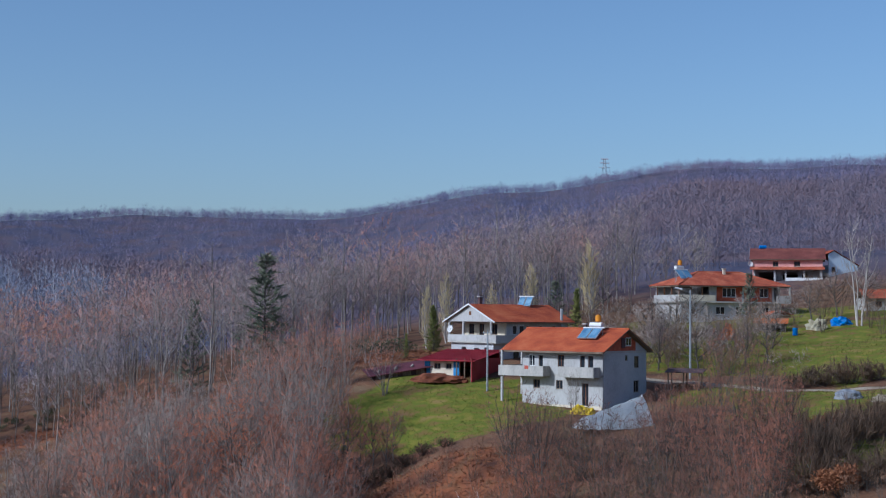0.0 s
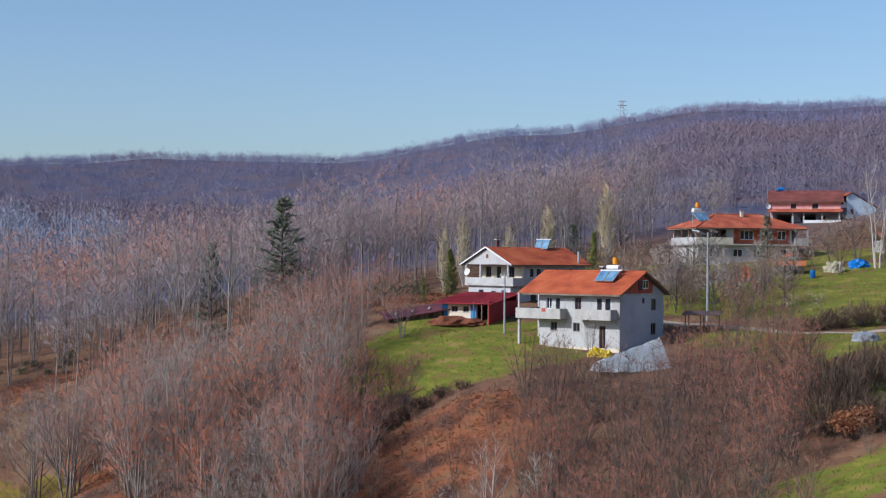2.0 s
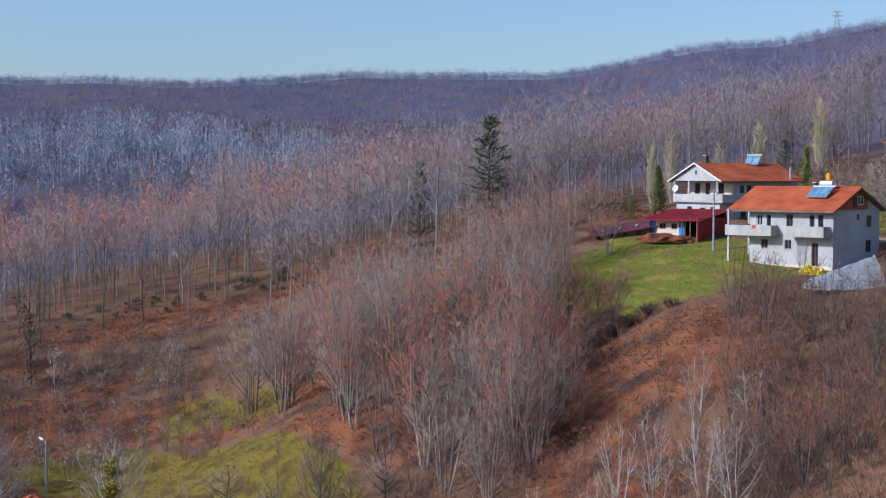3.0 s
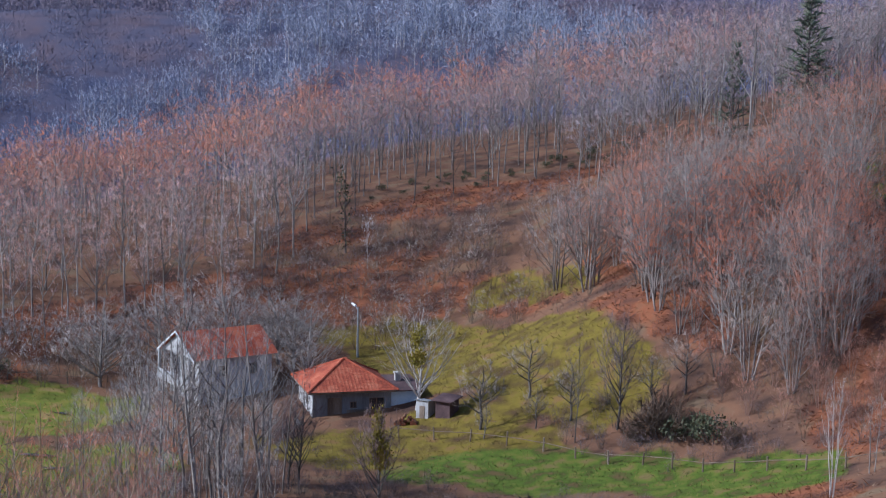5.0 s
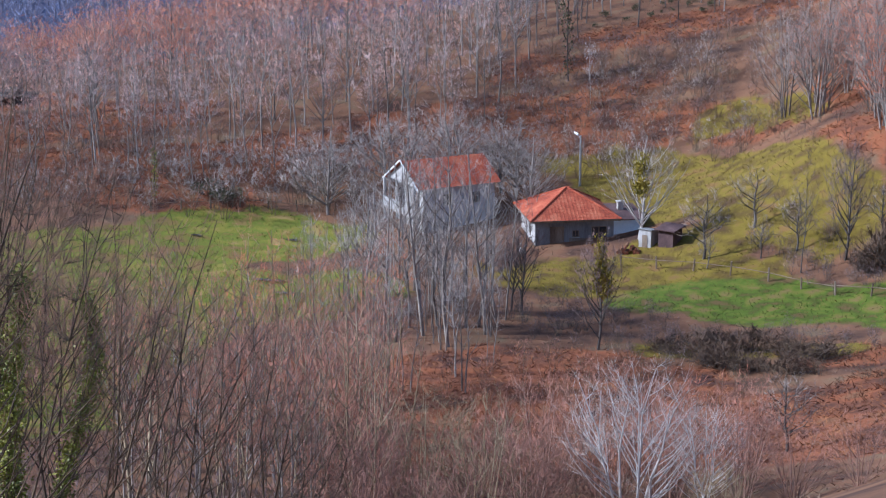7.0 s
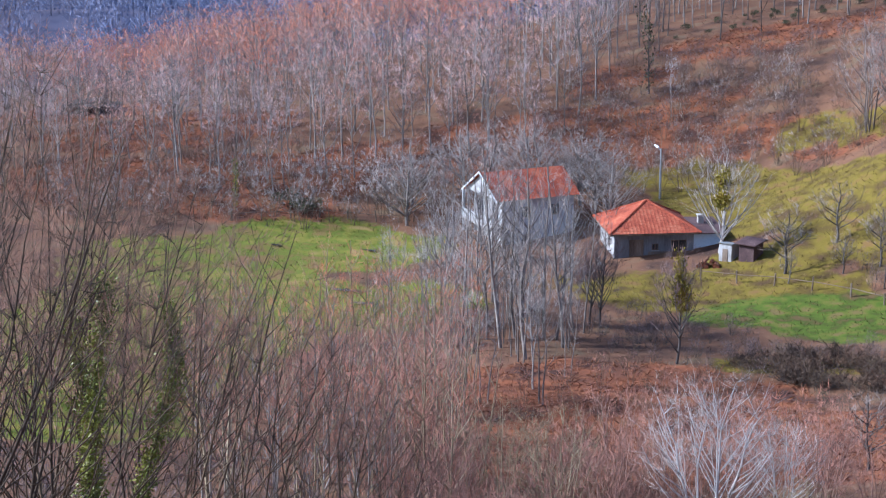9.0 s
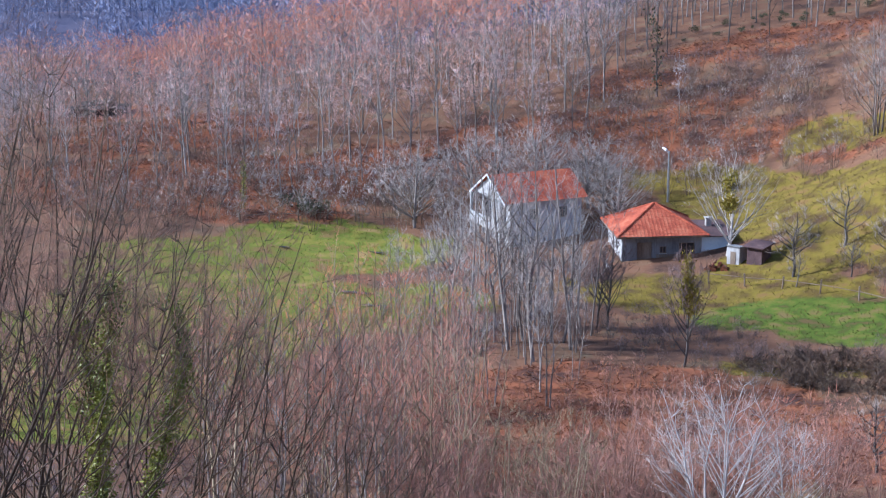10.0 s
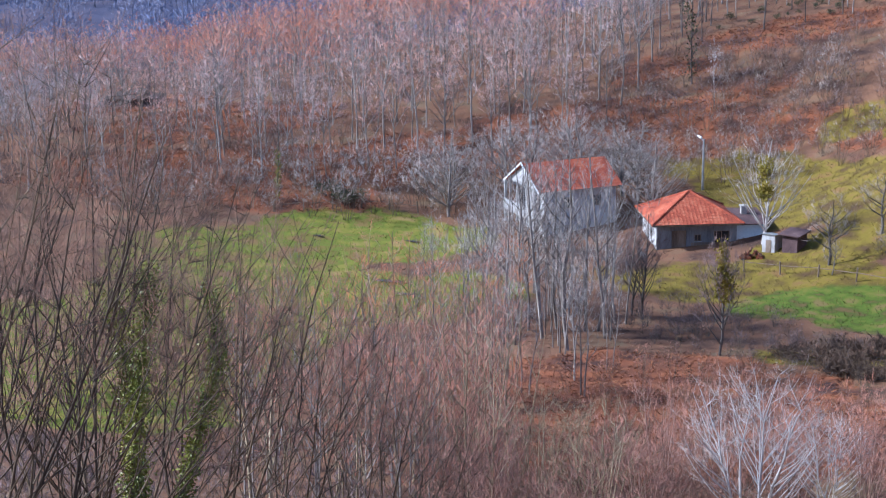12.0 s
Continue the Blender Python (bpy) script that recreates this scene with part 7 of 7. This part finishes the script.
# ---------------------------------------------------------------- fences, lane, heaps, covers
def fence(points, label, step=2.6, high=1.05):
    x0, y0 = points[0]
    f = thing("fence", x0, y0, gz(x0, y0), 0, label, "fence", "farm fences")
    r = np.random.RandomState(len(points) + int(abs(x0)))
    tops = []
    for (xa, ya), (xb, yb) in zip(points, points[1:]):
        n = max(1, int(math.hypot(xb - xa, yb - ya) / step))
        for i in range(n + (xb == points[-1][0])):
            x, y = xa + (xb - xa) * i / n, ya + (yb - ya) * i / n
            p = Vector((x - x0, y - y0, gz(x, y) - gz(x0, y0)))
            tops.append(p)
            part("post", rod(p + Vector((0, 0, -0.3)), p + Vector((r.normal() * 0.06, r.normal() * 0.06, high + r.normal() * 0.08)), 0.07, 6), WOOD_OLD, f)
    for p, q in zip(tops, tops[1:]):
        for z in (0.75,):
            part("rail", rod(p + Vector((0, -0.08, z + r.normal() * 0.04)), q + Vector((0, -0.08, z + r.normal() * 0.04)), 0.028, 6), WOOD_OLD, f)
    return f


fence([(-45.5, 118.6), (-39, 118), (-32.5, 117), (-24, 114.8), (-14, 110.2), (-5.5, 105.4), (0, 103)], "old split-rail fence along the green field")
fence([(-92, 115.5), (-86, 121.5), (-78, 124.5)], "old rail fence at the edge of the meadow")
fence([(29.5, 166.5), (34, 165.5), (38.5, 164.5)], "grey board fence beside the lane", 1.6, 1.0)


def lane():
    """A narrow pale dirt lane laid on the slope."""
    pts = [(19, 171), (23, 167), (28, 163.6), (34, 160.6), (41, 158.6), (49, 157.4), (60, 157), (75, 158)]
    v, f = [], []
    n = 60
    for i in range(n + 1):
        s = i / n * (len(pts) - 1)
        k = min(int(s), len(pts) - 2)
        x, y = pts[k][0] + (pts[k + 1][0] - pts[k][0]) * (s - k), pts[k][1] + (pts[k + 1][1] - pts[k][1]) * (s - k)
        dx, dy = pts[k + 1][0] - pts[k][0], pts[k + 1][1] - pts[k][1]
        ln = math.hypot(dx, dy)
        for j in range(5):
            o = (j - 2) * 0.45
            a, b = x - dy / ln * o, y + dx / ln * o
            v.append((a, b, gz(a, b) + 0.09 - 0.03 * abs(j - 2)))
    for i in range(n):
        for j in range(4):
            a = i * 5 + j
            f.append((a, a + 1, a + 6, a + 5))
    m = material("lane_dirt", [(0.20, 0.15, 0.10), (0.32, 0.26, 0.19), (0.42, 0.36, 0.28)], 0.6)
    return tagged(new("road", mesh_from("road", v, f, [m], smooth=True)), "narrow pale dirt lane between the meadows", "road", kind="structure")


lane()


def heap(name, x, y, r, high, mat, label, category, seed=1, lumps=0.2):
    bm = bmesh.new()
    bmesh.ops.create_icosphere(bm, subdivisions=4, radius=1)
    for v in bm.verts:
        k = 1 + lumps * noise.noise(v.co * 2.2 + Vector((seed * 3.1, 0, 0))) + 0.08 * noise.noise(v.co * 7 + Vector((seed, 2, 0)))
        v.co = Vector((v.co.x * r * k, v.co.y * r * 0.75 * k, max(-0.35, v.co.z) * high * k))
    ob = part(name, bm, mat, None)
    ob.location = (x, y, gz(x, y))
    return tagged(ob, label, category)


heap("gravel_mound", 39.4, 151.4, 1.4, 0.8, GRAVEL, "blue-grey heap of gravel on the meadow", "gravel", 2)
heap("boulder", 42.0, 148.6, 1.1, 0.6, PALE_ROCK, "pale weathered boulder in the grass", "rock", 3, 0.4)
heap("boulder", 43.6, 147.8, 0.9, 0.6, PALE_ROCK, "small pale boulder in the grass", "rock", 4, 0.4)
heap("earth_mound", 41.5, 125.5, 3.2, 0.9, EARTH_RED, "bank of bare red earth in the meadow", "earth heap", 5, 0.35)
for k, (dx, dy, r) in enumerate(((0, 0, 0.8), (0.9, -0.4, 0.55))):
    heap("tarpaulin", 13.55 + dx, 153.7 + dy, r, r * 1.1, TARP_YELLOW, "yellow plastic sheet bundled by the house wall", "tarpaulin", 6 + k, 0.5)
heap("tarpaulin", 51.0, 199.5, 1.25, 0.9, TARP_BLUE, "bright blue tarpaulin over a stack", "tarpaulin", 8, 0.5)
heap("tarpaulin", 47.4, 197.6, 1.2, 1.2, TARP_CREAM, "cream sheet drawn over a stack", "tarpaulin", 9, 0.6)


heap("tarpaulin", 35.4, 193.0, 1.0, 1.7, TARP_ORANGE, "faded orange sheet over a stack in the garden", "tarpaulin", 11, 0.5)


heap("earth_bank", -140.2, 148.5, 4.5, 1.6, material("dark_earth", [(0.035, 0.028, 0.026), (0.075, 0.055, 0.045), (0.12, 0.08, 0.06)], 0.5), "dark bare earth bank of a forest road", "earth bank", 12, 0.4)


def puddle(x, y, rx, ry, turn, seed):
    r = np.random.RandomState(seed)
    bm = bmesh.new()
    ring = []
    for k in range(22):
        a = 2 * math.pi * k / 22
        q = 1 + 0.25 * r.normal()
        ring.append(bm.verts.new((math.cos(a) * rx * q, math.sin(a) * ry * q, 0)))
    bm.faces.new(ring)
    ob = part("puddle", bm, WATER, None)
    ob.location, ob.rotation_euler = (x, y, gz(x, y) + 0.14), (0, 0, radians(turn))
    return tagged(ob, "shallow rain puddle in the wet meadow", "puddle", "meadow puddles")


WATER = material("water", [(0.05, 0.055, 0.05), (0.09, 0.09, 0.08)], 1.0, rough=0.06, bump=0, spec=0.6)
puddle(-71.1, 104.4, 1.7, 0.35, 12, 1)
puddle(-76.4, 116.0, 0.9, 0.25, 5, 2)
puddle(-84.5, 112.5, 0.5, 0.25, 0, 3)
puddle(-67.5, 101.5, 1.2, 0.25, 20, 4)


def barrel(x, y):
    b = thing("barrel", x, y, gz(x, y), 0, "small blue plastic barrel in the grass", "barrel")
    part("drum", joined(rod((0, 0, 0), (0, 0, 0.9), 0.32, 14), rod((0, 0, 0.28), (0, 0, 0.34), 0.34, 14), rod((0, 0, 0.58), (0, 0, 0.64), 0.34, 14)), TARP_BLUE, b)
    part("lid", rod((0, 0, 0.9), (0, 0, 0.95), 0.3, 14), PAINT_BLUE, b)


barrel(43.8, 193.6)


def low_house():
    h = thing("shed", 57.6, 211.6, gz(57.6, 211.6) - 0.2, 2, "low white outbuilding with orange tiled roof", "shed")
    wall(h, PLASTER_WHITE, "x", 0, 7.0, 0, 0.2, -0.8, 2.0, [(1.2, 2.1, 0.8, 1.6), (4.2, 5.1, 0.0, 1.8)])
    window(h, "x", 1.2, 2.1, 0, 1, 0.8, 1.6, WOOD_OLD, 1)
    part("door", boxes((4.22, 5.08, 0.05, 0.1, 0.0, 1.78)), WOOD_BROWN, h)
    wall(h, PLASTER_WHITE, "y", 0.2, 5, 0, 0.2, -0.8, 2.0)
    wall(h, PLASTER_WHITE, "y", 0.2, 5, 7.0, -0.2, -0.8, 2.0)
    wall(h, PLASTER_WHITE, "x", 0.2, 6.8, 5, -0.2, -0.8, 2.0)
    gable_roof(h, -0.4, 7.4, -0.5, 5.5, 1.95, 1.2, TILE_OLD, "orange tiled roof")


def wood_store():
    s = thing("wood_store", 23.4, 162.0, gz(23.4, 162.0), -20, "dark open wood store behind the white house", "shed")
    for x in (0, 1.6, 3.2):
        part("post", boxes((x, x + 0.12, 0, 0.12, -0.4, 1.9)), WOOD_OLD, s)
        part("post", boxes((x, x + 0.12, 1.8, 1.92, -0.4, 2.2)), WOOD_OLD, s)
    part("roof", prism([(-0.3, 1.88), (-0.3, 1.95), (2.2, 2.3), (2.2, 2.23)], -0.3, 3.7, "x"), SHEET_DARK, s)
    r = np.random.RandomState(8)
    for k in range(30):
        x, z = 0.3 + 0.3 * (k % 10), 0.12 + 0.26 * (k // 10)
        part("log", rod((x, 0.25, z), (x + r.normal() * 0.04, 1.6, z), 0.12, 6), WOOD_BROWN if k % 2 else WOOD_OLD, s)


def pylon():
    """Lattice mast on the far ridge, with red and white arms."""
    x, y = 118.5, 1144.0
    p = thing("transmission_pylon", x, y, gz(x, y) - 1, 10, "steel lattice power pylon with red arms on the ridge", "pylon")
    white, red = FRAME_WHITE, CLOTH_RED
    H = 21.0
    for sx in (-1, 1):
        for sy in (-1, 1):
            part("leg", rod((sx * 2.4, sy * 2.4, 0), (sx * 0.5, sy * 0.5, H), 0.16, 4), METAL, p)
    for k in range(6):
        z0, z1 = H * k / 6, H * (k + 1) / 6
        w0, w1 = 2.4 - 1.9 * k / 6, 2.4 - 1.9 * (k + 1) / 6
        part("brace", rod((-w0, -w0, z0), (w1, -w1, z1), 0.11, 4), METAL, p)
        part("brace", rod((w0, -w0, z0), (-w1, -w1, z1), 0.11, 4), METAL, p)
    for z, w in ((H * 0.68, 4.4), (H * 0.84, 3.6), (H * 0.98, 2.8)):
        part("arm", rod((-w, 0, z), (w, 0, z), 0.22, 4), red if z > H * 0.8 else white, p)


def lean_to():
    s = thing("shed", 39.6, 197.5, gz(39.6, 197.5), -14, "low open lean-to with a faded orange roof", "shed")
    for x in (0.1, 1.9, 3.7):
        part("post", boxes((x, x + 0.1, 0, 0.1, -0.5, 1.4)), WOOD_OLD, s)
        part("post", boxes((x, x + 0.1, 2.2, 2.3, -0.5, 1.9)), WOOD_OLD, s)
    part("back_wall", boxes((0.05, 3.85, 2.31, 2.37, -0.4, 1.85)), WOOD_OLD, s)
    part("roof", prism([(-0.3, 1.38), (-0.3, 1.44), (2.6, 2.06), (2.6, 2.0)], -0.2, 4.1, "x"), TARP_ORANGE, s)


lean_to()
low_house()
wood_store()
pylon()


# ---------------------------------------------------------------- grass, bracken and leaf litter
def tufts():
    r = np.random.RandomState(31)
    n = 170000
    d, a = np.sqrt(r.uniform(52 ** 2, 205 ** 2, n)), np.radians(r.uniform(-17, 50, n))
    x, y = -d * np.sin(a), d * np.cos(a)
    g, o, ru, fresh = cover(x, y)
    lush = np.maximum(np.maximum(g, o), fresh) > 0.4
    keep = (np.arange(n) < 55000) | lush | (ru > 0.35)
    x, y, g, o, ru, fresh = x[keep], y[keep], g[keep], o[keep], ru[keep], fresh[keep]
    z = ground_z(x, y)
    kind = np.where(g > 0.5, np.where(r.rand(len(x)) < 0.3, 1, 0), np.where(o > 0.5, 1, np.where(fresh > 0.5, 4, np.where(ru > 0.35, 2, 3))))
    for k, name, mat, label, high, wide, blades in ((0, "grass", GRASS, "short green meadow grass in tufts", 0.2, 0.06, 2), (1, "dry_grass", GRASS_DRY, "yellowish dry meadow grass in tufts", 0.24, 0.06, 2),
                                                     (2, "bracken", BRACKEN, "dead rust-brown bracken on the slope", 0.5, 0.08, 2), (3, "undergrowth", LITTER, "dead brown undergrowth and fallen twigs", 0.34, 0.06, 2),
                                                     (4, "meadow_grass", GRASS_FRESH, "fresh yellow-green meadow grass round the houses", 0.2, 0.06, 2)):
        m = kind == k
        p = np.repeat(np.stack([x, y, z - 0.03], -1)[m], blades, 0)
        acc = Wood()
        w = r.normal(size=p.shape) * (0.7, 0.7, 0.2) + (0, 0, 0.7 if k in (0, 1, 4) else 0.25)
        acc.slivers(p + r.normal(size=p.shape) * (0.25, 0.25, 0), w, high * (0.5 + r.rand(len(p))), wide * (0.6 + 0.8 * r.rand(len(p))), r)
        v, f = acc.data()
        tagged(new(name, mesh_from(name, v, f, [mat])), label, name.replace("_", " "), kind="stuff")


tufts()
